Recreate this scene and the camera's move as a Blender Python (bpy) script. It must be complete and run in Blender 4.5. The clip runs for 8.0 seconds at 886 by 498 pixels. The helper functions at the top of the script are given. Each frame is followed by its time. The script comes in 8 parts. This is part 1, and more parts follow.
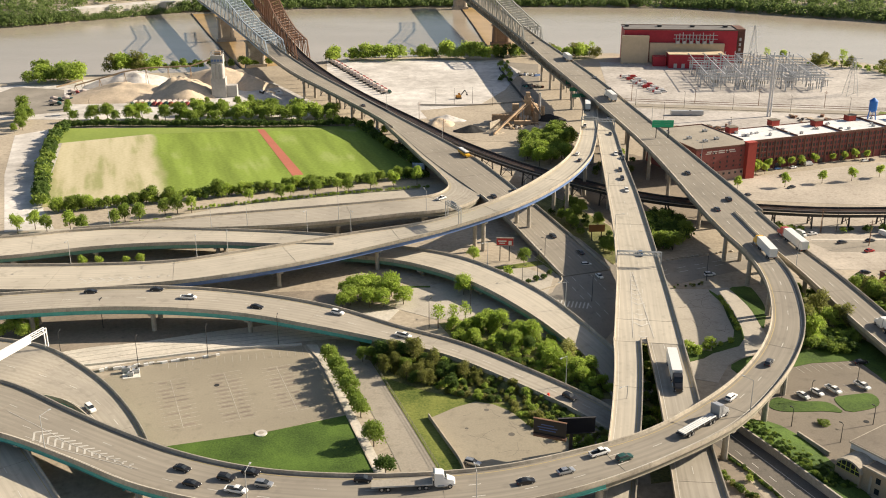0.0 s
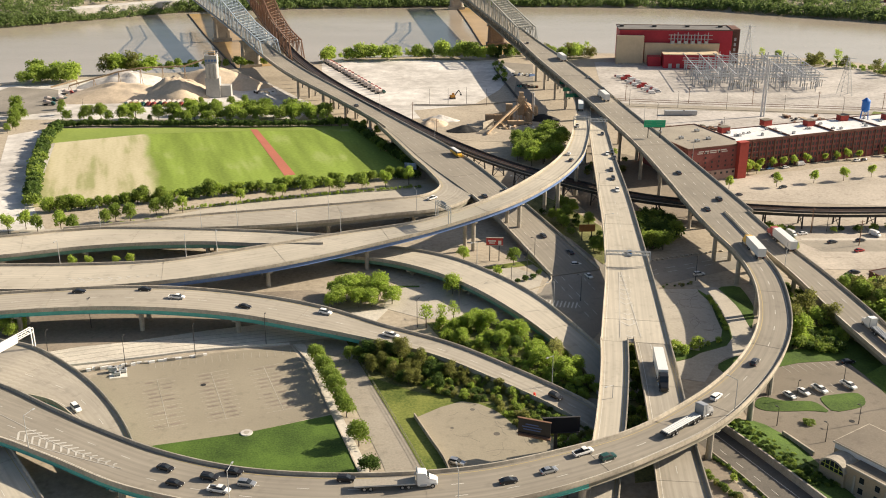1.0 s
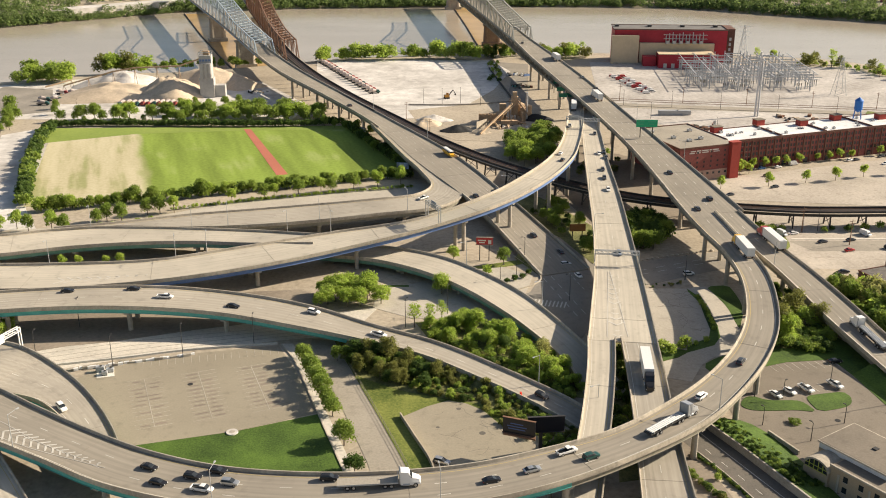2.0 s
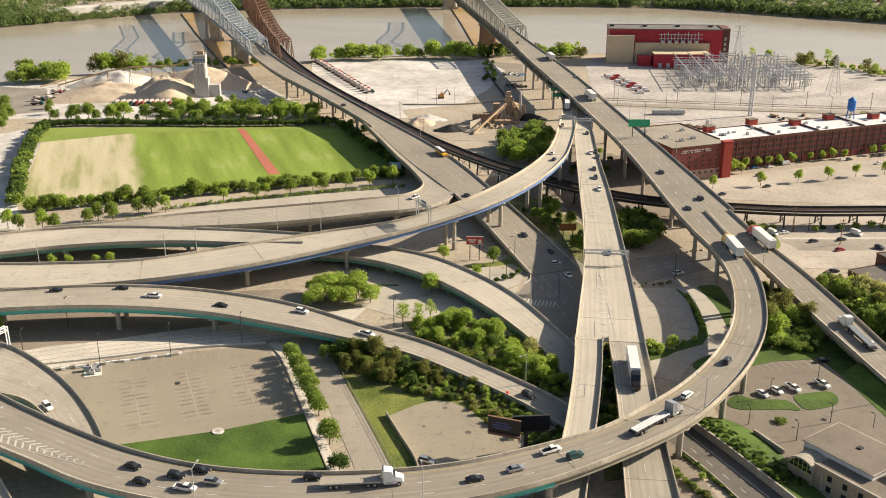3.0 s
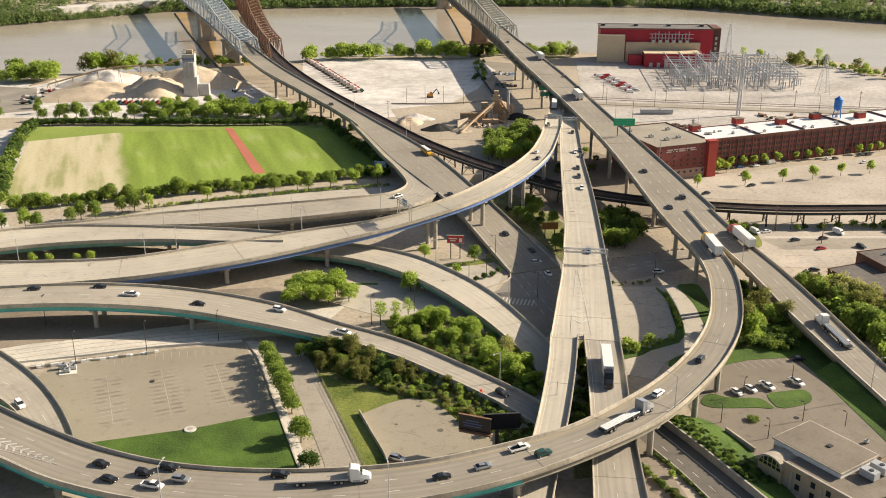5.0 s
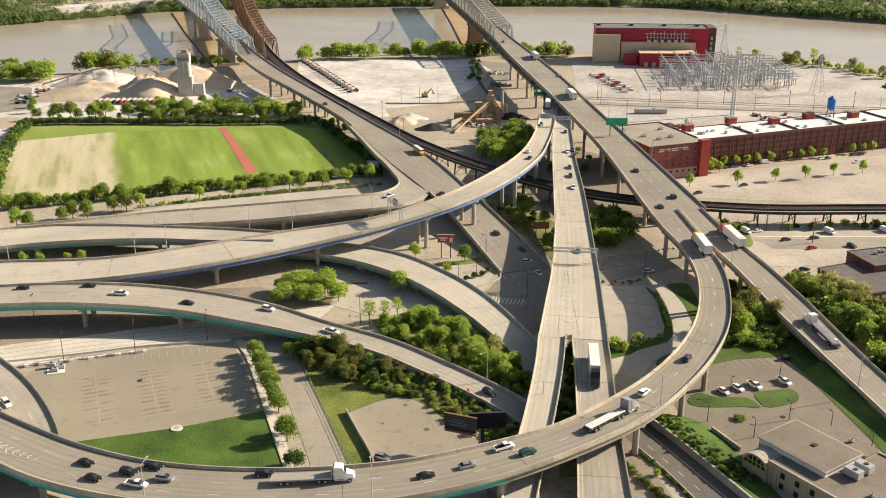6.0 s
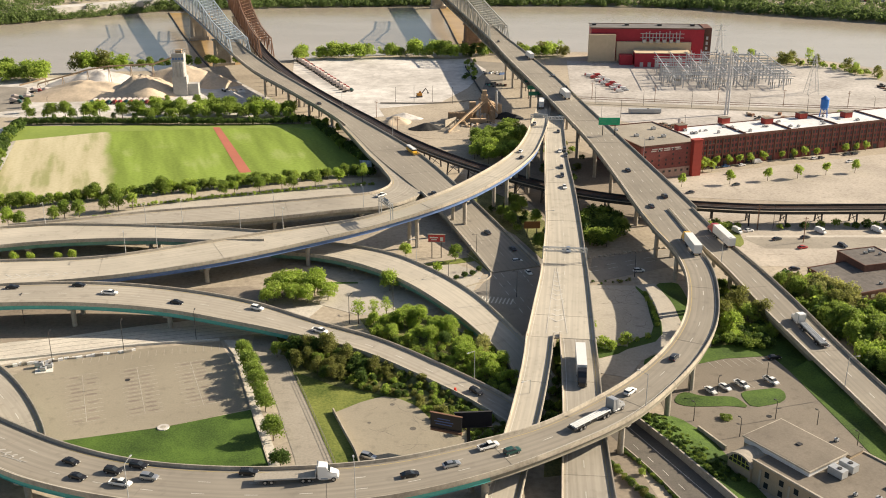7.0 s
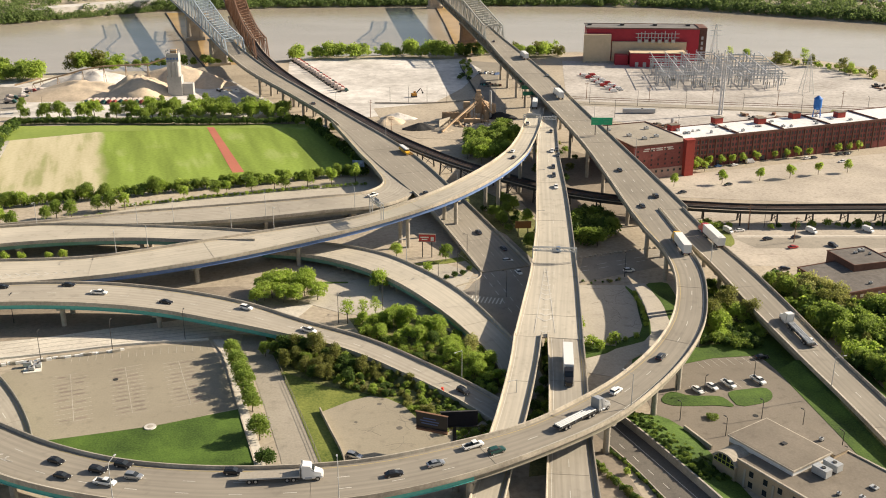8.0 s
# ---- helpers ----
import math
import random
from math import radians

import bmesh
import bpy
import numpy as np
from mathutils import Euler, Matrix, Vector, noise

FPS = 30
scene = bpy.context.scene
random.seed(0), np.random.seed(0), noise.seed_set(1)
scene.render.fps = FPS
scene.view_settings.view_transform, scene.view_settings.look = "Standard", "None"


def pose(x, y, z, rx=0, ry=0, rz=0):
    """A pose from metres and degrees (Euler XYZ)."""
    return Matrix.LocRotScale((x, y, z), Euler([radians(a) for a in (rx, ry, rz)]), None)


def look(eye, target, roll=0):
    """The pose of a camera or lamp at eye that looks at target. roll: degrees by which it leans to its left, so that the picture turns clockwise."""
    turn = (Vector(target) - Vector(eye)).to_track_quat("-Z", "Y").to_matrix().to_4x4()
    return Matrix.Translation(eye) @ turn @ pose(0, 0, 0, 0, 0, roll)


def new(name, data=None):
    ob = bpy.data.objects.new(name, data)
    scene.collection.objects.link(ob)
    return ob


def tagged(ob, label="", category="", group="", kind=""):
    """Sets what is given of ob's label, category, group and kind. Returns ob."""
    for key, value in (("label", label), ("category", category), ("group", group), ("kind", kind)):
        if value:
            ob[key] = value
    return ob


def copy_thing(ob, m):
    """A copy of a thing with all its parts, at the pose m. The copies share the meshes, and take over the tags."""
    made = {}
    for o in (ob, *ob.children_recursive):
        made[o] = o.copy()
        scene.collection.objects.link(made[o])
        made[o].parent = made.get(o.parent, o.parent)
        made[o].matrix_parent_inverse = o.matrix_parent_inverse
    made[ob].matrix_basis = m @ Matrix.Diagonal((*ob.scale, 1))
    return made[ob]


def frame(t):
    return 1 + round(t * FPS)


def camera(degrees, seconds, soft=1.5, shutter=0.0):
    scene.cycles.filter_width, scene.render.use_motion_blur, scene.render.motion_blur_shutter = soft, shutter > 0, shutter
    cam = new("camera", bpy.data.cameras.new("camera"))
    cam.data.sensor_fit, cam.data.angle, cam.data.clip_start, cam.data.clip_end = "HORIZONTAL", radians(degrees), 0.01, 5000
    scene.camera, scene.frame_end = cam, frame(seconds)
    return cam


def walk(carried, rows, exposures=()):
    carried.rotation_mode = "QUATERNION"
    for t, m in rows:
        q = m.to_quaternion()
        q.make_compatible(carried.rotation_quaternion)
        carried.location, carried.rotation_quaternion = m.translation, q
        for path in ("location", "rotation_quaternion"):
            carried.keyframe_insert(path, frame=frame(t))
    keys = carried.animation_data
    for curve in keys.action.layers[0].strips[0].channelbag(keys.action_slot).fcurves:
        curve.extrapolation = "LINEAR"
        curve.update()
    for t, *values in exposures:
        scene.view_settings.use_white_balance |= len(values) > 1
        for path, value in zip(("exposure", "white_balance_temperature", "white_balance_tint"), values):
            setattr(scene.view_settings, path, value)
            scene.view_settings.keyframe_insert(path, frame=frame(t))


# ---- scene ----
cam = camera(48, 8.0, soft=1.0)
PATH = [
    (0.0, look((-15.453, 0.505, 140.755), (-15.406, 281.279, 35.086), 0.001)),
    (1.0, look((-11.519, 0.363, 140.634), (-11.450, 281.160, 35.027), -0.007)),
    (2.0, look((-7.636, 0.243, 140.448), (-7.571, 281.054, 34.877), -0.009)),
    (3.0, look((-3.798, 0.129, 140.227), (-3.758, 280.946, 34.672), -0.006)),
    (4.0, look((0.000, 0.000, 140.000), (0.000, 280.818, 34.448), -0.000)),
    (5.0, look((3.762, -0.161, 139.796), (3.715, 280.655, 34.237), 0.006)),
    (6.0, look((7.492, -0.371, 139.646), (7.397, 280.441, 34.077), 0.010)),
    (7.0, look((11.195, -0.650, 139.578), (11.057, 280.159, 34.002), 0.011)),
    (8.0, look((14.877, -1.016, 139.622), (14.707, 279.793, 34.046), 0.005)),
]
walk(cam, PATH, ((0.0, 0.77, 6750, 11), (8.0, 0.77, 6750, 11)))

# ---------------------------------------------------------------- light
SUN_FROM = Vector((1.8, 0.54, 1.0)).normalized()
world = bpy.data.worlds.new("sky")
scene.world = world
world.use_nodes = True
sky = world.node_tree.nodes.new("ShaderNodeTexSky")
sky.sky_type = "NISHITA"
sky.sun_disc = False
sky.sun_elevation = math.asin(SUN_FROM.z)
sky.sun_rotation = math.atan2(SUN_FROM.x, SUN_FROM.y)
sky.air_density, sky.dust_density, sky.ozone_density = 1.0, 2.0, 1.0
background = world.node_tree.nodes["Background"]
background.inputs["Strength"].default_value = 0.066
world.node_tree.links.new(sky.outputs[0], background.inputs[0])
lamp = bpy.data.lights.new("sun", "SUN")
lamp.energy, lamp.angle, lamp.color = 5.0, radians(0.6), (1.0, 0.90, 0.74)
sun = new("sun", lamp)
sun.matrix_world = look(SUN_FROM * 400, (0, 0, 0))


# ---------------------------------------------------------------- materials
def shader(name, base, rough=0.85, vary=0.25, grain=2.0, stain=0.05, bump=0.0, metal=0.0, tint=None, stretch=None, spot=0.0, gloss=0.3, tracks=0.0):
    """Base colour with variation at two scales; grain and stain are noise scales per metre."""
    m = bpy.data.materials.new(name)
    m.use_nodes = True
    t = m.node_tree
    p = t.nodes["Principled BSDF"]
    p.inputs["Roughness"].default_value = rough
    p.inputs["Metallic"].default_value = metal
    p.inputs["Specular IOR Level"].default_value = gloss
    co = t.nodes.new("ShaderNodeTexCoord")
    src = co.outputs["Object"]
    if stretch:
        mp = t.nodes.new("ShaderNodeMapping")
        mp.inputs["Scale"].default_value = stretch
        t.links.new(co.outputs["UV"], mp.inputs["Vector"])
        src = mp.outputs["Vector"]
    fine = t.nodes.new("ShaderNodeTexNoise")
    fine.inputs["Scale"].default_value = grain
    fine.inputs["Detail"].default_value = 6
    fine.inputs["Roughness"].default_value = 0.65
    wide = t.nodes.new("ShaderNodeTexNoise")
    wide.inputs["Scale"].default_value = stain
    wide.inputs["Detail"].default_value = 4
    t.links.new(src, fine.inputs["Vector"])
    t.links.new(co.outputs["Object"], wide.inputs["Vector"])
    add = t.nodes.new("ShaderNodeMath")
    add.operation = "ADD"
    t.links.new(fine.outputs["Fac"], add.inputs[0])
    t.links.new(wide.outputs["Fac"], add.inputs[1])
    ramp = t.nodes.new("ShaderNodeMapRange")
    ramp.inputs["From Min"].default_value, ramp.inputs["From Max"].default_value = 0.7, 1.3
    t.links.new(add.outputs[0], ramp.inputs["Value"])
    mix = t.nodes.new("ShaderNodeMix")
    mix.data_type = "RGBA"
    dark = [c * (1 - vary) for c in base]
    light = [min(1, c * (1 + vary)) for c in (tint or base)]
    mix.inputs["A"].default_value = (*dark, 1)
    mix.inputs["B"].default_value = (*light, 1)
    t.links.new(ramp.outputs[0], mix.inputs["Factor"])
    last = mix.outputs["Result"]
    if spot:
        # dark oil stains and patches
        blot = t.nodes.new("ShaderNodeTexNoise")
        blot.inputs["Scale"].default_value = 0.35
        blot.inputs["Detail"].default_value = 8
        t.links.new(co.outputs["Object"], blot.inputs["Vector"])
        cut = t.nodes.new("ShaderNodeMapRange")
        cut.inputs["From Min"].default_value, cut.inputs["From Max"].default_value = 0.56, 0.72
        cut.inputs["To Max"].default_value = spot
        t.links.new(blot.outputs["Fac"], cut.inputs["Value"])
        over = t.nodes.new("ShaderNodeMix")
        over.data_type = "RGBA"
        over.inputs["B"].default_value = (*[c * 0.45 for c in base], 1)
        t.links.new(cut.outputs[0], over.inputs["Factor"])
        t.links.new(last, over.inputs["A"])
        last = over.outputs["Result"]
    if tracks:
        # darker wheel paths along the lanes, broken by noise
        cut = t.nodes.new("ShaderNodeSeparateXYZ")
        t.links.new(co.outputs["UV"], cut.inputs[0])
        beat = t.nodes.new("ShaderNodeMath")
        beat.operation = "MULTIPLY"
        beat.inputs[1].default_value = 2 * math.pi / 1.83
        t.links.new(cut.outputs["X"], beat.inputs[0])
        wave = t.nodes.new("ShaderNodeMath")
        wave.operation = "SINE"
        t.links.new(beat.outputs[0], wave.inputs[0])
        lift = t.nodes.new("ShaderNodeMapRange")
        lift.inputs["From Min"].default_value, lift.inputs["From Max"].default_value = -0.4, 1.0
        lift.inputs["To Max"].default_value = tracks
        t.links.new(wave.outputs[0], lift.inputs["Value"])
        broken = t.nodes.new("ShaderNodeMath")
        broken.operation = "MULTIPLY"
        t.links.new(lift.outputs[0], broken.inputs[0])
        t.links.new(wide.outputs["Fac"], broken.inputs[1])
        worn = t.nodes.new("ShaderNodeMix")
        worn.data_type = "RGBA"
        worn.inputs["B"].default_value = (*[c * 0.55 for c in base], 1)
        t.links.new(broken.outputs[0], worn.inputs["Factor"])
        t.links.new(last, worn.inputs["A"])
        last = worn.outputs["Result"]
    t.links.new(last, p.inputs["Base Color"])
    if bump:
        b = t.nodes.new("ShaderNodeBump")
        b.inputs["Strength"].default_value = bump
        b.inputs["Distance"].default_value = 0.3
        t.links.new(fine.outputs["Fac"], b.inputs["Height"])
        t.links.new(b.outputs[0], p.inputs["Normal"])
    return m


def leaf_shader(name, base, other):
    m = bpy.data.materials.new(name)
    m.use_nodes = True
    t = m.node_tree
    p = t.nodes["Principled BSDF"]
    p.inputs["Roughness"].default_value = 0.6
    p.inputs["Specular IOR Level"].default_value = 0.25
    info = t.nodes.new("ShaderNodeObjectInfo")
    geo = t.nodes.new("ShaderNodeNewGeometry")
    add = t.nodes.new("ShaderNodeMath")
    add.operation = "ADD"
    half = t.nodes.new("ShaderNodeMath")
    half.operation = "MULTIPLY"
    half.inputs[1].default_value = 0.5
    t.links.new(info.outputs["Random"], add.inputs[0])
    t.links.new(geo.outputs["Random Per Island"], add.inputs[1])
    t.links.new(add.outputs[0], half.inputs[0])
    mix = t.nodes.new("ShaderNodeMix")
    mix.data_type = "RGBA"
    mix.inputs["A"].default_value = (*base, 1)
    mix.inputs["B"].default_value = (*other, 1)
    t.links.new(half.outputs[0], mix.inputs["Factor"])
    place = t.nodes.new("ShaderNodeTexCoord")
    clump = t.nodes.new("ShaderNodeTexNoise")
    clump.inputs["Scale"].default_value = 0.55
    clump.inputs["Detail"].default_value = 4
    t.links.new(place.outputs["Object"], clump.inputs["Vector"])
    tone = t.nodes.new("ShaderNodeMapRange")
    tone.inputs["From Min"].default_value, tone.inputs["From Max"].default_value = 0.36, 0.64
    tone.inputs["To Min"].default_value, tone.inputs["To Max"].default_value = 0.72, 1.18
    t.links.new(clump.outputs["Fac"], tone.inputs["Value"])
    scaled = t.nodes.new("ShaderNodeVectorMath")
    scaled.operation = "SCALE"
    t.links.new(mix.outputs["Result"], scaled.inputs[0])
    t.links.new(tone.outputs["Result"], scaled.inputs["Scale"])
    t.links.new(scaled.outputs["Vector"], p.inputs["Base Color"])
    trans = t.nodes.new("ShaderNodeBsdfTranslucent")
    t.links.new(scaled.outputs["Vector"], trans.inputs["Color"])
    both = t.nodes.new("ShaderNodeMixShader")
    both.inputs[0].default_value = 0.6
    t.links.new(p.outputs[0], both.inputs[1])
    t.links.new(trans.outputs[0], both.inputs[2])
    t.links.new(both.outputs[0], t.nodes["Material Output"].inputs["Surface"])
    return m


def paint(name, base, rough=0.35, metal=0.0):
    m = bpy.data.materials.new(name)
    m.use_nodes = True
    p = m.node_tree.nodes["Principled BSDF"]
    p.inputs["Base Color"].default_value = (*base, 1)
    p.inputs["Roughness"].default_value = rough
    p.inputs["Metallic"].default_value = metal
    return m


M_DECK = shader("deck_concrete", (0.362, 0.324, 0.264), vary=0.22, grain=1.0, stain=0.05, stretch=(1.1, 0.02, 1), spot=0.35, tracks=0.32)
M_DECK_PALE = shader("deck_pale", (0.48, 0.43, 0.345), vary=0.2, grain=1.0, stain=0.05, stretch=(0.9, 0.015, 1), spot=0.35, tracks=0.28)
M_DECK_DARK = shader("deck_worn", (0.285, 0.252, 0.202), vary=0.22, grain=1.0, stain=0.04, stretch=(1.1, 0.02, 1), spot=0.25, tracks=0.32)
M_PARAPET = shader("parapet_concrete", (0.42, 0.37, 0.295), vary=0.3, grain=1.2, stain=0.12, spot=0.5)
M_CONCRETE = shader("pier_concrete", (0.38, 0.34, 0.28), vary=0.25, grain=1.5, stain=0.2, spot=0.4, bump=0.1)
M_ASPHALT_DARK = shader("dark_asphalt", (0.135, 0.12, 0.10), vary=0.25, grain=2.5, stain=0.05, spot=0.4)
M_ASPHALT = shader("asphalt", (0.265, 0.237, 0.197), vary=0.25, grain=2.5, stain=0.05, spot=0.4)
M_STREET = shader("street_pale", (0.315, 0.278, 0.222), vary=0.22, grain=1.5, stain=0.05, spot=0.4)
M_LOT = shader("lot_asphalt", (0.295, 0.257, 0.19), vary=0.16, grain=2.0, stain=0.03, spot=0.3)
M_STREET_PALE = shader("street_bleached", (0.44, 0.395, 0.325), vary=0.2, grain=1.4, stain=0.05, spot=0.35)
M_BLEACHED = shader("bleached_concrete", (0.56, 0.51, 0.43), vary=0.22, grain=1.0, stain=0.06, stretch=None, spot=0.35)
M_YARD_WARM = shader("yard_concrete", (0.40, 0.345, 0.278), vary=0.22, grain=0.8, stain=0.04, tint=(0.44, 0.385, 0.315), spot=0.45)
M_YARD_GREY = shader("yard_gravel", (0.39, 0.35, 0.305), vary=0.25, grain=0.3, stain=0.03, tint=(0.46, 0.425, 0.385), spot=0.5)
M_LOT_WORN = shader("lot_worn", (0.208, 0.177, 0.137), vary=0.18, grain=2.0, stain=0.05, spot=0.45)
M_DIRT = shader("dirt", (0.39, 0.33, 0.25), vary=0.3, grain=0.6, stain=0.02, spot=0.5)
M_BROWN_GROUND = shader("brown_ground", (0.25, 0.208, 0.16), vary=0.25, grain=0.8, stain=0.05, spot=0.4)
M_GRAVEL = shader("pale_gravel", (0.46, 0.42, 0.37), vary=0.22, grain=0.12, stain=0.02, tint=(0.62, 0.585, 0.535), spot=0.4)
M_SAND = shader("sand", (0.54, 0.435, 0.315), vary=0.2, grain=0.5, stain=0.05, bump=0.3)
M_COAL = shader("coal", (0.03, 0.03, 0.03), vary=0.3, grain=1.5, stain=0.2, bump=0.4)
M_GRASS = shader("grass", (0.038, 0.082, 0.010), vary=0.45, grain=2.0, stain=0.08, tint=(0.072, 0.122, 0.018), bump=0.25)
M_FIELD = shader("field_grass", (0.085, 0.145, 0.016), vary=0.45, grain=1.2, stain=0.08, tint=(0.165, 0.175, 0.04), bump=0.2)


def turf(name, green, straw):
    """Sports turf worn to straw at one end, streaked along the way it is mown."""
    m = bpy.data.materials.new(name)
    m.use_nodes = True
    t = m.node_tree
    p = t.nodes["Principled BSDF"]
    p.inputs["Roughness"].default_value = 0.9
    p.inputs["Specular IOR Level"].default_value = 0.1
    co = t.nodes.new("ShaderNodeTexCoord")

    def math_node(kind, a, b, c=None):
        n = t.nodes.new("ShaderNodeMath")
        n.operation = kind
        for slot, v in enumerate((a, b, c)):
            if isinstance(v, (int, float)):
                n.inputs[slot].default_value = v
            elif v is not None:
                t.links.new(v, n.inputs[slot])
        return n.outputs[0]

    def along(direction):
        n = t.nodes.new("ShaderNodeVectorMath")
        n.operation = "DOT_PRODUCT"
        n.inputs[1].default_value = direction
        t.links.new(co.outputs["Object"], n.inputs[0])
        return n.outputs["Value"]

    def noise_at(vector, scale, detail=5):
        n = t.nodes.new("ShaderNodeTexNoise")
        n.inputs["Scale"].default_value = scale
        n.inputs["Detail"].default_value = detail
        t.links.new(vector, n.inputs["Vector"])
        return n.outputs["Fac"]

    def span(value, a, b, lo=0.0, hi=1.0):
        n = t.nodes.new("ShaderNodeMapRange")
        n.interpolation_type = "SMOOTHSTEP"
        for key, v in (("From Min", a), ("From Max", b), ("To Min", lo), ("To Max", hi)):
            n.inputs[key].default_value = v
        t.links.new(value, n.inputs["Value"])
        return n.outputs["Result"]

    def blend(fac, a, b):
        n = t.nodes.new("ShaderNodeMix")
        n.data_type = "RGBA"
        t.links.new(fac, n.inputs["Factor"])
        for key, v in (("A", a), ("B", b)):
            if isinstance(v, tuple):
                n.inputs[key].default_value = (*v, 1)
            else:
                t.links.new(v, n.inputs[key])
        return n.outputs["Result"]

    across, down = along((0.953, 0.302, 0.0)), along((-0.302, 0.953, 0.0))
    streak = t.nodes.new("ShaderNodeCombineXYZ")
    t.links.new(math_node("MULTIPLY", across, 0.11), streak.inputs[0])
    t.links.new(math_node("MULTIPLY", down, 0.011), streak.inputs[1])
    patch = noise_at(co.outputs["Object"], 0.03)
    grain = noise_at(co.outputs["Object"], 0.6, 7)
    lines = noise_at(streak.outputs[0], 1.0, 5)
    # where the turf has gone to straw: the far end, with an uneven edge, and a few thin stripes
    edge = math_node("MULTIPLY_ADD", lines, 9.0, math_node("MULTIPLY_ADD", patch, 10.0, across))
    worn = math_node("MULTIPLY", span(edge, 1.5, 7.5, 1.0, 0.0), span(math_node("ADD", lines, math_node("MULTIPLY", patch, 0.5)), 0.58, 0.74, 0.55, 1.0))
    thin = span(math_node("ADD", lines, patch), 1.08, 1.3, 0.0, 0.2)
    fresh = blend(span(math_node("ADD", math_node("MULTIPLY", grain, 0.6), lines), 0.55, 1.05), tuple(v * 0.78 for v in green), tuple(v * 1.25 for v in green))
    dry = blend(span(math_node("ADD", math_node("MULTIPLY", grain, 0.5), lines), 0.5, 1.0), tuple(v * 0.82 for v in straw), (straw[0] * 1.12, straw[1] * 1.14, straw[2] * 1.3))
    t.links.new(blend(math_node("MAXIMUM", worn, thin), fresh, dry), p.inputs["Base Color"])
    return m


M_TURF = turf("sports_turf", (0.205, 0.275, 0.052), (0.49, 0.43, 0.25))
M_VERGE = shader("field_rim", (0.20, 0.27, 0.05), vary=0.15, grain=0.5, stain=0.03, tint=(0.23, 0.285, 0.06))
M_CLAY = shader("red_track", (0.42, 0.14, 0.09), vary=0.12, grain=1.0)
M_SCRUB = shader("scrub", (0.09, 0.12, 0.03), vary=0.5, grain=1.2, stain=0.1, tint=(0.19, 0.18, 0.07), bump=0.5)
M_GIRDER_TEAL = shader("teal_steel", (0.10, 0.40, 0.35), rough=0.5, vary=0.2, grain=0.7, stain=0.15)
M_GIRDER_GREEN = shader("green_steel", (0.15, 0.30, 0.22), rough=0.55, vary=0.2, grain=0.7, stain=0.15)
M_GIRDER_BLUE = shader("blue_steel", (0.13, 0.20, 0.37), rough=0.5, vary=0.2, grain=0.7, stain=0.15)
M_GIRDER_GREY = shader("grey_steel", (0.24, 0.22, 0.17), rough=0.6, vary=0.25, grain=0.7, stain=0.15)
M_WHITE = shader("white_marking", (0.60, 0.575, 0.51), vary=0.3, grain=3.0)
M_STAIN = shader("tyre_stain", (0.235, 0.192, 0.15), vary=0.2, grain=1.5, stain=0.1)
M_FADED = shader("faded_marking", (0.50, 0.455, 0.385), vary=0.3, grain=3.0)
M_YELLOW = shader("yellow_marking", (0.46, 0.36, 0.15), vary=0.2, grain=3.0)
M_STEEL = shader("galvanised", (0.45, 0.46, 0.46), rough=0.5, vary=0.15, grain=2.0, metal=0.3)
M_DARK_STEEL = shader("dark_steel", (0.05, 0.047, 0.045), rough=0.6, vary=0.4, grain=1.0, stain=0.2)
M_TRUSS_BLUE = shader("truss_blue_grey", (0.40, 0.47, 0.52), rough=0.55, vary=0.2, grain=0.6)
M_TRUSS_RUST = shader("truss_rust", (0.22, 0.12, 0.075), rough=0.8, vary=0.4, grain=0.6)
M_TRUSS_GREY = shader("truss_grey", (0.40, 0.39, 0.34), rough=0.6, vary=0.2, grain=0.6)
M_BRICK = shader("red_brick", (0.26, 0.082, 0.07), vary=0.3, grain=1.2, stain=0.06, spot=0.4)
M_BRICK_DARK = shader("dark_brick", (0.15, 0.075, 0.055), vary=0.3, grain=1.2, stain=0.1)
M_RED_METAL = shader("red_cladding", (0.40, 0.03, 0.045), rough=0.5, vary=0.12, grain=0.4)
M_BEIGE = shader("beige_cladding", (0.60, 0.48, 0.32), rough=0.7, vary=0.08, grain=0.4)
M_ROOF_WHITE = shader("white_roof", (0.70, 0.69, 0.67), vary=0.15, grain=0.5, stain=0.05, spot=0.3)
M_ROOF_TAN = shader("gravel_roof", (0.195, 0.165, 0.128), vary=0.2, grain=1.5, stain=0.1, spot=0.3)
M_ROOF_TAR = shader("old_tar_roof", (0.135, 0.118, 0.103), vary=0.3, grain=0.5, stain=0.12)
M_ROOF_DARK = shader("tar_roof", (0.17, 0.16, 0.15), vary=0.2, grain=0.5, stain=0.1)
M_GLASS = paint("window_glass", (0.025, 0.03, 0.035), 0.12)
M_TYRE = paint("tyre_rubber", (0.02, 0.02, 0.02), 0.8)
M_BARK = shader("bark", (0.13, 0.10, 0.075), vary=0.3, grain=5.0)
M_LEAF_A = leaf_shader("leaves_green", (0.20, 0.285, 0.05), (0.34, 0.43, 0.09))
M_LEAF_B = leaf_shader("leaves_fresh", (0.33, 0.45, 0.062), (0.50, 0.60, 0.14))
M_LEAF_C = leaf_shader("leaves_dark", (0.08, 0.14, 0.03), (0.14, 0.21, 0.05))
M_LEAF_FAR = leaf_shader("leaves_woods", (0.165, 0.24, 0.07), (0.30, 0.37, 0.125))
M_LEAF_D = leaf_shader("leaves_olive", (0.19, 0.21, 0.05), (0.30, 0.30, 0.09))
M_LEAF_E = leaf_shader("leaves_blossom", (0.36, 0.38, 0.11), (0.52, 0.50, 0.20))


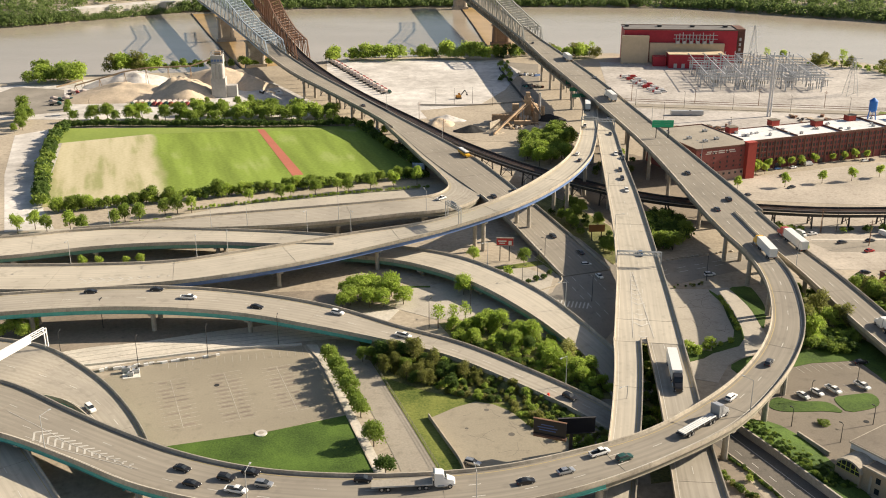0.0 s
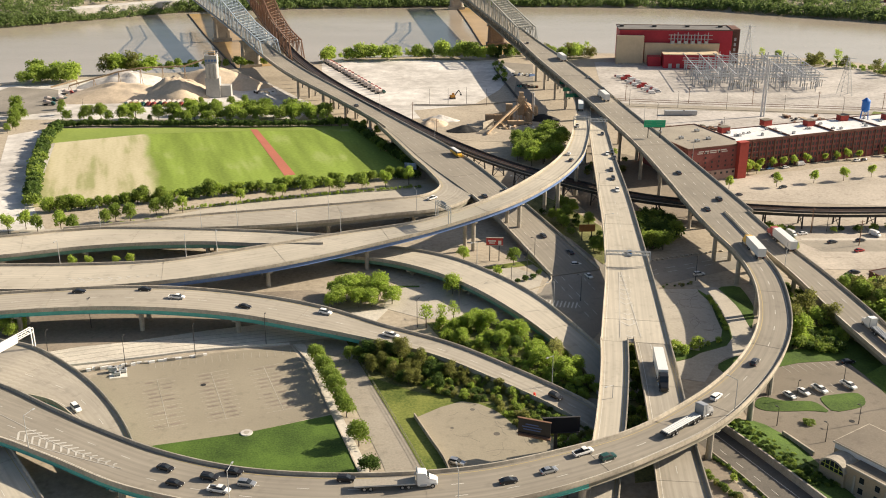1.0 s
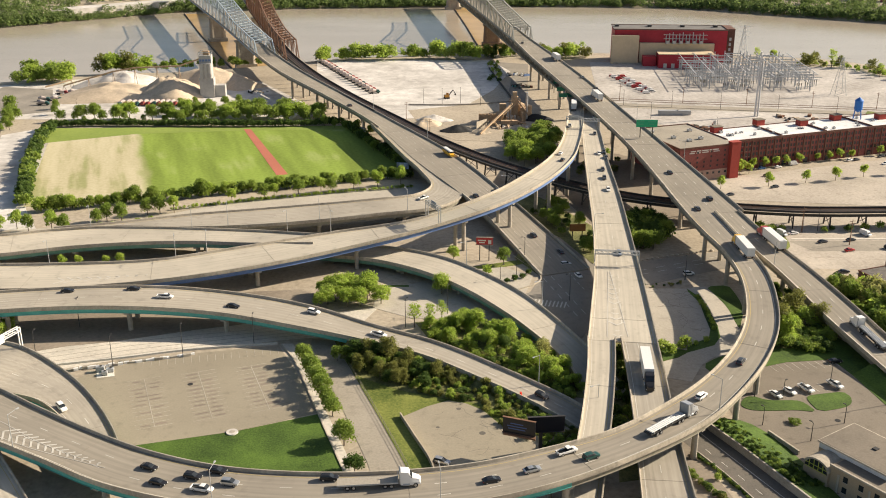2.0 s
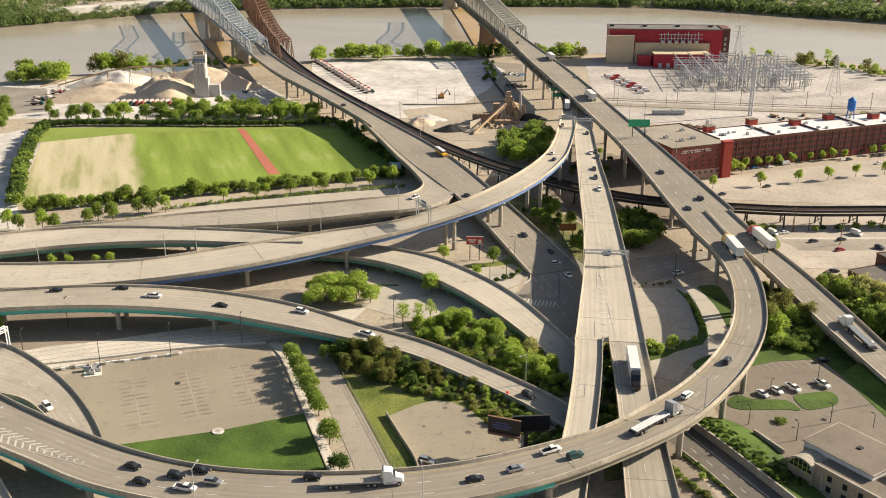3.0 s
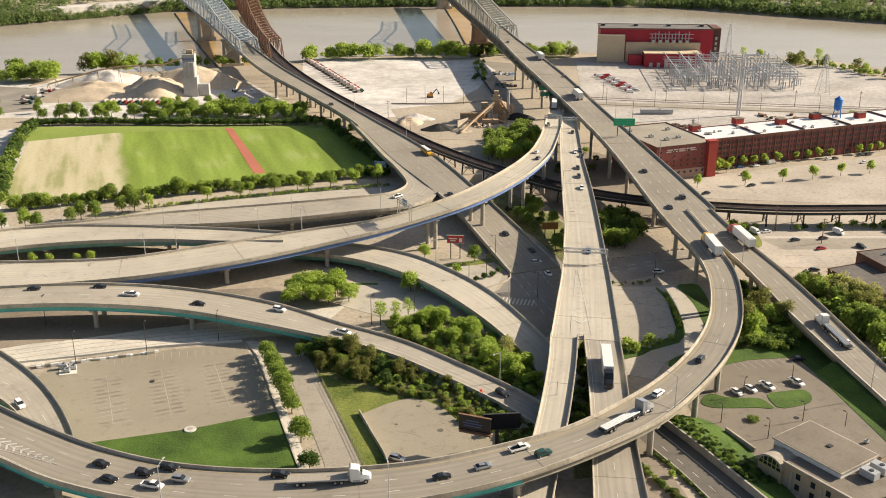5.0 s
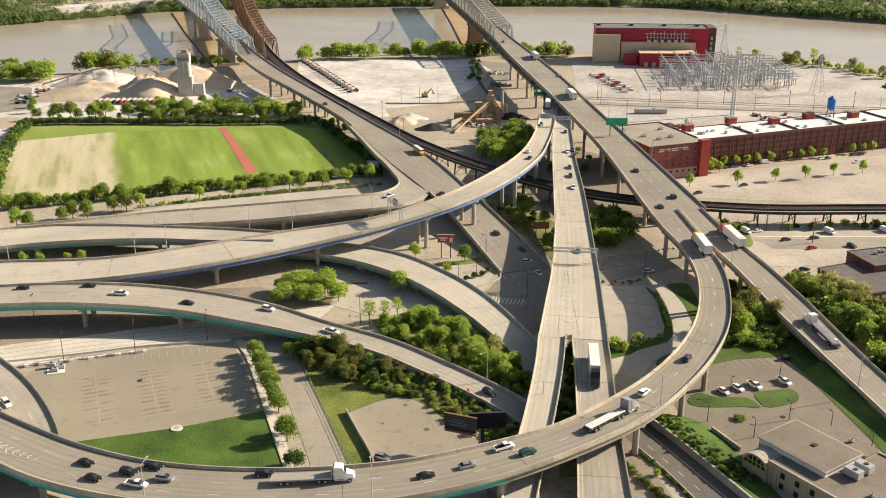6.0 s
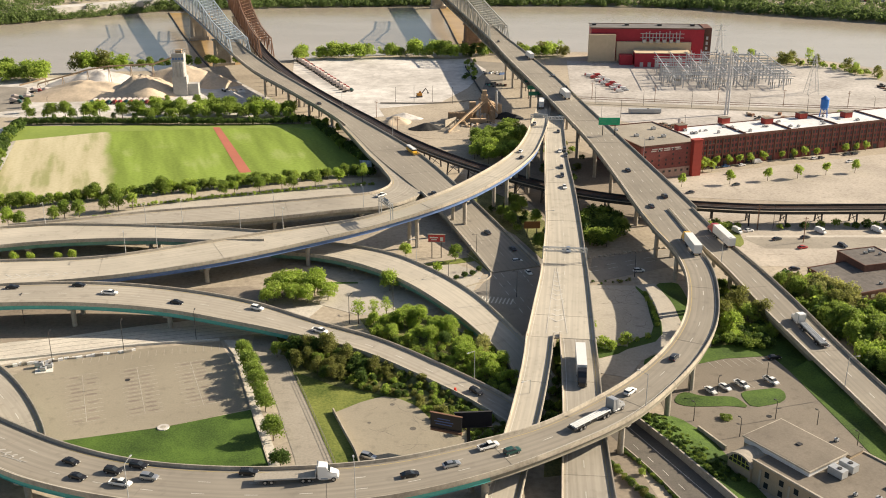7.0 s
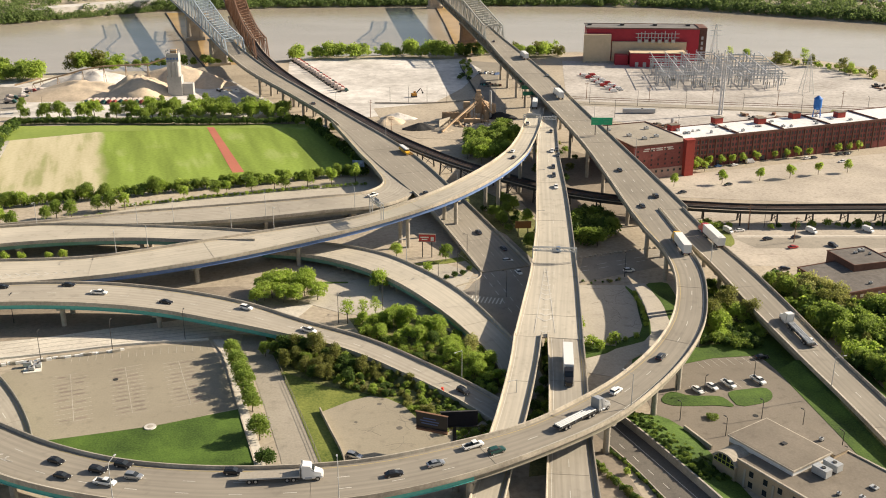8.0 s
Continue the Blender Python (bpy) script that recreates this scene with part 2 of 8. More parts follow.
# ---------------------------------------------------------------- mesh helpers
def part(name, bm, material, parent=None, label=""):
    data = bpy.data.meshes.new(name)
    bm.to_mesh(data)
    bm.free()
    data.materials.append(material)
    ob = new(name, data)
    if parent:
        ob.parent = parent
    if label:
        tagged(ob, label)
    return ob


def share(name, data, parent, m, label=""):
    """One more object on a mesh that exists already."""
    ob = new(name, data)
    ob.parent = parent
    ob.matrix_basis = m
    if label:
        tagged(ob, label)
    return ob


def thing(name, label, category, m=None, group="", kind=""):
    ob = new(name)
    ob.matrix_basis = m or Matrix()
    return tagged(ob, label, category, group, kind)


def box(bm, x, y, z, sx, sy, sz, turn=0.0, m=None):
    """Box centred in x and y whose foot is at z."""
    mat = pose(x, y, z + sz / 2, 0, 0, turn) @ Matrix.Diagonal((sx, sy, sz, 1))
    if m:
        mat = m @ mat
    return bmesh.ops.create_cube(bm, size=1, matrix=mat)["verts"]


def beam(bm, a, b, w, h=None):
    """Square bar from a to b."""
    a, b = Vector(a), Vector(b)
    d = b - a
    q = d.to_track_quat("Z", "Y").to_matrix().to_4x4()
    mat = Matrix.Translation((a + b) / 2) @ q @ Matrix.Diagonal((w, h or w, d.length, 1))
    bmesh.ops.create_cube(bm, size=1, matrix=mat)


def rod(bm, a, b, r0, r1=None, seg=8):
    a, b = Vector(a), Vector(b)
    d = b - a
    q = d.to_track_quat("Z", "Y").to_matrix().to_4x4()
    bmesh.ops.create_cone(bm, cap_ends=True, segments=seg, radius1=r0, radius2=r0 if r1 is None else r1, depth=d.length,
                          matrix=Matrix.Translation((a + b) / 2) @ q)


def prism(bm, outline, z0, z1):
    """Upright prism over a plan outline."""
    low = [bm.verts.new((x, y, z0)) for x, y in outline]
    top = [bm.verts.new((x, y, z1)) for x, y in outline]
    n = len(outline)
    bm.faces.new(low[::-1])
    bm.faces.new(top)
    for i in range(n):
        bm.faces.new((low[i], low[(i + 1) % n], top[(i + 1) % n], top[i]))
    bmesh.ops.recalc_face_normals(bm, faces=bm.faces)


def rounded(outline, passes=2):
    """Corner-cut outline, for planted areas and kerb lines."""
    for _ in range(passes):
        out = []
        for (ax, ay), (bx, by) in zip(outline, outline[1:] + outline[:1]):
            out += [(ax * 0.78 + bx * 0.22, ay * 0.78 + by * 0.22), (ax * 0.22 + bx * 0.78, ay * 0.22 + by * 0.78)]
        outline = out
    return outline


def slab(name, outline, z, material, label, category, thick=0.6, kind="structure", soft=0):
    bm = bmesh.new()
    if soft:
        outline = rounded(outline, soft)
    prism(bm, outline, z - thick, z)
    return tagged(part(name, bm, material), label, category, kind=kind)


# ---------------------------------------------------------------- smooth lines in plan
def spline(rows, step=3.0):
    """Catmull-Rom through rows of (x, y, z, width); returns rows at even steps."""
    p = np.array(rows, float)
    q = np.vstack([2 * p[0] - p[1], p, 2 * p[-1] - p[-2]])
    u = np.linspace(0, 1, 24, endpoint=False)[:, None]
    run = [0.5 * (2 * q[i + 1] + (q[i + 2] - q[i]) * u + (2 * q[i] - 5 * q[i + 1] + 4 * q[i + 2] - q[i + 3]) * u ** 2
                  + (3 * q[i + 1] - q[i] - 3 * q[i + 2] + q[i + 3]) * u ** 3) for i in range(len(p) - 1)]
    run = np.vstack(run + [p[-1:]])
    far = np.r_[0, np.cumsum(np.linalg.norm(np.diff(run[:, :3], axis=0), axis=1))]
    at = np.linspace(0, far[-1], max(2, int(far[-1] / step) + 1))
    return np.stack([np.interp(at, far, run[:, k]) for k in range(run.shape[1])], 1), at


class Road:
    def __init__(self, rows, step=3.0):
        self.rows, self.along = spline(rows, step)
        t = np.gradient(self.rows[:, :2], axis=0)
        t /= np.linalg.norm(t, axis=1)[:, None]
        self.tangent = t
        self.side = np.stack([t[:, 1], -t[:, 0]], 1)     # to the right of the way

    def point(self, i, off, up=0.0):
        """off: metres to the right of the centre line."""
        x, y, z, _ = self.rows[i]
        return (x + self.side[i, 0] * off, y + self.side[i, 1] * off, z + up)

    def nearest(self, x, y):
        return int(np.argmin((self.rows[:, 0] - x) ** 2 + (self.rows[:, 1] - y) ** 2))


def sweep(bm, road, section, i0=0, i1=None, uv=False):
    """Sweep a closed cross-section along a road. section(i) gives points (off, up) of station i."""
    i1 = len(road.rows) - 1 if i1 is None else i1
    layer = bm.loops.layers.uv.verify() if uv else None
    rings = []
    for i in range(i0, i1 + 1):
        rings.append([bm.verts.new(road.point(i, o, u)) for o, u in section(i)])
    n = len(rings[0])
    for k in range(len(rings) - 1):
        for j in range(n):
            f = bm.faces.new((rings[k][j], rings[k][(j + 1) % n], rings[k + 1][(j + 1) % n], rings[k + 1][j]))
            if uv:
                sec = section(i0 + k)
                a, b = sec[j][0], sec[(j + 1) % n][0]
                v0, v1 = road.along[i0 + k], road.along[i0 + k + 1]
                for loop, c in zip(f.loops, ((a, v0), (b, v0), (b, v1), (a, v1))):
                    loop[layer].uv = c
    bm.faces.new(rings[0][::-1])
    bm.faces.new(rings[-1])
    bmesh.ops.recalc_face_normals(bm, faces=bm.faces)


def stripe(bm, road, off, width, i0, i1, up=0.03):
    """Flat painted line; off is a number or a function of the station."""
    place = off if callable(off) else (lambda i: off)
    a = [bm.verts.new(road.point(i, place(i) - width / 2, up)) for i in range(i0, i1 + 1)]
    b = [bm.verts.new(road.point(i, place(i) + width / 2, up)) for i in range(i0, i1 + 1)]
    for k in range(len(a) - 1):
        bm.faces.new((a[k], b[k], b[k + 1], a[k + 1]))


ROADS = {}


def overpass(key, rows, label, steel, lanes=(), deck=None, split=None, sides=(True, True), girders=4, yellow=-1, solid=True, gap=None, abut=None):
    """Deck, parapets, girders and painted lines of one elevated road. lanes: dashed lines, as fractions of the width."""
    road = ROADS[key] = Road(rows)
    n = len(road.rows)
    top = thing("overpass", label, "overpass", kind="structure")
    half = lambda i: road.rows[i, 3] / 2
    bm = bmesh.new()
    sweep(bm, road, lambda i: ((-half(i), 0), (half(i), 0), (half(i), -0.45), (-half(i), -0.45)), uv=True)
    part("deck", bm, deck or M_DECK, top)
    for s, want in zip((-1, 1), sides):
        lo, hi = (0, n - 1) if want is True else want if want else (0, 0)
        spans = [(lo, hi)]
        if gap and gap[0] == s:
            # open side where another road joins
            off = np.nonzero((road.rows[:, 1] > gap[1]) & (road.rows[:, 1] < gap[2]))[0]
            spans = [(lo, int(off[0])), (int(off[-1]), hi)]
        for lo, hi in spans:
            if hi - lo < 2:
                continue
            bm = bmesh.new()
            sweep(bm, road, lambda i: ((s * half(i), -0.5), (s * (half(i) - 0.45), 0.02), (s * (half(i) - 0.30), 0.85),
                                       (s * (half(i) - 0.02), 0.9), (s * (half(i) + 0.03), -0.1)), lo, hi)
            part("parapet", bm, M_PARAPET, top)
    ups = np.nonzero(road.rows[:, 2] > 2.2)[0]
    if abut:
        ups = ups[ups <= road.nearest(*abut)]
    if len(ups) > 2 and girders:
        lo, hi = int(ups[0]), int(ups[-1])
        runs = [(lo, hi, steel)]
        if split:
            cut = road.nearest(*split[:2])
            runs = [(lo, cut, steel), (cut, hi, split[2])]
        for g, (lo, hi, tone) in ((g, run) for g in range(girders) for run in runs):
            bm = bmesh.new()
            place = lambda i: (half(i) - 0.55) * (2 * g / (girders - 1) - 1)
            deep = lambda i: -0.45 - min(1.5, max(0.3, road.rows[i, 2] - 0.8))
            sweep(bm, road, lambda i: ((place(i) - 0.25, -0.44), (place(i) + 0.25, -0.44), (place(i) + 0.25, -0.6), (place(i) + 0.06, -0.65),
                                       (place(i) + 0.06, deep(i) + 0.15), (place(i) + 0.25, deep(i) + 0.1), (place(i) + 0.25, deep(i)),
                                       (place(i) - 0.25, deep(i)), (place(i) - 0.25, deep(i) + 0.1), (place(i) - 0.06, deep(i) + 0.15),
                                       (place(i) - 0.06, -0.65), (place(i) - 0.25, -0.6)), lo, hi)
            part("girder", bm, tone, top)
    # earth bank under the part that comes down to the ground
    downs = np.nonzero(road.rows[:, 2] <= 2.6)[0]
    slope = 0.9
    if abut:
        downs, slope = np.arange(road.nearest(*abut), n), 1.4
    if len(downs) > 2:
        lo, hi = int(downs[0]), int(downs[-1])
        bm = bmesh.new()
        sweep(bm, road, lambda i: ((-half(i) + 0.1, -0.4), (half(i) - 0.1, -0.4), (half(i) + road.rows[i, 2] * slope, -road.rows[i, 2] - 0.5),
                                   (-half(i) - road.rows[i, 2] * slope, -road.rows[i, 2] - 0.5)), lo, hi)
        part("embankment", bm, M_SCRUB, top)
    if abut:
        # concrete wall that carries the last span
        i = road.nearest(*abut)
        bm = bmesh.new()
        sweep(bm, road, lambda k: ((-half(k) - 0.3, -0.46), (half(k) + 0.3, -0.46), (half(k) + 0.3, -road.rows[k, 2] - 0.5), (-half(k) - 0.3, -road.rows[k, 2] - 0.5)), i, i + 1)
        part("abutment", bm, M_CONCRETE, top)
    if solid:
        for s, mat in ((-1, M_YELLOW if yellow < 0 else M_WHITE), (1, M_YELLOW if yellow > 0 else M_WHITE)):
            bm = bmesh.new()
            if gap and gap[0] == s:
                off = np.nonzero((road.rows[:, 1] > gap[1]) & (road.rows[:, 1] < gap[2]))[0]
                stripe(bm, road, lambda i: s * (half(i) - 1.3), 0.15, 0, int(off[0]))
                if off[-1] < n - 2:
                    stripe(bm, road, lambda i: s * (half(i) - 1.3), 0.15, int(off[-1]), n - 1)
            else:
                stripe(bm, road, lambda i: s * (half(i) - 1.3), 0.15, 0, n - 1)
            part("edge_line", bm, mat, top)
    for k, f in enumerate(lanes):
        bm = bmesh.new()
        for i in range(1, n - 2, 4):
            if len(lanes) == 1 or half(i) > 6.4:
                stripe(bm, road, lambda j: (2 * f - 1) * half(j), 0.16, i, i + 1)
            elif k == 0:
                stripe(bm, road, lambda j: 0.0, 0.16, i, i + 1)
        if bm.faces:
            part("lane_line", bm, M_FADED if key in ("p", "f", "d", "g", "flyc") else M_WHITE, top)
        else:
            bm.free()
    # expansion joints
    bm = bmesh.new()
    for i in range(9, n - 3, 14):
        a, b = Vector(road.point(i, -half(i) + 0.5, 0.015)), Vector(road.point(i, half(i) - 0.5, 0.015))
        beam(bm, a, b, 0.02, 0.08)
    if bm.faces:
        part("expansion_joint", bm, M_ASPHALT, top)
    else:
        bm.free()
    return road


def pier(key, x, y, columns=2, spread=0.55, steel=False, width=1.3, foot=0.0):
    """Concrete pier under a road, at the place of the road nearest to x, y."""
    road = ROADS[key]
    i = road.nearest(x, y)
    px, py, pz, w = road.rows[i]
    head = pz - 0.45 - 1.5
    ang = math.degrees(math.atan2(road.side[i, 1], road.side[i, 0]))
    top = thing("bridge_pier", "weathered concrete pier under an elevated road", "pier", pose(px, py, foot, 0, 0, ang), group="bridge piers", kind="structure")
    reach = w * spread
    bm = bmesh.new()
    outline = [(-w / 2 + 0.6, 0), (w / 2 - 0.6, 0), (w / 2 - 0.6, -0.7), (reach / 2 + 0.8, -1.3), (-reach / 2 - 0.8, -1.3), (-w / 2 + 0.6, -0.7)]
    a = [bm.verts.new((u, -0.75, head - foot + v)) for u, v in outline]
    b = [bm.verts.new((u, 0.75, head - foot + v)) for u, v in outline]
    bm.faces.new(a)
    bm.faces.new(b[::-1])
    for k in range(6):
        bm.faces.new((a[k], b[k], b[(k + 1) % 6], a[(k + 1) % 6]))
    bmesh.ops.recalc_face_normals(bm, faces=bm.faces)
    part("cap", bm, M_CONCRETE, top)
    for k in range(columns):
        u = 0 if columns == 1 else reach * (k / (columns - 1) - 0.5)
        bm = bmesh.new()
        rod(bm, (u, 0, -0.4), (u, 0, head - foot - 1.2), width / 2 * 1.3, width / 2 * 1.25, 14)
        part("column", bm, M_CONCRETE, top)
    return top


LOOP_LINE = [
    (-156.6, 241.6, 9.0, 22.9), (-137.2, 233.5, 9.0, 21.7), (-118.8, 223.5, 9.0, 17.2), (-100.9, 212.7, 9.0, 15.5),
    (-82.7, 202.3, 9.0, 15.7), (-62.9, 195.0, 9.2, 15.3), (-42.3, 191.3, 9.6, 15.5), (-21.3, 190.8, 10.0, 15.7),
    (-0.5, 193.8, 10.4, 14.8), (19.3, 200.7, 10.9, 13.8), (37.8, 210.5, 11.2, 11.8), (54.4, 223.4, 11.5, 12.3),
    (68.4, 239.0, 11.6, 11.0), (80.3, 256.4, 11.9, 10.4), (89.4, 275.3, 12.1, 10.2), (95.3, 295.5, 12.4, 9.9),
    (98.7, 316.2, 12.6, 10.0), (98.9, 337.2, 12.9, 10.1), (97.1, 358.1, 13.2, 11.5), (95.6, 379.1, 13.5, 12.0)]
R2_LINE = [
    (106.8, 380.5, 13.5, 9.8), (110.6, 352.6, 11.7, 11.2), (117.1, 324.8, 9.2, 12.4), (122.7, 297.1, 6.2, 13.4),
    (127.9, 269.0, 3.7, 12.2), (132.6, 241.1, 2.4, 11.8), (136.6, 212.7, 1.6, 11.8)]
R_LINE = [
    (2.0, 1205.0, 20.5, 14.4), (15.8, 1093.9, 20.5, 14.4), (25.6, 1015.1, 20.5, 14.5), (35.5, 936.3, 20.5, 14.7), (45.2, 855.6, 20.5, 14.4),
    (54.5, 776.7, 20.5, 14.3), (63.8, 697.9, 20.4, 17.9), (73.5, 617.2, 20.3, 18.4), (82.2, 538.3, 19.8, 17.0),
    (91.7, 459.5, 18.0, 18.1), (101.6, 379.1, 13.5, 24.0)]
SPINE_LINE = [
    (75.4, 566.1, 14.7, 7.5), (71.1, 525.6, 16.1, 8.7), (67.0, 485.0, 17.2, 9.9), (63.3, 444.4, 16.6, 10.9),
    (60.7, 403.8, 14.1, 13.0), (57.7, 363.2, 11.2, 14.3), (53.6, 322.7, 9.4, 16.6), (50.2, 297.0, 8.95, 18.8), (46.9, 272.4, 8.15, 21.0)]
S1_LINE = [
    (40.7, 274.4, 8.15, 8.5), (38.0, 256.2, 7.4, 8.2), (33.5, 232.9, 6.1, 8.1), (28.3, 209.8, 5.0, 8.1),
    (23.2, 186.7, 3.0, 8.2)]
S2_LINE = [
    (52.0, 274.4, 8.15, 10.9), (50.4, 253.7, 7.2, 10.9), (48.0, 228.2, 5.6, 11.0), (45.7, 202.7, 4.0, 12.4),
    (43.8, 177.2, 2.0, 14.2)]
FLYC_LINE = [
    (-180.2, 325.2, 7.5, 23.6), (-146.5, 325.6, 7.6, 24.0), (-111.8, 329.4, 8.2, 21.1), (-80.0, 340.3, 9.1, 21.7),
    (-48.4, 355.0, 10.1, 18.9), (-17.0, 366.5, 12.7, 11.8), (12.1, 384.6, 16.6, 11.6), (32.7, 411.2, 18.6, 11.4),
    (47.1, 443.0, 18.8, 10.2), (55.2, 475.7, 18.1, 9.1), (61.2, 510.1, 17.0, 9.0), (66.4, 543.4, 15.9, 8.4),
    (70.5, 578.1, 14.8, 8.1), (72.2, 611.8, 14.2, 7.6), (72.7, 646.8, 13.6, 8.2)]
D_LINE = [
    (-200.2, 353.2, 7.0, 23.2), (-176.5, 359.5, 7.0, 23.2), (-152.8, 367.3, 7.0, 22.6), (-128.5, 369.3, 7.2, 18.6),
    (-103.6, 368.3, 7.5, 15.5), (-79.5, 364.0, 8.2, 14.9), (-55.5, 358.1, 9.7, 9.9)]
F_LINE = [
    (-164.1, 377.2, 7.0, 3.0), (-139.5, 382.8, 7.0, 5.9), (-114.5, 386.7, 7.0, 16.4), (-88.9, 390.9, 7.1, 20.8),
    (-63.4, 395.9, 7.5, 21.7), (-38.2, 402.7, 7.9, 20.6), (-14.4, 412.9, 7.5, 20.5), (-5.4, 434.3, 7.3, 15.5),
    (-12.0, 459.6, 7.85, 13.0), (-20.6, 482.0, 8.5, 12.0), (-31.5, 512.0, 9.2, 10.0), (-45.0, 547.0, 10.0, 6.5)]
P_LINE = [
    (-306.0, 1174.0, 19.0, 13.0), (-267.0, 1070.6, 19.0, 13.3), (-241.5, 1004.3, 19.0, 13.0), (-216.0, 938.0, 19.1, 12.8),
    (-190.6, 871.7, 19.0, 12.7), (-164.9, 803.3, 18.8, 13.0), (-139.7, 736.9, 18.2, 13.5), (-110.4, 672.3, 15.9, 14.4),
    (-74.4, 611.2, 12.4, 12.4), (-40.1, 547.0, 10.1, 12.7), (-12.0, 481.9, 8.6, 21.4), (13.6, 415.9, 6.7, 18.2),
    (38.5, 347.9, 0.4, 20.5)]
G_LINE = [
    (-53.9, 364.5, 3.0, 13.0), (-32.6, 357.9, 4.0, 14.6), (-13.6, 346.4, 4.6, 16.2), (2.1, 330.5, 4.6, 15.1),
    (15.0, 312.4, 4.2, 14.4), (25.6, 292.8, 3.3, 12.3), (35.2, 272.8, 1.2, 11.3), (39.9, 251.0, 0.2, 12.5)]
B_LINE = [
    (-167.2, 295.1, 10.0, 16.5), (-145.1, 299.3, 10.0, 16.5), (-122.2, 302.1, 9.9, 17.3), (-99.3, 303.2, 9.0, 17.7),
    (-76.4, 301.2, 7.6, 16.9), (-54.2, 295.3, 6.1, 16.0), (-32.8, 286.8, 4.4, 11.6), (-11.5, 277.0, 3.1, 10.2),
    (6.9, 262.5, 2.2, 9.6), (24.1, 246.7, 1.2, 9.5), (38.7, 228.7, 0.3, 9.5)]
Q_LINE = [
    (-241.0, 1172.0, 18.0, 8.7), (-198.7, 1016.1, 18.0, 8.7), (-183.0, 958.6, 17.7, 8.6), (-166.9, 899.1, 17.5, 8.5),
    (-150.7, 839.7, 17.3, 8.4), (-134.7, 782.3, 16.9, 8.3), (-116.5, 723.4, 16.2, 8.3), (-92.6, 666.8, 13.8, 8.8),
    (-65.7, 613.6, 11.7, 8.7), (-35.7, 559.8, 10.1, 8.3), (-5.6, 506.1, 8.8, 6.8), (29.7, 460.3, 7.7, 8.4),
    (76.0, 421.0, 7.0, 8.0), (134.4, 402.9, 7.0, 8.0), (195.9, 401.6, 7.0, 7.5), (330.0, 404.0, 7.0, 7.5)]
L2_LINE = [
    (-157.1, 263.2, 7.0, 29.2), (-141.8, 259.3, 7.0, 27.5), (-127.7, 252.8, 6.6, 20.8), (-114.6, 244.8, 6.1, 13.2),
    (-103.7, 233.2, 5.2, 10.3), (-95.0, 220.1, 4.6, 8.9), (-88.8, 205.3, 4.0, 8.3)]
# ---------------------------------------------------------------- ground, river and far bank
NEAR_BANK = ((-900, 640), (-500, 700), (-330, 740), (-278, 768), (-200, 782), (-95, 840), (8, 862), (106, 866), (241, 860), (312, 828), (349, 782), (600, 690), (1000, 600))
FAR_BANK = ((-900, 930), (-455, 1036), (-386, 1092), (-310, 1153), (-172, 1189), (10, 1205), (145, 1205), (275, 1189), (383, 1115), (465, 1061), (800, 900), (1100, 800))


def bank(line, x):
    return float(np.interp(x, [p[0] for p in line], [p[1] for p in line]))


def build_ground():
    xs = np.concatenate([np.linspace(-4000, -900, 8), np.linspace(-860, 960, 130), np.linspace(1000, 4000, 8)])
    bm = bmesh.new()
    rows = []
    for x in xs:
        a, b = bank(NEAR_BANK, x), bank(FAR_BANK, x)
        prof = [(-1500, 0), (0, 0), (200, 0), (450, 0), (a - 45, 0), (a - 22, -0.4), (a - 8, -4.0), (a + 6, -8.0), (a + 40, -12), (b - 40, -12),
                (b - 4, -8), (b + 10, -3.5), (b + 45, 3), (b + 120, 9), (b + 320, 22), (b + 900, 50), (4800, 60)]
        col = []
        for k, (y, z) in enumerate(prof):
            if 4 < k < 15:
                z += 1.2 * noise.noise(Vector((x * 0.03, y * 0.03, 0)))
            col.append(bm.verts.new((x, y, z)))
        rows.append(col)
    for i in range(len(rows) - 1):
        for j in range(len(rows[0]) - 1):
            bm.faces.new((rows[i][j], rows[i + 1][j], rows[i + 1][j + 1], rows[i][j + 1]))
    tagged(part("ground", bm, M_DIRT), "pale dusty earth and worn paving of a river plain", "ground", kind="structure")


build_ground()

M_WATER = bpy.data.materials.new("muddy_water")
M_WATER.use_nodes = True
wt = M_WATER.node_tree
wp = wt.nodes["Principled BSDF"]
wp.inputs["Roughness"].default_value = 0.10
wp.inputs["IOR"].default_value = 1.40
wn = wt.nodes.new("ShaderNodeTexNoise")
wn.inputs["Scale"].default_value = 0.006
wn.inputs["Detail"].default_value = 5
wm = wt.nodes.new("ShaderNodeMapping")
wm.inputs["Scale"].default_value = (1.0, 2.5, 1.0)
wc = wt.nodes.new("ShaderNodeTexCoord")
wx = wt.nodes.new("ShaderNodeMix")
wx.data_type = "RGBA"
wx.inputs["A"].default_value = (0.35, 0.29, 0.215, 1)
wx.inputs["B"].default_value = (0.50, 0.435, 0.36, 1)
wt.links.new(wc.outputs["Object"], wm.inputs["Vector"])
wt.links.new(wm.outputs[0], wn.inputs["Vector"])
wt.links.new(wn.outputs["Fac"], wx.inputs["Factor"])
wt.links.new(wx.outputs["Result"], wp.inputs["Base Color"])
wr = wt.nodes.new("ShaderNodeTexNoise")
wr.inputs["Scale"].default_value = 0.35
wr.inputs["Detail"].default_value = 4
wb = wt.nodes.new("ShaderNodeBump")
wb.inputs["Strength"].default_value = 0.3
wb.inputs["Distance"].default_value = 0.4
wt.links.new(wc.outputs["Object"], wr.inputs["Vector"])
wt.links.new(wr.outputs["Fac"], wb.inputs["Height"])
wt.links.new(wb.outputs[0], wp.inputs["Normal"])
bm = bmesh.new()
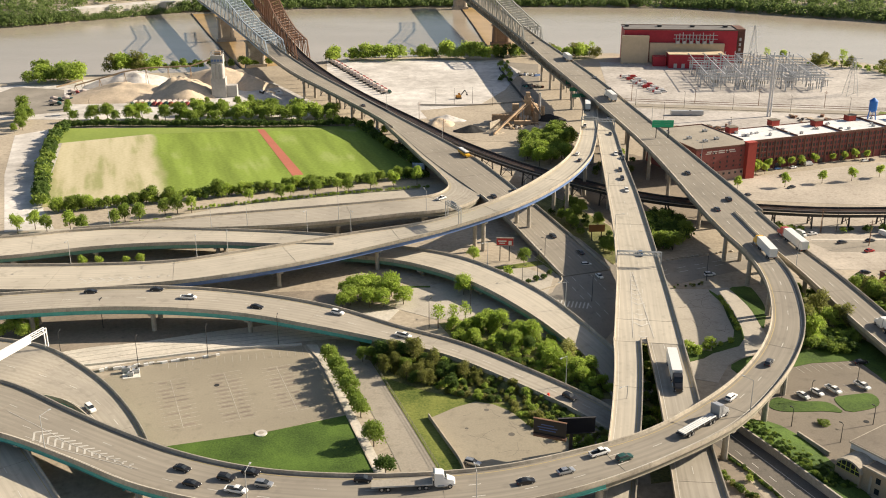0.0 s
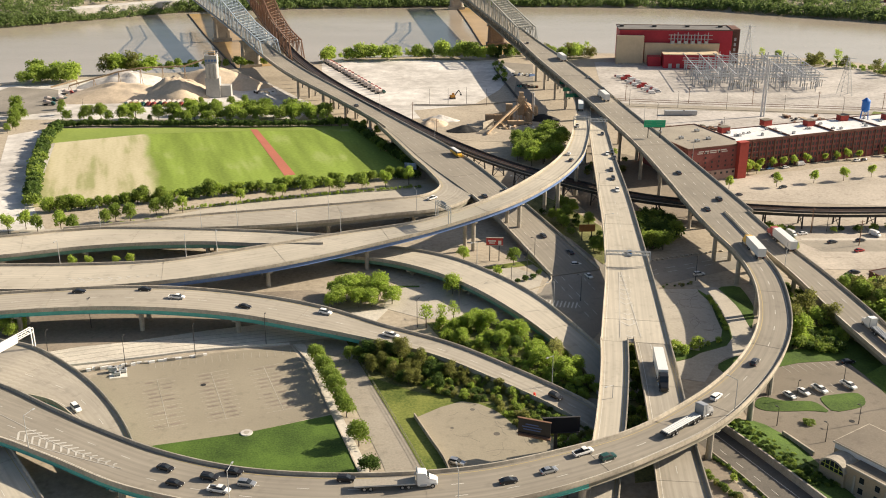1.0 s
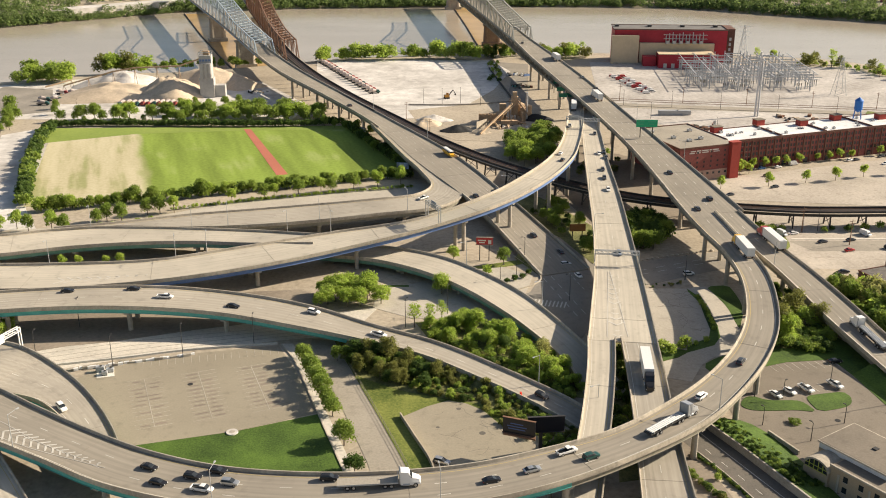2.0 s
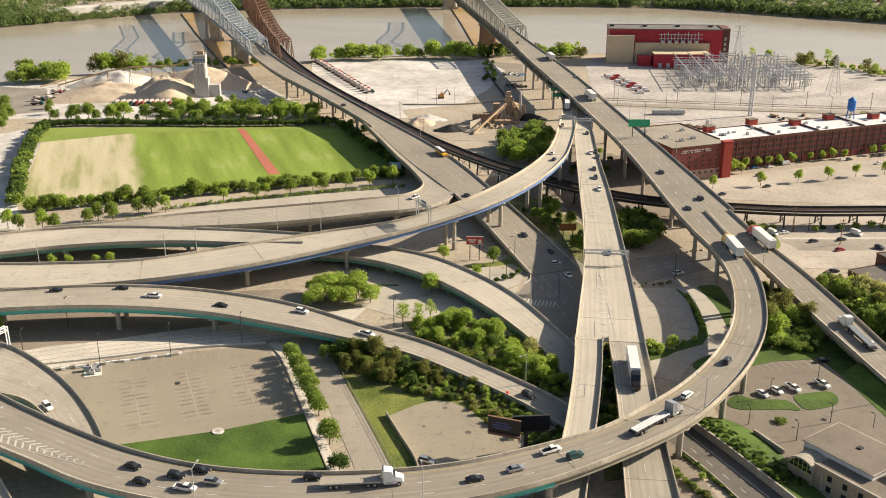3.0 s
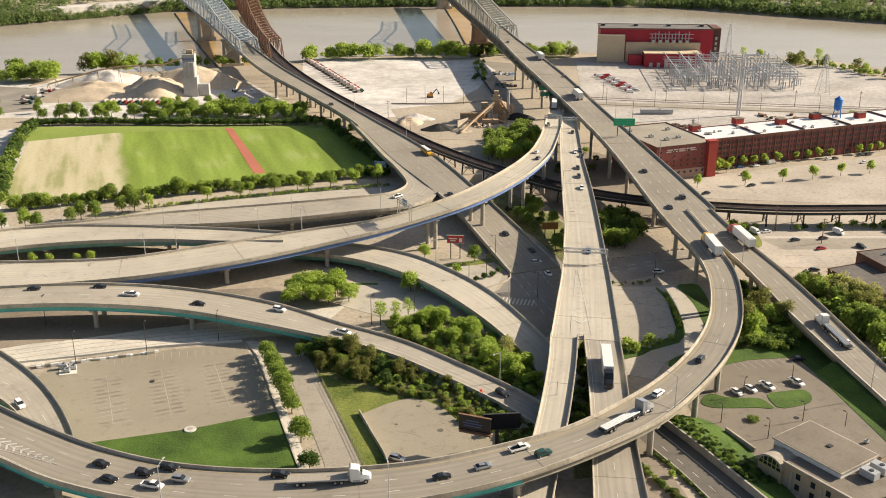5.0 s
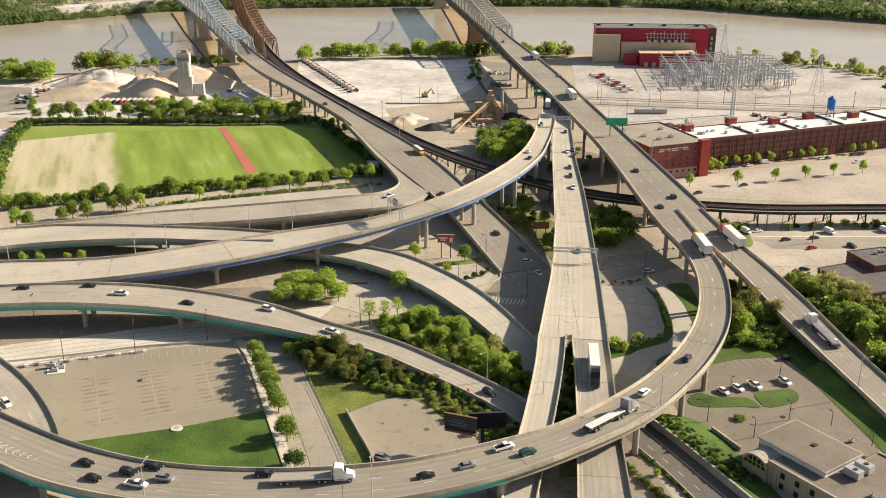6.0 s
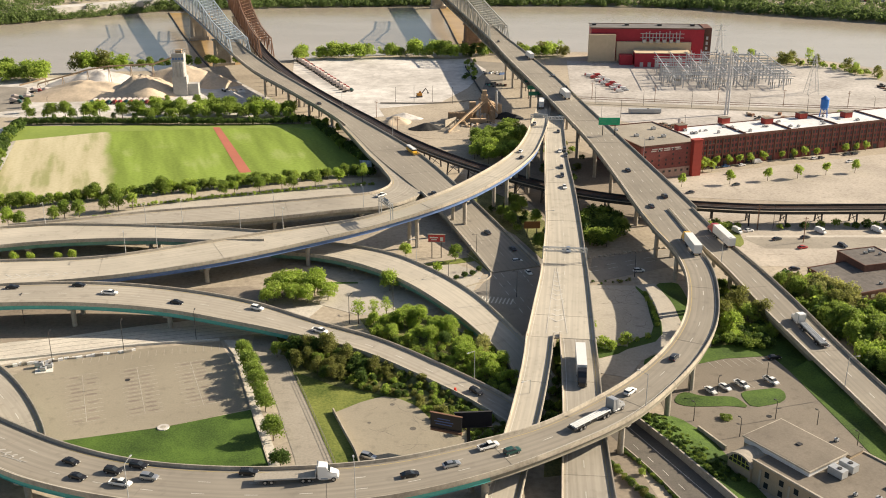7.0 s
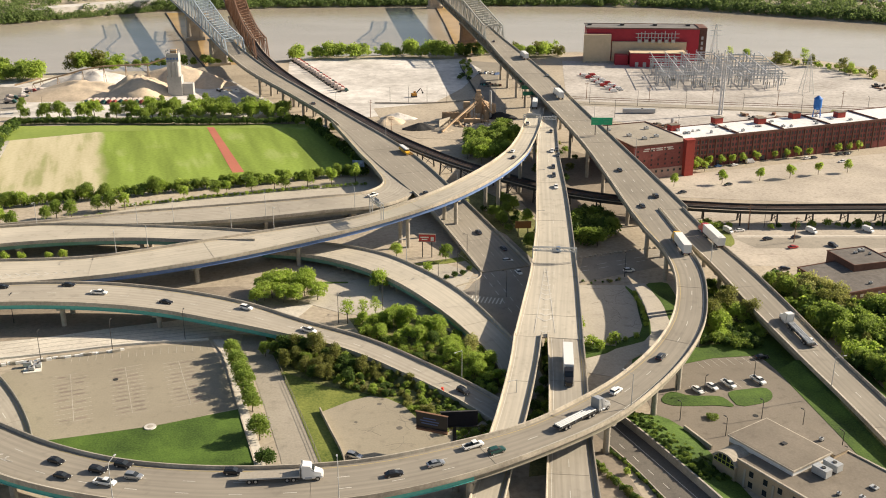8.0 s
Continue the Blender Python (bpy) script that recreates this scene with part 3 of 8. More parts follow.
for x, y in ((-4000, 550), (4000, 550), (4000, 1350), (-4000, 1350)):
    bm.verts.new((x, y, -6.0))
bm.faces.new(bm.verts)
tagged(part("water", bm, M_WATER), "wide muddy brown river with a calm surface", "river", kind="structure")
M_BROWN_STRIP = shader("brown_strip", (0.44, 0.29, 0.13), rough=0.25, vary=0.18, grain=0.06, stain=0.02, gloss=0.25)
M_STRIP_EDGE = shader("float_boom", (0.10, 0.08, 0.06), rough=0.8, vary=0.3, grain=0.5)
# brown sheets added beside each bridge, colour raised against its shadow; dark rods edge them
for line in (((-297, 1140), (-246, 991), (-197, 855), (-176, 800)), ((6, 1195), (17, 1045), (26, 905), (29, 855))):
    wide = 44 if line[0][0] < -100 else 34
    bm = bmesh.new()
    prism(bm, [*line, *[(x + wide, y + 8) for x, y in line[::-1]]], -6.4, -5.93)
    tagged(part("water", bm, M_BROWN_STRIP), "added brown strip on the water beside a bridge", "river", kind="structure")
    bm = bmesh.new()
    for (ax, ay), (bx, by) in zip(line, line[1:]):
        rod(bm, (ax - 0.6, ay, -5.9), (bx - 0.6, by, -5.9), 0.9, None, 8)
    tagged(part("float_boom", bm, M_STRIP_EDGE), "long dark line added along the brown strip", "boom", kind="structure")

# ---------------------------------------------------------------- paved and planted areas
slab("pavement", [(-107, 276), (-60, 286.5), (-41.5, 244.5), (-64, 234), (-92, 226), (-128, 250)], 0.06, M_LOT, "large empty brown-grey asphalt car park", "car park")
slab("lawn", [(-92, 226), (-64, 233.8), (-41.4, 243.6), (-27, 205), (-35, 190), (-75, 195)], 0.10, M_GRASS, "mown green lawn beside the car park", "lawn")
slab("lawn", [(-197, 428), (-238, 577), (-66, 583), (-26, 486), (-30, 478), (-90, 462)], 0.10, M_TURF, "mown sports field, green with a worn straw-coloured end", "sports field")
slab("lawn", [(-233, 541), (-238, 577), (-66, 583), (-62, 574), (-125, 571), (-185, 563)], 0.13, M_VERGE, "green unworn strip along the sports field", "lawn")
slab("track", [(-90.5, 478), (-125, 574.3), (-120.8, 574.3), (-85.2, 480)], 0.16, M_CLAY, "red clay strip across the sports field", "track")
slab("pavement", [(-110, 811), (30, 808), (44, 760), (28, 690), (8, 640), (-16, 606), (-48, 596), (-74, 650), (-98, 712)], 0.08, M_GRAVEL, "dusty near-white gravel yard", "yard")
slab("pavement", [(93, 616), (110, 800), (310, 775), (335, 690), (255, 560), (150, 560)], 0.08, M_YARD_GREY, "pale gravel yard of the substation", "yard")
slab("pavement", [(120, 466), (140, 477), (238, 512), (330, 540), (330, 440), (200, 428), (112, 440)], 0.07, M_YARD_WARM, "wide sunlit asphalt car park below a brick warehouse", "car park")
slab("pavement", [(120, 425), (330, 434), (330, 352), (130, 352)], 0.07, M_YARD_WARM, "dusty concrete lorry yard", "yard")
slab("pavement", [(72, 262), (86, 281), (116, 281), (121, 231), (124, 205), (85, 205), (80, 227), (73, 242)], 0.07, M_LOT_WORN, "small light asphalt car park", "car park")

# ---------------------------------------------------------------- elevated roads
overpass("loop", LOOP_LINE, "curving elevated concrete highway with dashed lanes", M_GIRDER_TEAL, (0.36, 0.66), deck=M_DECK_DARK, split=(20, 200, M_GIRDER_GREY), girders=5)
overpass("r", R_LINE, "straight elevated highway leading to the river bridge", M_GIRDER_GREY, (0.3, 0.5, 0.7), deck=M_DECK_DARK, girders=5)
overpass("r2", R2_LINE, "straight elevated highway branch with two lanes", M_GIRDER_GREY, (0.36, 0.66), deck=M_DECK_DARK)
overpass("spine", SPINE_LINE, "elevated ramp widening towards a fork", M_GIRDER_GREY, (0.5,), deck=M_DECK_PALE)
overpass("s1", S1_LINE, "pale concrete ramp branch with solid lines", M_GIRDER_GREY, (), deck=M_DECK_PALE)
overpass("s2", S2_LINE, "two-lane ramp branch with dashed lane line", M_GIRDER_GREY, (0.55,))
overpass("flyc", FLYC_LINE, "long curved flyover with blue girders", M_GIRDER_BLUE, (0.5,), deck=M_DECK_PALE)
overpass("d", D_LINE, "elevated ramp with green girders", M_GIRDER_GREEN, (0.5,), deck=M_DECK_PALE)
overpass("f", F_LINE, "elevated concrete ramp turning off the bridge approach", M_GIRDER_GREY, (0.5,), deck=M_DECK, gap=(1, 417, 560))
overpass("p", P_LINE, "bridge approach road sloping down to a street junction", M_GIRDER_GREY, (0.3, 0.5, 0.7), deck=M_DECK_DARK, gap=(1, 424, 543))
overpass("g", G_LINE, "curved ramp with green girders and bare concrete deck", M_GIRDER_GREEN, (0.5,), deck=M_DECK_PALE)
overpass("b", B_LINE, "ramp on teal girders coming down onto a planted bank", M_GIRDER_TEAL, (0.48,), abut=(-36.5, 287.5))
overpass("l3", [(-140, 232.6, 4.5, 14), (-126.6, 214.8, 4.2, 14), (-113, 196.8, 4, 14), (-100, 179, 3.6, 14)], "lower concrete ramp passing beneath the loop", M_GIRDER_TEAL, (0.5,), deck=M_DECK_PALE)
overpass("l2", L2_LINE, "curved lower ramp with concrete parapets", M_GIRDER_TEAL, (0.5,))

for key, spots in (("flyc", ((-74.5, 332), (-38, 350), (0.7, 373), (17, 390), (34, 417), (-120, 328), (48, 445), (60, 500))),
                   ("r", ((93, 400), (90, 442), (84, 470), (80, 505), (77, 540), (74, 570), (69, 600), (66, 630), (62, 660), (58, 690), (54, 720))),
                   ("loop", ((57, 221), (71, 240), (82, 255), (92, 285), (98, 310), (98, 338), (97, 360), (20, 200), (-30, 190), (-85, 203), (-120, 223))),
                   ("r2", ((111, 325), (110, 350), (120, 298))),
                   ("b", ((-112, 303), (-77, 300), (-150, 298))),
                   ("d", ((-150, 367), (-104, 368), (-180, 358))),
                   ("f", ((-60, 396), (-92, 390), (-25, 407))),
                   ("g", ((-20, 350), (2, 330))),
                   ("p", ((-110, 658), (-92, 622), (-75, 595), (-57, 565), (-40, 535), (-28, 508), (-17, 484), (6, 428))),
                   ("spine", ((62, 425), (59, 380), (54, 325), (65, 460))),
                   ("s1", ((37, 250),)), ("s2", ((50, 250),))):
    for x, y in spots:
        pier(key, x, y)


# ---------------------------------------------------------------- more ground surfaces
slab("road", [(-165, 250), (-133, 266), (-108, 276.6), (-86, 283), (-61, 290), (-38, 294.5), (-30, 316), (-44, 313), (-93, 309), (-147, 301), (-180, 294)], 0.04, M_BLEACHED, "worn concrete street passing beneath the ramps", "street")
slab("bare_ground", [(-180, 270), (-141, 280), (-127, 286), (-114, 289), (-89, 298), (-58, 307), (-31, 316), (-60, 332), (-110, 326), (-180, 318)], 0.10, M_BROWN_GROUND, "trodden brown ground beneath the ramps", "bare ground")
slab("road", [(-50, 291), (-42.8, 290), (-40.2, 282.1), (-35.8, 270.1), (-26.2, 243.6), (-17, 217.1), (-12, 200), (-22, 200), (-27, 219), (-35, 243.6), (-44, 270), (-49.6, 285)], 0.07, M_STREET, "cracked pale concrete service road", "street")
slab("pavement", [(-59.0, 287.4), (-55.6, 287.4), (-49.5, 271.5), (-39.9, 243.6), (-31.3, 219.1), (-26.5, 205), (-29, 205), (-33.9, 219.1), (-42.3, 243.6), (-52.9, 274.5)], 0.18, M_BLEACHED, "narrow concrete pavement along the car park", "pavement")
slab("pavement", [(-19, 241.5), (-10.5, 218), (-9, 205), (10, 205), (18, 222), (19, 225), (14, 230.4), (7.6, 238.2), (3.6, 245.2), (-1.2, 249.2), (-6, 250.8), (-12, 247.4)], 0.12, M_LOT, "cracked empty asphalt plot with dark stains", "car park")
slab("lawn", [(-42.6, 290), (-38, 290), (-30, 281), (-21.3, 270), (-6, 256.3), (6, 250), (10, 240), (-10, 205), (-13.2, 205), (-17, 217), (-26, 243.6), (-35.6, 270.1), (-40, 282.1)], 0.085, M_FIELD, "open green verge between a service road and a ramp", "lawn")
slab("lawn", [(-33.5, 266), (-20, 257), (-9, 253), (4, 249.5), (-1.5, 250.6), (-11, 247.1), (-19.1, 241.6), (-10.6, 218), (-12, 209), (-22.6, 247)], 0.10, M_FIELD, "rough yellow-green grass slope", "lawn", soft=2)
slab("scrub", [(-40, 287), (-24, 286), (-8, 274), (12, 258), (26, 238), (20, 229), (5, 248), (-9, 252.5), (-20, 256.5), (-34, 266)], 0.13, M_SCRUB, "weedy bank with dry brown undergrowth", "scrub")
slab("scrub", [(-17, 304), (0, 306), (12, 300), (24, 284), (33, 268), (36, 252), (28, 253), (16, 268), (1, 282), (-12, 291)], 0.09, M_SCRUB, "weedy strip of undergrowth between two ramps", "scrub")
slab("pavement", [(-32, 316), (-31, 332), (-21, 336), (12, 357), (26, 345), (24, 336), (19, 317), (-5, 307), (-18, 307)], 0.08, M_STREET_PALE, "pale concrete plaza below the flyover", "plaza")
slab("lawn", [(-48, 334), (-20, 334.5), (-20, 336), (-48, 336)], 0.12, M_GRASS, "narrow grass verge", "lawn")
slab("lawn", [(-4, 351), (12, 357.5), (26, 363), (25, 358), (13, 353)], 0.14, M_FIELD, "yellowing grass verge by the junction", "lawn", soft=2)
slab("road", [(20, 368), (29, 345), (24, 330), (14, 319), (34, 286), (42, 300), (50, 345), (51, 356), (42, 380)], 0.10, M_ASPHALT, "dark asphalt street junction with white markings", "street")
slab("road", [(64, 335), (109, 357), (145, 365), (145, 380), (115, 375), (69, 360)], 0.06, M_ASPHALT, "dark asphalt street passing under the highway", "street")
slab("pavement", [(62, 333), (80.5, 332.8), (83, 324), (83, 306), (79, 290), (70, 281), (58, 281), (58, 300)], 0.08, M_STREET_PALE, "cracked grey parking plot beside the ramp", "car park")
slab("lawn", [(80.8, 332.3), (83.6, 325.0), (84.1, 311.9), (83.8, 301.1), (82.4, 292.3), (79.0, 286.5), (74.4, 284.0), (69.1, 281.1), (65.7, 278.0), (57.8, 274.1), (59.3, 285.4), (64.2, 284.0), (69.4, 282.7), (70.1, 285.4), (73.3, 288.1), (78.5, 291.6), (80.6, 298.1), (81.3, 308.7), (82.4, 320.0), (80.6, 330.2)], 0.16, M_GRASS, "curving kerbed grass verge with shrubs", "lawn")
slab("road", [(80.8, 333), (88.1, 334.6), (90.3, 325.0), (91.1, 315.9), (90.4, 302.6), (90.2, 296.7), (89.6, 288), (84.8, 283), (80.0, 279.3), (76.1, 277.4), (71.8, 272.9), (66, 262), (55, 266), (57, 273), (65.7, 277.8), (69.1, 281), (74.4, 283.9), (79.0, 286.4), (82.4, 292.2), (83.8, 301), (84.1, 311.9), (83.6, 325.0)], 0.11, M_STREET_PALE, "curving light concrete slip road", "street")
slab("lawn", [(88.1, 334.6), (96.6, 335.9), (97.1, 328.5), (96.9, 320.0), (95.5, 311.9), (92.5, 304.1), (90.7, 298.9), (90.4, 302.6), (91.1, 315.9), (89.5, 327.6)], 0.15, M_GRASS, "grass bank below the curved highway", "lawn", soft=1)
slab("lawn", [(71.8, 272.5), (77.4, 277.6), (81.3, 279.4), (85, 281.5), (87, 277), (82, 268), (74, 266)], 0.15, M_GRASS, "small grass corner below the curved highway", "lawn", soft=1)
slab("lawn", [(76.7, 248.7), (78.6, 252.0), (81.1, 253.4), (85.3, 250.6), (93.1, 250.8), (95.1, 249.4), (96.9, 244.1), (91.5, 245.3), (86.5, 244.9), (79.6, 244.9), (76.9, 246.6)], 0.20, M_GRASS, "kerbed grass island in a car park", "traffic island", soft=1)
slab("lawn", [(97.0, 253.3), (102.0, 254.6), (108.3, 255.8), (109.6, 253.0), (108.6, 249.2), (105.8, 246.7), (97.6, 244.2), (96.4, 250)], 0.20, M_GRASS, "kerbed grass island in a car park", "traffic island", soft=1)
bm = bmesh.new()
rows = []
for k in range(13):
    u = k / 12
    low = Vector((63.5, 238.0, 2.2)).lerp(Vector((84.2, 190, 2.2)), u)
    top = Vector((float(np.interp(u, (0, 0.12, 0.35, 0.6, 1), (70.5, 75.5, 81.5, 84.2, 90))), float(np.interp(u, (0, 0.12, 0.35, 0.6, 1), (240.5, 239.5, 230, 219, 196))), 0.12))
    row = [low.lerp(top, j / 5) + Vector((0, 0, 0.5 * math.sin(math.pi * j / 5) * (0.5 + noise.noise(Vector((k * 0.7, j, 0)))))) for j in range(6)]
    rows.append([bm.verts.new(p) for p in [row[0] - Vector((0, 0, 2.6))] + row + [row[-1] - Vector((0, 0, 0.6))]])
for a, b in zip(rows, rows[1:]):
    for j in range(7):
        bm.faces.new((a[j], b[j], b[j + 1], a[j + 1]))
bmesh.ops.recalc_face_normals(bm, faces=bm.faces)
tagged(part("lawn", bm, M_GRASS), "steep grass bank beside the sunken road", "lawn", kind="structure")
slab("lawn", [(111, 281), (113.2, 275), (115.2, 266), (120, 231), (123, 205), (134, 205), (131, 250), (128, 275), (120, 292)], 0.16, M_GRASS, "long grass slope beside the highway", "lawn")
slab("lawn", [(86.5, 270), (98, 274.5), (115, 276.6), (117, 284), (100, 284), (88, 279)], 0.17, M_GRASS, "grass strip behind the car park", "lawn")
slab("scrub", [(88, 279), (100, 284), (117, 284), (122, 292), (160, 290), (165, 340), (128, 336), (105, 330), (98, 300)], 0.12, M_SCRUB, "dense low undergrowth under the highway", "scrub")
slab("scrub", [(36, 210), (40, 240), (45, 275), (48, 290), (58, 290), (54, 250), (50, 236), (46, 212)], 0.075, M_SCRUB, "dark overgrown strip beneath the forked ramp", "scrub")
slab("scrub", [(52, 238), (57.5, 228), (62.4, 202.5), (69, 170), (48, 170)], 0.09, M_BROWN_GROUND, "bare dry earth strip beside the sunken road", "bare ground")
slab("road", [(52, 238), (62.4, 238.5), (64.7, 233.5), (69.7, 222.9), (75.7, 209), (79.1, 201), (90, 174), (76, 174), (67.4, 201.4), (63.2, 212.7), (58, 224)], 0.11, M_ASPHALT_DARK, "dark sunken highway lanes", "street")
slab("pavement", [(136, 384.4), (330, 385.4), (330, 387), (136, 386)], 0.16, M_BLEACHED, "pale kerbed pavement through the lorry yard", "pavement")
slab("lawn", [(126.5, 399), (133, 402), (134.5, 392), (133.4, 377.4), (129.2, 371.5), (126, 384)], 0.14, M_FIELD, "narrow grass verge below the highway", "lawn", soft=1)
slab("road", [(134, 383), (330, 384), (330, 374), (140, 371)], 0.09, M_STREET, "worn asphalt street through the lorry yard", "street")
slab("pavement", [(72, 366), (88, 363), (114, 372), (112, 402), (88, 404), (74, 400)], 0.05, M_DIRT, "bare dry earth under the highway", "bare ground")
# brown earth slab; its darker tone also stands in for the highways' shade
slab("bare_ground", [(56, 404), (112, 405), (120, 438), (104, 500), (66, 540), (40, 480)], 0.06, M_BROWN_GROUND, "brown ground below the highways, shade in its colour", "bare ground")
slab("scrub", [(17, 433), (28, 409), (41, 387), (50, 357), (56, 368), (56, 402), (42, 434), (27, 460)], 0.10, M_SCRUB, "overgrown verge beside the bridge approach", "scrub")
slab("road", [(-190, 396), (-147, 406), (-100, 437), (-23, 462), (-8, 470), (-12, 446), (-38, 436), (-97, 420), (-142, 402), (-178, 372)], 0.05, M_STREET_PALE, "light street with parking bays along the sports field", "street")
slab("road", [(-262, 560), (-240, 582), (-195, 425), (-180, 398), (-200, 395), (-235, 480)], 0.06, M_GRAVEL, "pale road beside the sports field", "street")
slab("pavement", [(-318, 700), (-280, 690), (-255, 622), (-280, 608), (-330, 620)], 0.12, M_ASPHALT, "grey asphalt parking beside the gravel works", "car park")
slab("pavement", [(-290, 600), (-100, 600), (-95, 640), (-140, 720), (-250, 740), (-330, 700)], 0.07, M_GRAVEL, "dusty pale yard of a gravel plant", "yard")
slab("pavement", [(-30, 625), (5, 640), (40, 640), (52, 590), (30, 545), (0, 548), (-18, 570)], 0.09, M_DIRT, "trampled earth yard with machinery", "yard")
slab("pavement", [(48, 640), (60, 790), (35, 800), (44, 740), (36, 665)], 0.06, M_ASPHALT, "dark storage yard below the bridge approach", "yard")
slab("lawn", [(250, 602), (262, 590), (275, 615), (262, 622)], 0.12, M_FIELD, "small bright grass plot", "lawn")
slab("road", [(96, 648), (320, 610), (322, 600), (96, 634)], 0.11, M_STREET, "road with pale dusty surface beside the substation", "street")

# tar joints and tyre tracks along the concrete street
bm = bmesh.new()
for off in (0.0, 3.6, 7.2, 10.8):
    pts = [(-163, 262 + off), (-133, 270 + off), (-108, 279.5 + off * 0.9), (-86, 286 + off * 0.8), (-61, 292.5 + off * 0.7), (-40, 297 + off * 0.6)]
    for (ax, ay), (bx, by) in zip(pts, pts[1:]):
        beam(bm, (ax, ay, 0.05), (bx, by, 0.05), 0.22, 0.02)
tagged(part("tar_joint", bm, M_STREET), "dark joints between concrete road slabs", "road joint", kind="structure")

# parking bays of the large car park
bm = bmesh.new()
for x0, y0, x1, y1 in ((-96.5, 263.7, -86, 236.5), (-81.5, 268.3, -71.3, 241), (-66.3, 272.3, -56.2, 245.8)):
    a, b = Vector((x0, y0, 0.09)), Vector((x1, y1, 0.09))
    beam(bm, a, b, 0.10, 0.02)
    d = (b - a).normalized()
    s = Vector((-d.y, d.x, 0))
    for k in range(13):
        c = a + (b - a) * (k / 12)
        for sign in (-1, 1):
            beam(bm, c, c + s * sign * 5.0, 0.085, 0.02)
for k in range(18):
    c = Vector((-100 + k * 2.35, 275.4 + k * 0.54, 0.09))
    beam(bm, c, c + Vector((1.0, -4.2, 0)), 0.08, 0.02)
tagged(part("parking_line", bm, M_FADED), "faded white parking bay lines", "road marking", kind="structure")

# tyre and oil stains in the bays
rnd = random.Random(17)
bm = bmesh.new()
for x0, y0, x1, y1 in ((-96.5, 263.7, -86, 236.5), (-81.5, 268.3, -71.3, 241), (-66.3, 272.3, -56.2, 245.8)):
    a, b = Vector((x0, y0, 0.075)), Vector((x1, y1, 0.075))
    d = (b - a).normalized()
    s = Vector((-d.y, d.x, 0))
    for k in range(12):
        for sign in (-1, 1):
            if rnd.random() < 0.7:
                c = a + (b - a) * ((k + 0.5) / 12) + s * sign * rnd.uniform(1.6, 2.6)
                w, h = rnd.uniform(0.3, 0.6), rnd.uniform(1.2, 2.3)
                ring = []
                for j in range(10):
                    g = j * 0.6283
                    r = rnd.uniform(0.75, 1.1)
                    ring.append(bm.verts.new(c + d * math.cos(g) * w * r + s * math.sin(g) * h * r))
                bm.faces.new(ring)
bmesh.ops.recalc_face_normals(bm, faces=bm.faces)
tagged(part("oil_stain", bm, M_STAIN), "dark tyre and oil stains in parking bays", "stain", kind="structure")

# dark tar seams and stains on the plots
rnd = random.Random(5)
bm = bmesh.new()
for k in range(15):
    x, y = rnd.uniform(-16, 14), rnd.uniform(222, 246)
    a = rnd.uniform(0, 6.28)
    p = Vector((x, y, 0.13))
    for j in range(5):
        q = p + Vector((math.cos(a), math.sin(a), 0)) * rnd.uniform(1, 2.4)
        if -10 < q.x < 12:
            beam(bm, p, q, 0.05, 0.015)
        p, a = q, a + rnd.uniform(-0.6, 0.6)
for k in range(22):
    p = Vector((rnd.uniform(69, 80), rnd.uniform(296, 330), 0.10))
    a = rnd.uniform(0, 6.28)
    for j in range(4):
        q = p + Vector((math.cos(a), math.sin(a), 0)) * rnd.uniform(1, 2.4)
        beam(bm, p, q, 0.06, 0.015)
        p, a = q, a + rnd.uniform(-0.6, 0.6)
for x, y, r in ((-3.2, 246, 0.7), (3, 233, 0.9), (-9, 236, 0.5), (10, 232, 0.4)):
    bmesh.ops.create_cone(bm, cap_ends=True, segments=14, radius1=r, radius2=r, depth=0.02, matrix=Matrix.Translation((x, y, 0.125)))
tagged(part("tar_seam", bm, M_ASPHALT_DARK), "dark tar seams and oil stains", "stain", kind="structure")

# white arrows, stop bars and crossings of the junction
bm = bmesh.new()
for k in range(9):
    beam(bm, (24 + k * 1.3, 318 - k * 0.3, 0.13), (25.3 + k * 1.3, 323 - k * 0.3, 0.13), 0.5, 0.02)
for x0, y0, x1, y1 in ((28, 350, 39, 305), (31, 352, 42, 307), (38, 356, 44, 330), (66, 346, 112, 366), (66, 350, 112, 370)):
    n = 12
    for k in range(0, n, 2):
        a = Vector((x0, y0, 0.13)).lerp(Vector((x1, y1, 0.13)), k / n)
        b = Vector((x0, y0, 0.13)).lerp(Vector((x1, y1, 0.13)), (k + 1) / n)
        beam(bm, a, b, 0.18, 0.02)
beam(bm, (60.6, 235.0, 0.13), (75.5, 201, 0.13), 0.15, 0.02)
beam(bm, (75.5, 201, 0.13), (86, 177, 0.13), 0.15, 0.02)
for k in range(9):
    beam(bm, (58.3 + k * 2.6, 231 - k * 6, 0.13), (59.3 + k * 2.6, 228.6 - k * 6, 0.13), 0.12, 0.02)
# faint bays of the small car park
for k in range(9):
    beam(bm, (86.5 + k * 2.7, 256.5 + k * 0.75, 0.09), (88.2 + k * 2.7, 251.9 + k * 0.75, 0.09), 0.08, 0.02)
    beam(bm, (92 + k * 2.5, 272.6 + k * 0.45, 0.09), (93.6 + k * 2.5, 268.2 + k * 0.45, 0.09), 0.08, 0.02)
tagged(part("street_marking", bm, M_WHITE), "worn white street markings", "road marking", kind="structure")


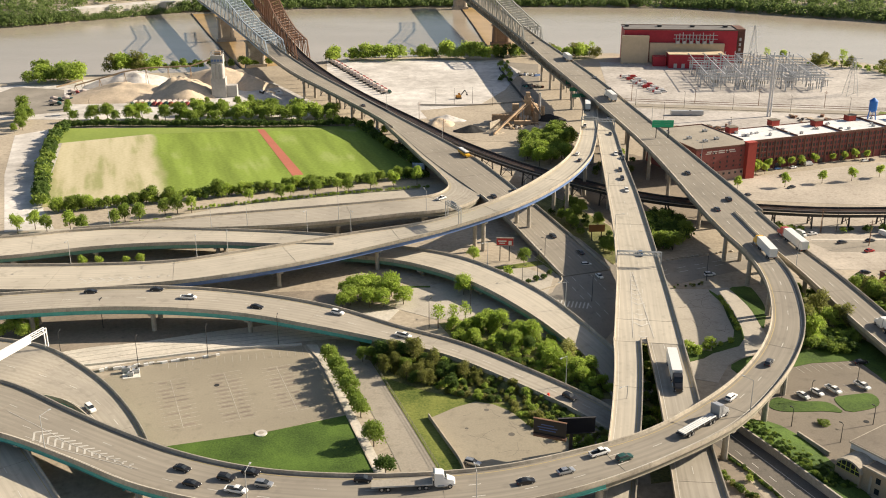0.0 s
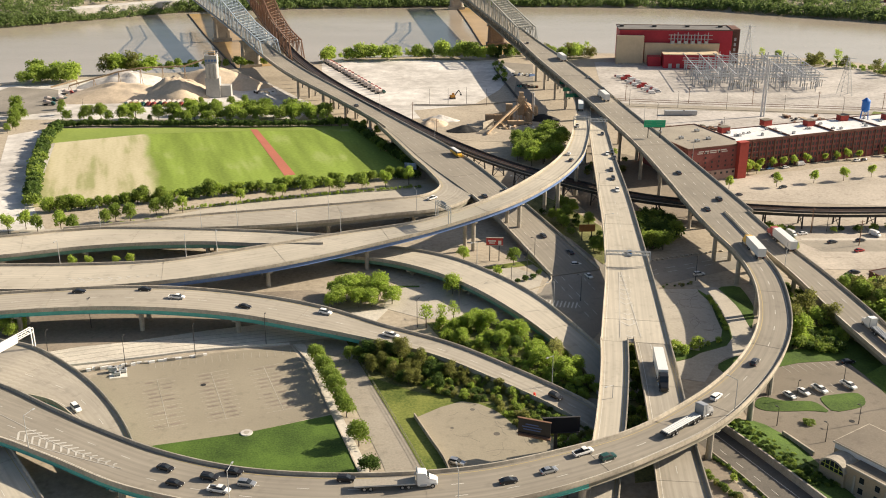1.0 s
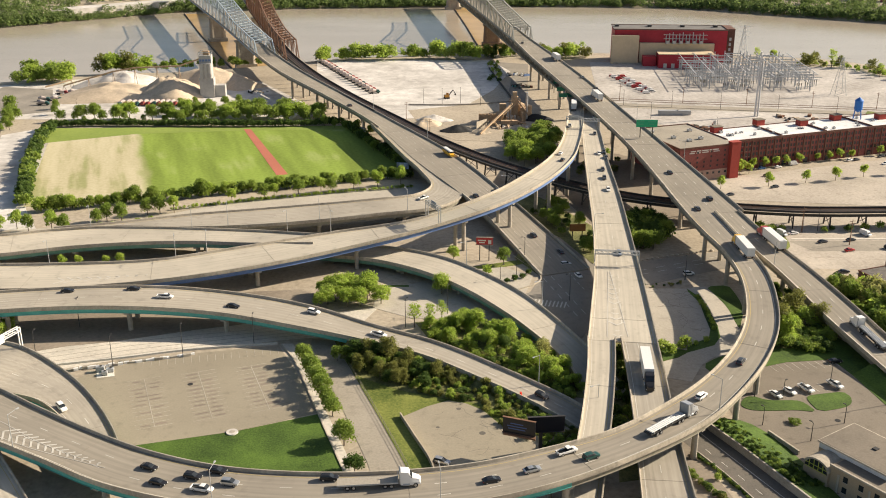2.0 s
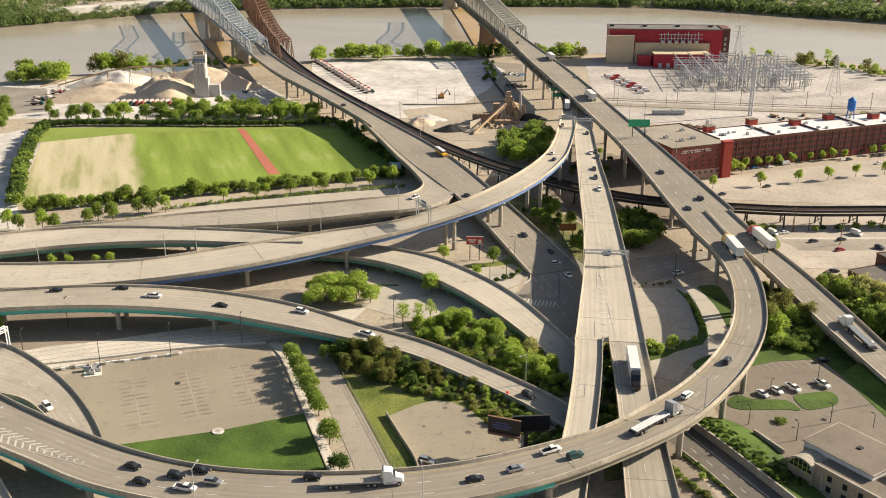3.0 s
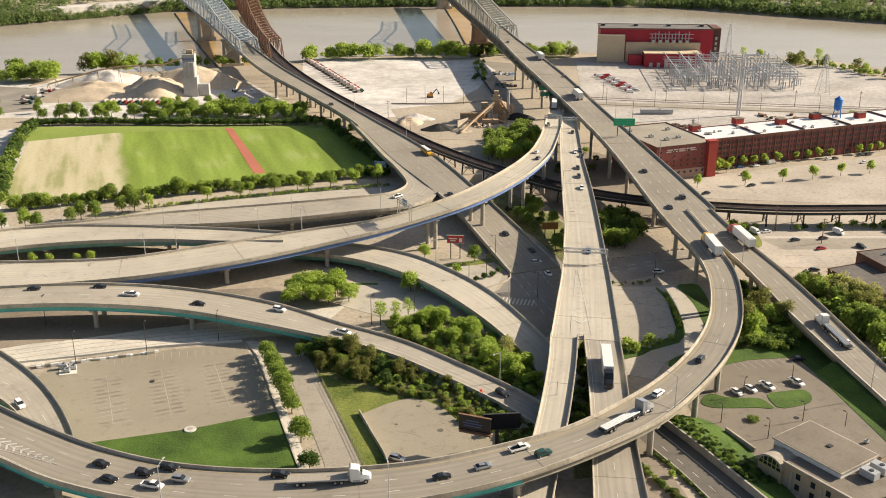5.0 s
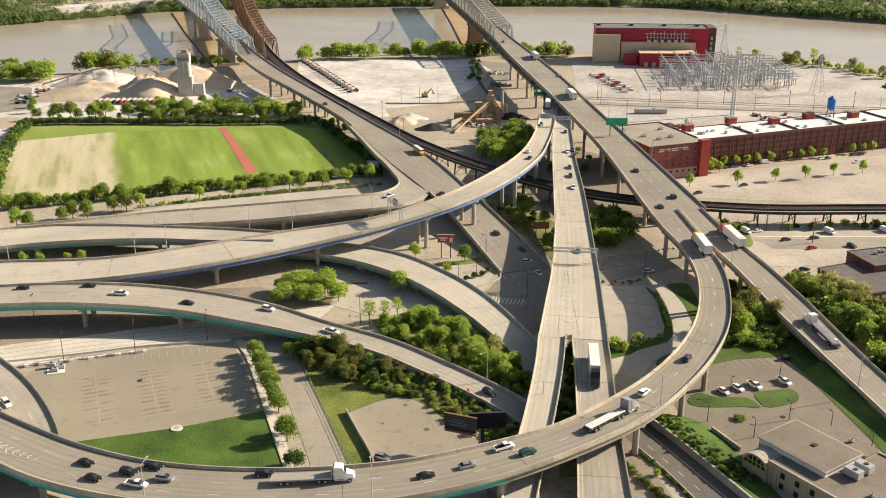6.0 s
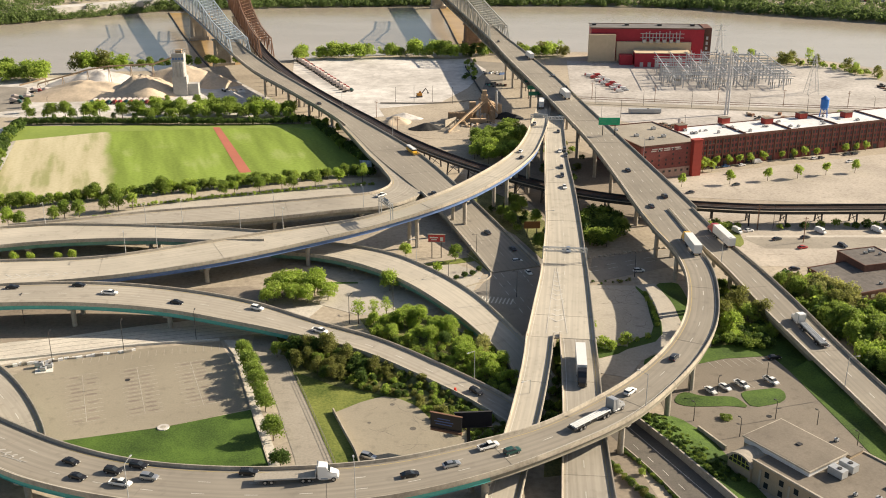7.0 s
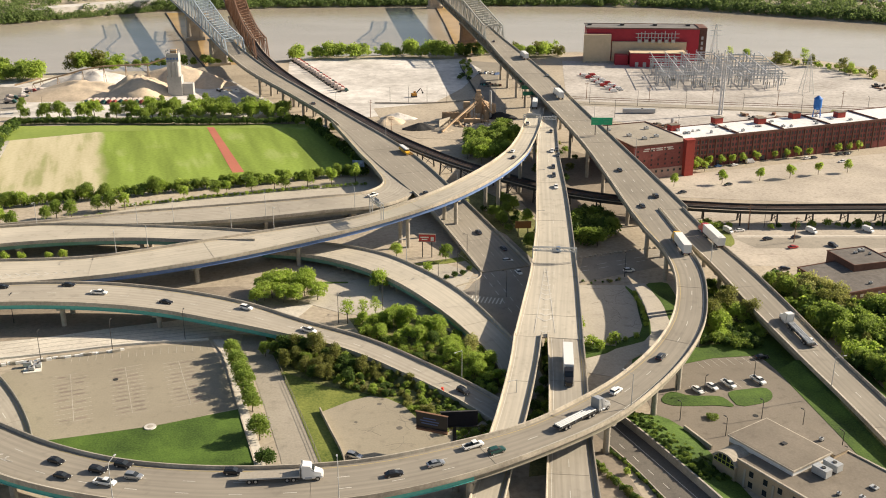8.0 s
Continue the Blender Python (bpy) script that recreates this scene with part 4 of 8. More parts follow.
# ---------------------------------------------------------------- trees and shrubs
def crown_mesh(name, lobes, leaves, size, seed, material):
    """Many small leaf clumps on the skins of a few lobes, open between them."""
    rng = np.random.default_rng(seed)
    w = np.array([l[3] ** 2 for l in lobes])
    which = rng.choice(len(lobes), leaves, p=w / w.sum())
    d = rng.normal(size=(leaves, 3))
    d /= np.linalg.norm(d, axis=1)[:, None]
    d[:, 2] = np.where(d[:, 2] < -0.5, -d[:, 2], d[:, 2])
    L = np.array(lobes)[which]
    c = L[:, :3] + d * (L[:, 3:4] * np.clip(0.88 + 0.24 * rng.normal(size=(leaves, 1)), 0.15, 1.28))
    c += rng.normal(size=(leaves, 3)) * size * 0.5
    n = d * 0.6 + np.array((0, 0, 0.35)) + rng.normal(size=(leaves, 3)) * 0.8
    n /= np.linalg.norm(n, axis=1)[:, None]
    h = np.cross(n, rng.normal(size=(leaves, 3)))
    h /= np.linalg.norm(h, axis=1)[:, None]
    k = np.cross(n, h)
    s = size * (0.6 + 0.8 * rng.random((leaves, 1)))
    verts = np.stack([c + h * s, c + k * s * 0.8 + n * s * 0.25, c - h * s, c - k * s * 0.8 + n * s * 0.2], 1).reshape(-1, 3)
    faces = np.arange(leaves * 4).reshape(-1, 4)
    data = bpy.data.meshes.new(name)
    data.from_pydata(verts.tolist(), [], faces.tolist())
    data.materials.append(material)
    return data


def lobes_of(height, radius, bottom, count, seed, tall=1.0):
    rng = random.Random(seed)
    out = [(0, 0, bottom + (height - bottom) * 0.55, radius * 0.75)]
    for k in range(count):
        a = k * 2.4 + rng.uniform(-0.4, 0.4)
        f = rng.random()
        z = bottom + (height - bottom) * (0.18 + 0.7 * f)
        r = radius * (0.78 - 0.5 * abs(f - 0.35)) * rng.uniform(0.45, 1.1)
        out.append((math.cos(a) * r, math.sin(a) * r, z, radius * rng.uniform(0.2, 0.44) * tall))
    return out


TREES = {}


def tree_kind(key, label, category, height, radius, bottom, material, leaves, size, seed, count=12, name="tree"):
    top = thing(name, label, category)
    bm = bmesh.new()
    rnd = random.Random(seed)
    if bottom > 0.35:
        lean = Vector((rnd.uniform(-0.2, 0.2), rnd.uniform(-0.2, 0.2), bottom + (height - bottom) * 0.35))
        rod(bm, (0, 0, -0.3), lean, height * 0.024, height * 0.014, 8)
        for k in range(5):
            a = k * 1.26 + rnd.uniform(-0.3, 0.3)
            start = lean * rnd.uniform(0.65, 1.0)
            end = Vector((math.cos(a) * radius * 0.6, math.sin(a) * radius * 0.6, bottom + (height - bottom) * rnd.uniform(0.45, 0.8)))
            rod(bm, start, end, height * 0.011, height * 0.004, 6)
    else:
        for k in range(5):
            a = k * 1.26
            rod(bm, (0, 0, -0.2), (math.cos(a) * radius * 0.5, math.sin(a) * radius * 0.5, height * 0.6), 0.05, 0.02, 5)
    part("trunk", bm, M_BARK, top)
    ob = new("crown", crown_mesh("crown", lobes_of(height, radius, bottom, count, seed), leaves, size, seed, material))
    ob.parent = top
    top.location = (0, -300, -60)
    TREES[key] = top


tree_kind("street_a", "young leafy street tree with a round green crown", "tree", 6.5, 2.5, 1.6, M_LEAF_B, 1500, 0.22, 11)
tree_kind("street_b", "leafy street tree with a full green crown", "tree", 7.0, 2.8, 1.5, M_LEAF_A, 1700, 0.23, 12)
tree_kind("full_a", "broad mature tree in full green leaf", "tree", 10.0, 4.4, 1.4, M_LEAF_A, 3000, 0.28, 13, 20)
tree_kind("full_b", "broad tree with fresh yellow-green leaves", "tree", 9.5, 4.2, 1.2, M_LEAF_B, 2900, 0.28, 14, 20)
tree_kind("olive", "tall olive-coloured tree just coming into leaf", "tree", 9.0, 3.8, 1.0, M_LEAF_D, 2300, 0.24, 15, 18)
tree_kind("dark", "dark dense evergreen tree with low branches", "tree", 7.5, 3.0, 0.6, M_LEAF_C, 2200, 0.25, 16, 14)
tree_kind("thin", "thin half-bare tree with sparse fresh leaves", "tree", 8.5, 2.6, 1.5, M_LEAF_B, 650, 0.2, 17, 14)
tree_kind("blossom", "pale yellow-green tree coming into blossom", "tree", 8.5, 3.9, 1.2, M_LEAF_E, 2200, 0.26, 22, 22)
tree_kind("bush_a", "rounded leafy green shrub on open ground", "shrub", 2.6, 2.0, 0.2, M_LEAF_A, 430, 0.28, 18, 6, "shrub")
tree_kind("bush_b", "fresh light-green leafy shrub on grass", "shrub", 3.2, 2.2, 0.2, M_LEAF_B, 450, 0.29, 19, 6, "shrub")
tree_kind("bush_c", "dense dark green garden shrub", "shrub", 2.8, 1.9, 0.1, M_LEAF_C, 480, 0.30, 20, 6, "shrub")
tree_kind("bush_d", "scrubby olive-brown wild shrub", "shrub", 2.4, 2.0, 0.1, M_LEAF_D, 400, 0.27, 21, 6, "shrub")
FIRST = dict.fromkeys(TREES, True)
grow = random.Random(31)


def mass(rows, name, label, category):
    """Many shrubs or far trees that nobody could count, as one mesh with several leaf materials."""
    verts, faces, mats, slots = [], [], [], []
    base = 0
    for key, x, y, s, *up in rows:
        data = next(c for c in TREES[key].children if c.name.startswith("crown")).data
        co = np.empty(len(data.vertices) * 3, dtype=np.float32)
        data.vertices.foreach_get("co", co)
        a = grow.uniform(0, 6.28)
        c, k = math.cos(a), math.sin(a)
        co = co.reshape(-1, 3) * s * grow.uniform(0.85, 1.15)
        verts.append(co @ np.array(((c, k, 0), (-k, c, 0), (0, 0, 1))) + np.array((x, y, up[0] if up else -1.1 * s if y > 690 and not key.startswith("bush") else 0)))
        step = 1 if y < 300 else 2 if y < 590 else 3
        if step > 1:
            # far off: fewer, larger clumps
            quads = verts[-1].reshape(-1, 4, 3)[::step]
            mid = quads.mean(1, keepdims=True)
            verts[-1] = (mid + (quads - mid) * (1.25 if step == 2 else 1.5)).reshape(-1, 3)
        n = len(verts[-1]) // 4
        faces.append(np.arange(n * 4).reshape(-1, 4) + base)
        base += n * 4
        leaf = data.materials[0]
        if leaf not in mats:
            mats.append(leaf)
        slots.append(np.full(n, mats.index(leaf)))
    data = bpy.data.meshes.new(name)
    data.from_pydata(np.vstack(verts).tolist(), [], np.vstack(faces).tolist())
    for leaf in mats:
        data.materials.append(leaf)
    data.polygons.foreach_set("material_index", np.concatenate(slots).astype(np.int32))
    tagged(new(name, data), label, category, kind="stuff")


def plant(key, x, y, scale=1.0, z=0.0, wide=None):
    s = scale * grow.uniform(0.85, 1.18)
    w = s * (wide or 1) * grow.uniform(0.92, 1.1)
    m = pose(x, y, z, 0, 0, grow.uniform(0, 360)) @ Matrix.Diagonal((w, w, s, 1))
    if FIRST[key]:
        FIRST[key] = False
        TREES[key].matrix_basis = m
        return TREES[key]
    old = TREES[key].matrix_basis.copy()
    TREES[key].matrix_basis = Matrix()
    ob = copy_thing(TREES[key], m)
    TREES[key].matrix_basis = old
    return ob


def inside(x, y, poly):
    hit = False
    for (ax, ay), (bx, by) in zip(poly, poly[1:] + poly[:1]):
        if (ay > y) != (by > y) and x < (bx - ax) * (y - ay) / (by - ay) + ax:
            hit = not hit
    return hit


def thicket(poly, count, keys, scale=(0.8, 1.2), apart=1.6, ground=None):
    xs, ys = [p[0] for p in poly], [p[1] for p in poly]
    done, tries, bulk = [], 0, []
    while len(done) < count and tries < count * 60:
        tries += 1
        x, y = grow.uniform(min(xs), max(xs)), grow.uniform(min(ys), max(ys))
        if inside(x, y, poly) and all((x - a) ** 2 + (y - b) ** 2 > apart ** 2 for a, b in done):
            done.append((x, y))
            key, s = grow.choice(keys), grow.uniform(*scale)
            if key.startswith("bush") or y > 590:
                bulk.append((key, x, y, s, ground(x, y)) if ground else (key, x, y, s))
            else:
                plant(key, x, y, s, ground(x, y) if ground else 0.0)
    if bulk:
        mass(bulk, "undergrowth", "tangled green undergrowth of mixed shrubs", "undergrowth")


def avenue(points, gap, keys, scale=(0.9, 1.1), jitter=0.6):
    bulk = []
    for (ax, ay), (bx, by) in zip(points, points[1:]):
        n = max(1, round(math.hypot(bx - ax, by - ay) / gap))
        for k in range(n):
            u = (k + 0.5) / n
            key, s = grow.choice(keys), grow.uniform(*scale)
            x, y = ax + (bx - ax) * u + grow.uniform(-jitter, jitter), ay + (by - ay) * u + grow.uniform(-jitter, jitter)
            if key.startswith("bush") or y > 590:
                bulk.append((key, x, y, s))
            else:
                plant(key, x, y, s)
    if bulk:
        mass(bulk, "hedge", "leafy green hedge and bank planting", "hedge")


# row between the car park and the service road
for x, y, s in ((-51.6, 278.0, 0.74), (-50.0, 274.2, 0.78), (-48.4, 270.4, 0.74), (-46.9, 266.2, 0.8), (-45.4, 262.0, 0.78), (-43.9, 257.8, 0.82), (-42.3, 253.4, 0.8), (-40.8, 249.2, 0.78), (-39.4, 245.4, 0.8), (-38.2, 242.2, 0.72), (-34.6, 230.5, 0.72), (-33.6, 227.0, 0.84)):
    plant("street_b", x, y, s * 1.06, wide=1.2)
plant("dark", -29.8, 214.6, 0.62, wide=1.35)
plant("street_b", -40.2, 275.5, 0.66)
# banks beside and between the ramps
def bank_height(x, y):
    road = ROADS["b"]
    i = road.nearest(x, y)
    rx, ry, rz, w = road.rows[i]
    return max(0.0, rz - 0.6 - max(0.0, math.hypot(x - rx, y - ry) - w / 2) / 1.4)


for key, x, y, s in (("dark", -34.2, 276.6, 1.15), ("olive", -30.6, 276.2, 0.95), ("dark", -27.6, 275.6, 1.0), ("olive", -24.4, 274.2, 1.0), ("dark", -21.4, 272.2, 0.85), ("olive", -18.4, 270.8, 0.9),
                     ("dark", -15.4, 267.4, 0.95), ("dark", -12.4, 264.6, 0.9), ("olive", -9.6, 264.0, 0.75), ("olive", -6.0, 262.0, 0.62), ("street_a", -3.2, 257.4, 0.5)):
    plant(key, x, y, s * 0.74, bank_height(x, y))
thicket([(-39, 280), (-18.5, 267.5), (-9, 259.5), (-12, 256.5), (-22, 259.5), (-34, 268)], 17, ["olive", "dark", "olive", "full_a"], (0.38, 0.66), 2.3, bank_height)
thicket([(-36, 281), (-15, 273), (2, 261), (20, 244), (32, 229), (26, 226), (20, 225), (14.4, 230.2), (8, 238.2), (4, 245.5), (-1, 249.4), (-9, 252.3), (-30, 265)], 260, ["bush_a", "bush_d", "bush_c", "bush_a", "bush_b", "bush_d"], (0.3, 0.66), 0.9, bank_height)
thicket([(-12.3, 293), (0.4, 279.6), (11.1, 268.2), (20.2, 259.6), (29.7, 250.8), (32, 256), (25.5, 259), (17.4, 266.4), (7, 277), (-4, 289)], 80, ["bush_a", "bush_b", "bush_d", "bush_c"], (0.35, 0.7), 0.9, bank_height)
thicket([(-14, 302), (-5, 302), (9, 299), (21, 285), (30, 268), (33, 257), (28, 256), (18, 266), (3, 281), (-10, 290)], 38, ["full_b", "street_a", "full_b", "dark", "blossom", "street_a", "thin", "full_b"], (0.4, 0.74), 2.4)
thicket([(-16, 303), (0, 304), (12, 299), (24, 283), (33, 266), (34, 254), (28, 254), (16, 268), (1, 282), (-12, 291)], 110, ["bush_b", "bush_b", "bush_b", "bush_a"], (0.4, 0.9), 1.2)
for x, y in ((-17, 300), (-12, 303), (-8, 305)):
    plant("thin", x, y, 0.9)
thicket([(-57, 317), (-50, 329), (-38, 333), (-27, 330), (-24, 322), (-34, 315), (-46, 314)], 17, ["full_b", "full_b", "street_a", "full_b"], (0.66, 0.95), 3.0)
for key, x, y, s in (("full_b", -8.0, 328, 0.8), ("full_b", -3.5, 362, 0.62), ("street_b", 15.8, 357, 0.95), ("bush_b", 9, 346, 1.0), ("bush_c", 19, 341, 0.6), ("bush_c", 22, 343, 0.6), ("bush_c", 24.5, 347, 0.6), ("bush_c", 16, 339, 0.5)):
    plant(key, x, y, s)
for x, y in ((-152.6, 353), (-146.6, 354), (-136.5, 355), (-131.3, 356)):
    plant("street_a", x, y, 0.75)
for key, x, y, s in (("full_b", -153.7, 292.8, 0.8), ("full_b", -149.5, 296, 0.75), ("street_a", -149.7, 289.4, 0.9), ("street_a", -157, 290, 0.9)):
    plant(key, x, y, s)
# along the sports field
avenue([(-190, 420), (-153, 433), (-104, 449), (-73, 460), (-46, 470), (-22, 474)], 2.4, ["bush_c", "bush_a", "bush_a", "bush_a", "bush_b"], (0.9, 1.5), 1.2)
avenue([(-188, 420), (-150, 434), (-104, 449), (-60, 466), (-26, 474)], 4.2, ["full_a", "full_a", "full_b", "street_b"], (0.5, 0.78), 1.0)
for x, y in ((-182, 395), (-172, 395), (-166, 393), (-156, 404), (-153, 408), (-147, 409), (-138, 417), (-133, 419), (-127, 420), (-90, 440), (-86, 442), (-75, 445), (-65, 449), (-60, 451), (-50, 454), (-39, 458), (-28, 463), (-104, 434), (-188, 398), (-193, 392)):
    plant(grow.choice(("street_a", "street_b")), x, y, 1.15)
avenue([(-156, 400), (-97, 416)], 5, ["bush_b", "bush_a"], (0.5, 0.8))
avenue([(-130, 423), (-96, 436), (-60, 448), (-22, 458)], 1.9, ["bush_b", "bush_a"], (0.35, 0.55), 0.3)
avenue([(-238, 580), (-217, 583), (-162, 582), (-128, 581), (-88, 583), (-68, 588)], 2.2, ["bush_c"], (1.1, 1.4), 0.3)
for x, y in ((-228, 597), (-221, 600), (-205, 597), (-200, 601), (-184, 594), (-176, 597), (-163, 596), (-158, 603), (-151, 600), (-141, 597), (-136, 603), (-126, 600), (-116, 603), (-108, 599), (-102, 597), (-92, 598), (-86, 604), (-168, 612), (-160, 610), (-130, 611), (-122, 609)):
    plant(grow.choice(("full_a", "full_b", "full_a")), x, y, 1.0)
thicket([(-152, 590), (-78, 594), (-84, 612), (-152, 611)], 34, ["full_a", "full_b", "full_a", "street_b"], (0.75, 1.1), 3.6)
thicket([(-240, 590), (-155, 588), (-155, 596), (-240, 598)], 12, ["full_a", "full_b", "street_b"], (0.7, 1.0), 5)
for x, y in ((-148, 635), (-159, 635), (-169, 641), (-176, 632), (-140, 640), (-255, 628), (-250, 612)):
    plant("street_b", x, y, 0.9)
avenue([(-197, 428), (-211, 468), (-221, 498), (-232, 539), (-239, 577)], 2.4, ["bush_c", "bush_c", "bush_a"], (1.4, 2.0), 1.2)
avenue([(-282, 624), (-276, 619), (-262, 560)], 7, ["full_a", "street_b"], (0.8, 1.0), 3)
thicket([(-95, 600), (-62, 590), (-40, 540), (-25, 500), (-40, 495), (-62, 560), (-92, 590)], 8, ["dark", "street_b"], (0.6, 0.9), 5)
avenue([(-66, 584), (-46, 536), (-25, 488)], 1.7, ["bush_c", "bush_c", "bush_a"], (1.0, 1.5), 0.8)
# river bank
avenue([(-110, 800), (-88, 806), (-43, 812), (7, 816), (20, 812)], 5.0, ["full_a", "full_b", "full_b", "thin", "full_b"], (1.0, 1.7), 4)
avenue([(-110, 815), (-43, 828), (20, 832)], 4.5, ["bush_a", "bush_d", "bush_b"], (0.9, 1.5), 3)
thicket([(-312, 706), (-278, 714), (-272, 730), (-310, 726)], 14, ["full_b", "full_b", "full_a"], (1.1, 1.7), 4)
thicket([(-268, 748), (-234, 752), (-225, 764), (-268, 762)], 16, ["thin", "full_b", "olive", "thin", "full_b"], (1.2, 1.8), 4)
thicket([(-230, 760), (-140, 790), (-135, 800), (-230, 772)], 26, ["bush_a", "bush_b", "street_b"], (0.9, 1.4), 3)
thicket([(26, 815), (58, 825), (62, 842), (26, 842)], 18, ["full_a", "dark", "bush_a"], (1.0, 1.4), 4)
thicket([(72, 812), (112, 816), (112, 838), (72, 836)], 16, ["full_b", "olive", "full_a", "thin"], (0.9, 1.4), 4)
thicket([(24, 700), (30, 790), (36, 790), (36, 700)], 12, ["bush_a", "bush_c", "street_a"], (0.8, 1.2), 4)
thicket([(270, 785), (296, 775), (330, 720), (340, 730), (318, 770), (285, 800)], 34, ["bush_a", "bush_b", "olive", "bush_d"], (0.8, 1.3), 3.5)
for key, x, y, s in (("thin", 218, 822, 1.3), ("thin", 246, 808, 1.2), ("full_b", 262, 815, 0.7), ("thin", 296, 778, 1.5), ("olive", 300, 772, 1.2), ("full_b", 284, 790, 0.9), ("thin", 316, 735, 1.3)):
    plant(key, x, y, s)
# under and beside the highway
thicket([(48, 286), (50, 270), (47.5, 245), (44, 228), (38, 215), (36, 222), (40, 240), (44, 262)], 60, ["bush_c", "bush_a", "bush_c"], (0.5, 1.0), 1.0)
thicket([(68, 376), (74, 373), (82, 376), (87, 388), (87, 402), (78, 410), (70, 404)], 34, ["bush_c", "bush_a", "bush_c"], (1.2, 1.9), 2.0)
thicket([(67, 374), (72, 372), (80, 373), (85, 380), (88, 402), (80, 414), (70, 408)], 14, ["dark", "dark", "full_a"], (0.7, 1.0), 3.0)
thicket([(58, 440), (68, 440), (86, 500), (80, 540), (62, 520)], 16, ["bush_a", "bush_c", "bush_d"], (0.7, 1.2), 3)
thicket([(26, 498), (36, 492), (47, 497), (55, 522), (54, 548), (37, 550), (28, 530)], 30, ["full_a", "full_b", "full_a"], (0.85, 1.15), 3.2)
thicket([(28, 418), (42, 392), (51, 362), (55, 375), (55, 400), (40, 432)], 24, ["bush_a", "bush_c", "street_b"], (0.7, 1.0), 2.6)
thicket([(101, 292), (106, 288), (114, 291), (117, 300), (108, 306), (102, 302)], 7, ["olive", "full_b", "olive"], (0.8, 1.1), 3.2)
thicket([(90, 279), (100, 285), (116, 285), (120, 292), (118, 300), (98, 292)], 34, ["bush_a", "bush_b", "bush_c"], (0.7, 1.1), 1.7)
thicket([(134, 308), (131, 330), (137, 334), (150, 309), (166, 312), (170, 296), (164, 268), (158, 250), (145, 245), (138.5, 268), (138, 286)], 66, ["full_a", "full_b", "olive", "full_a", "full_a", "olive", "dark"], (0.58, 0.92), 3.1)
for x, y, s in ((133.5, 323, 0.75), (138, 322, 0.95), (142.5, 321, 1.05), (147, 318.5, 1.0), (151, 314.5, 0.95), (140, 316, 0.9)):
    plant("blossom", x, y, s)
thicket([(134, 300), (129, 332), (138, 334), (151, 309), (166, 311), (164, 268), (148, 244), (139, 266), (138, 286)], 75, ["bush_a", "bush_b", "bush_c"], (1.2, 1.9), 2.3)
thicket([(108, 292), (115, 284), (112, 280), (104, 283)], 12, ["bush_c", "bush_a"], (0.7, 1.0), 2)
thicket([(104, 322), (108, 312), (118, 318), (116, 334), (106, 336)], 14, ["bush_c", "bush_a", "dark"], (0.6, 0.9), 2.2)
for x, y, s in ((61.5, 282, 1.15), (64, 280.5, 1.0), (69.5, 285.5, 1.1), (67.8, 284, 0.8), (59.5, 300, 0.9), (60, 296, 0.8), (73, 286.6, 0.5), (77, 289, 0.45)):
    plant("bush_b", x, y, s)
avenue([(81.8, 297), (82.7, 312), (82.8, 326)], 1.8, ["bush_a", "bush_b"], (0.35, 0.5), 0.4)
rows = []
for k in range(240):
    u, v = k / 240, grow.random()
    low, high = (63.8 + 14.4 * u, 237.4 - 33 * u), (70.8 + 15.5 * u, 240 - 32 * u)
    rows.append((grow.choice(("bush_a", "bush_c", "bush_c")), low[0] + (high[0] - low[0]) * v, low[1] + (high[1] - low[1]) * v, grow.uniform(0.16, 0.36), 2.1 * (1 - v) + 0.2))
mass(rows, "undergrowth", "lush low green cover on a steep bank", "undergrowth")
avenue([(57.4, 223), (62.6, 212), (66.8, 201), (72, 188)], 1.1, ["bush_c", "bush_c", "bush_a"], (0.22, 0.36), 0.3)
plant("bush_b", 60.5, 211, 0.5)
avenue([(51, 221), (53.5, 215.2), (56.8, 207.7), (60.2, 201.4), (66, 190)], 1.1, ["bush_c", "bush_a", "bush_d"], (0.35, 0.6), 0.5)
plant("bush_a", 88.6, 238.2, 0.42, wide=2.1)
# along the brick warehouse and in its car park
for k, (x, y) in enumerate(((144, 486), (150, 488.5), (157, 491), (163, 493), (169, 495), (177, 499), (188, 503), (195, 505), (201, 507), (208, 508.5), (226, 516), (233, 519), (239, 521), (141, 480), (146, 481))):
    plant("street_a", x, y, 0.78)
for x, y in ((125, 455), (149, 459), (169, 465), (185, 469), (201, 475), (217, 479)):
    plant("street_a", x, y, 0.9)
thicket([(118, 394), (136, 394), (136, 399), (118, 399)], 8, ["bush_a", "bush_b"], (0.8, 1.1), 2)
thicket([(150, 394), (215, 396), (215, 399), (150, 398)], 16, ["bush_c", "bush_a"], (0.7, 1.0), 2.5)
thicket([(64, 332), (84, 337), (88, 341), (66, 338)], 8, ["bush_d", "bush_c"], (0.25, 0.4), 1.2)


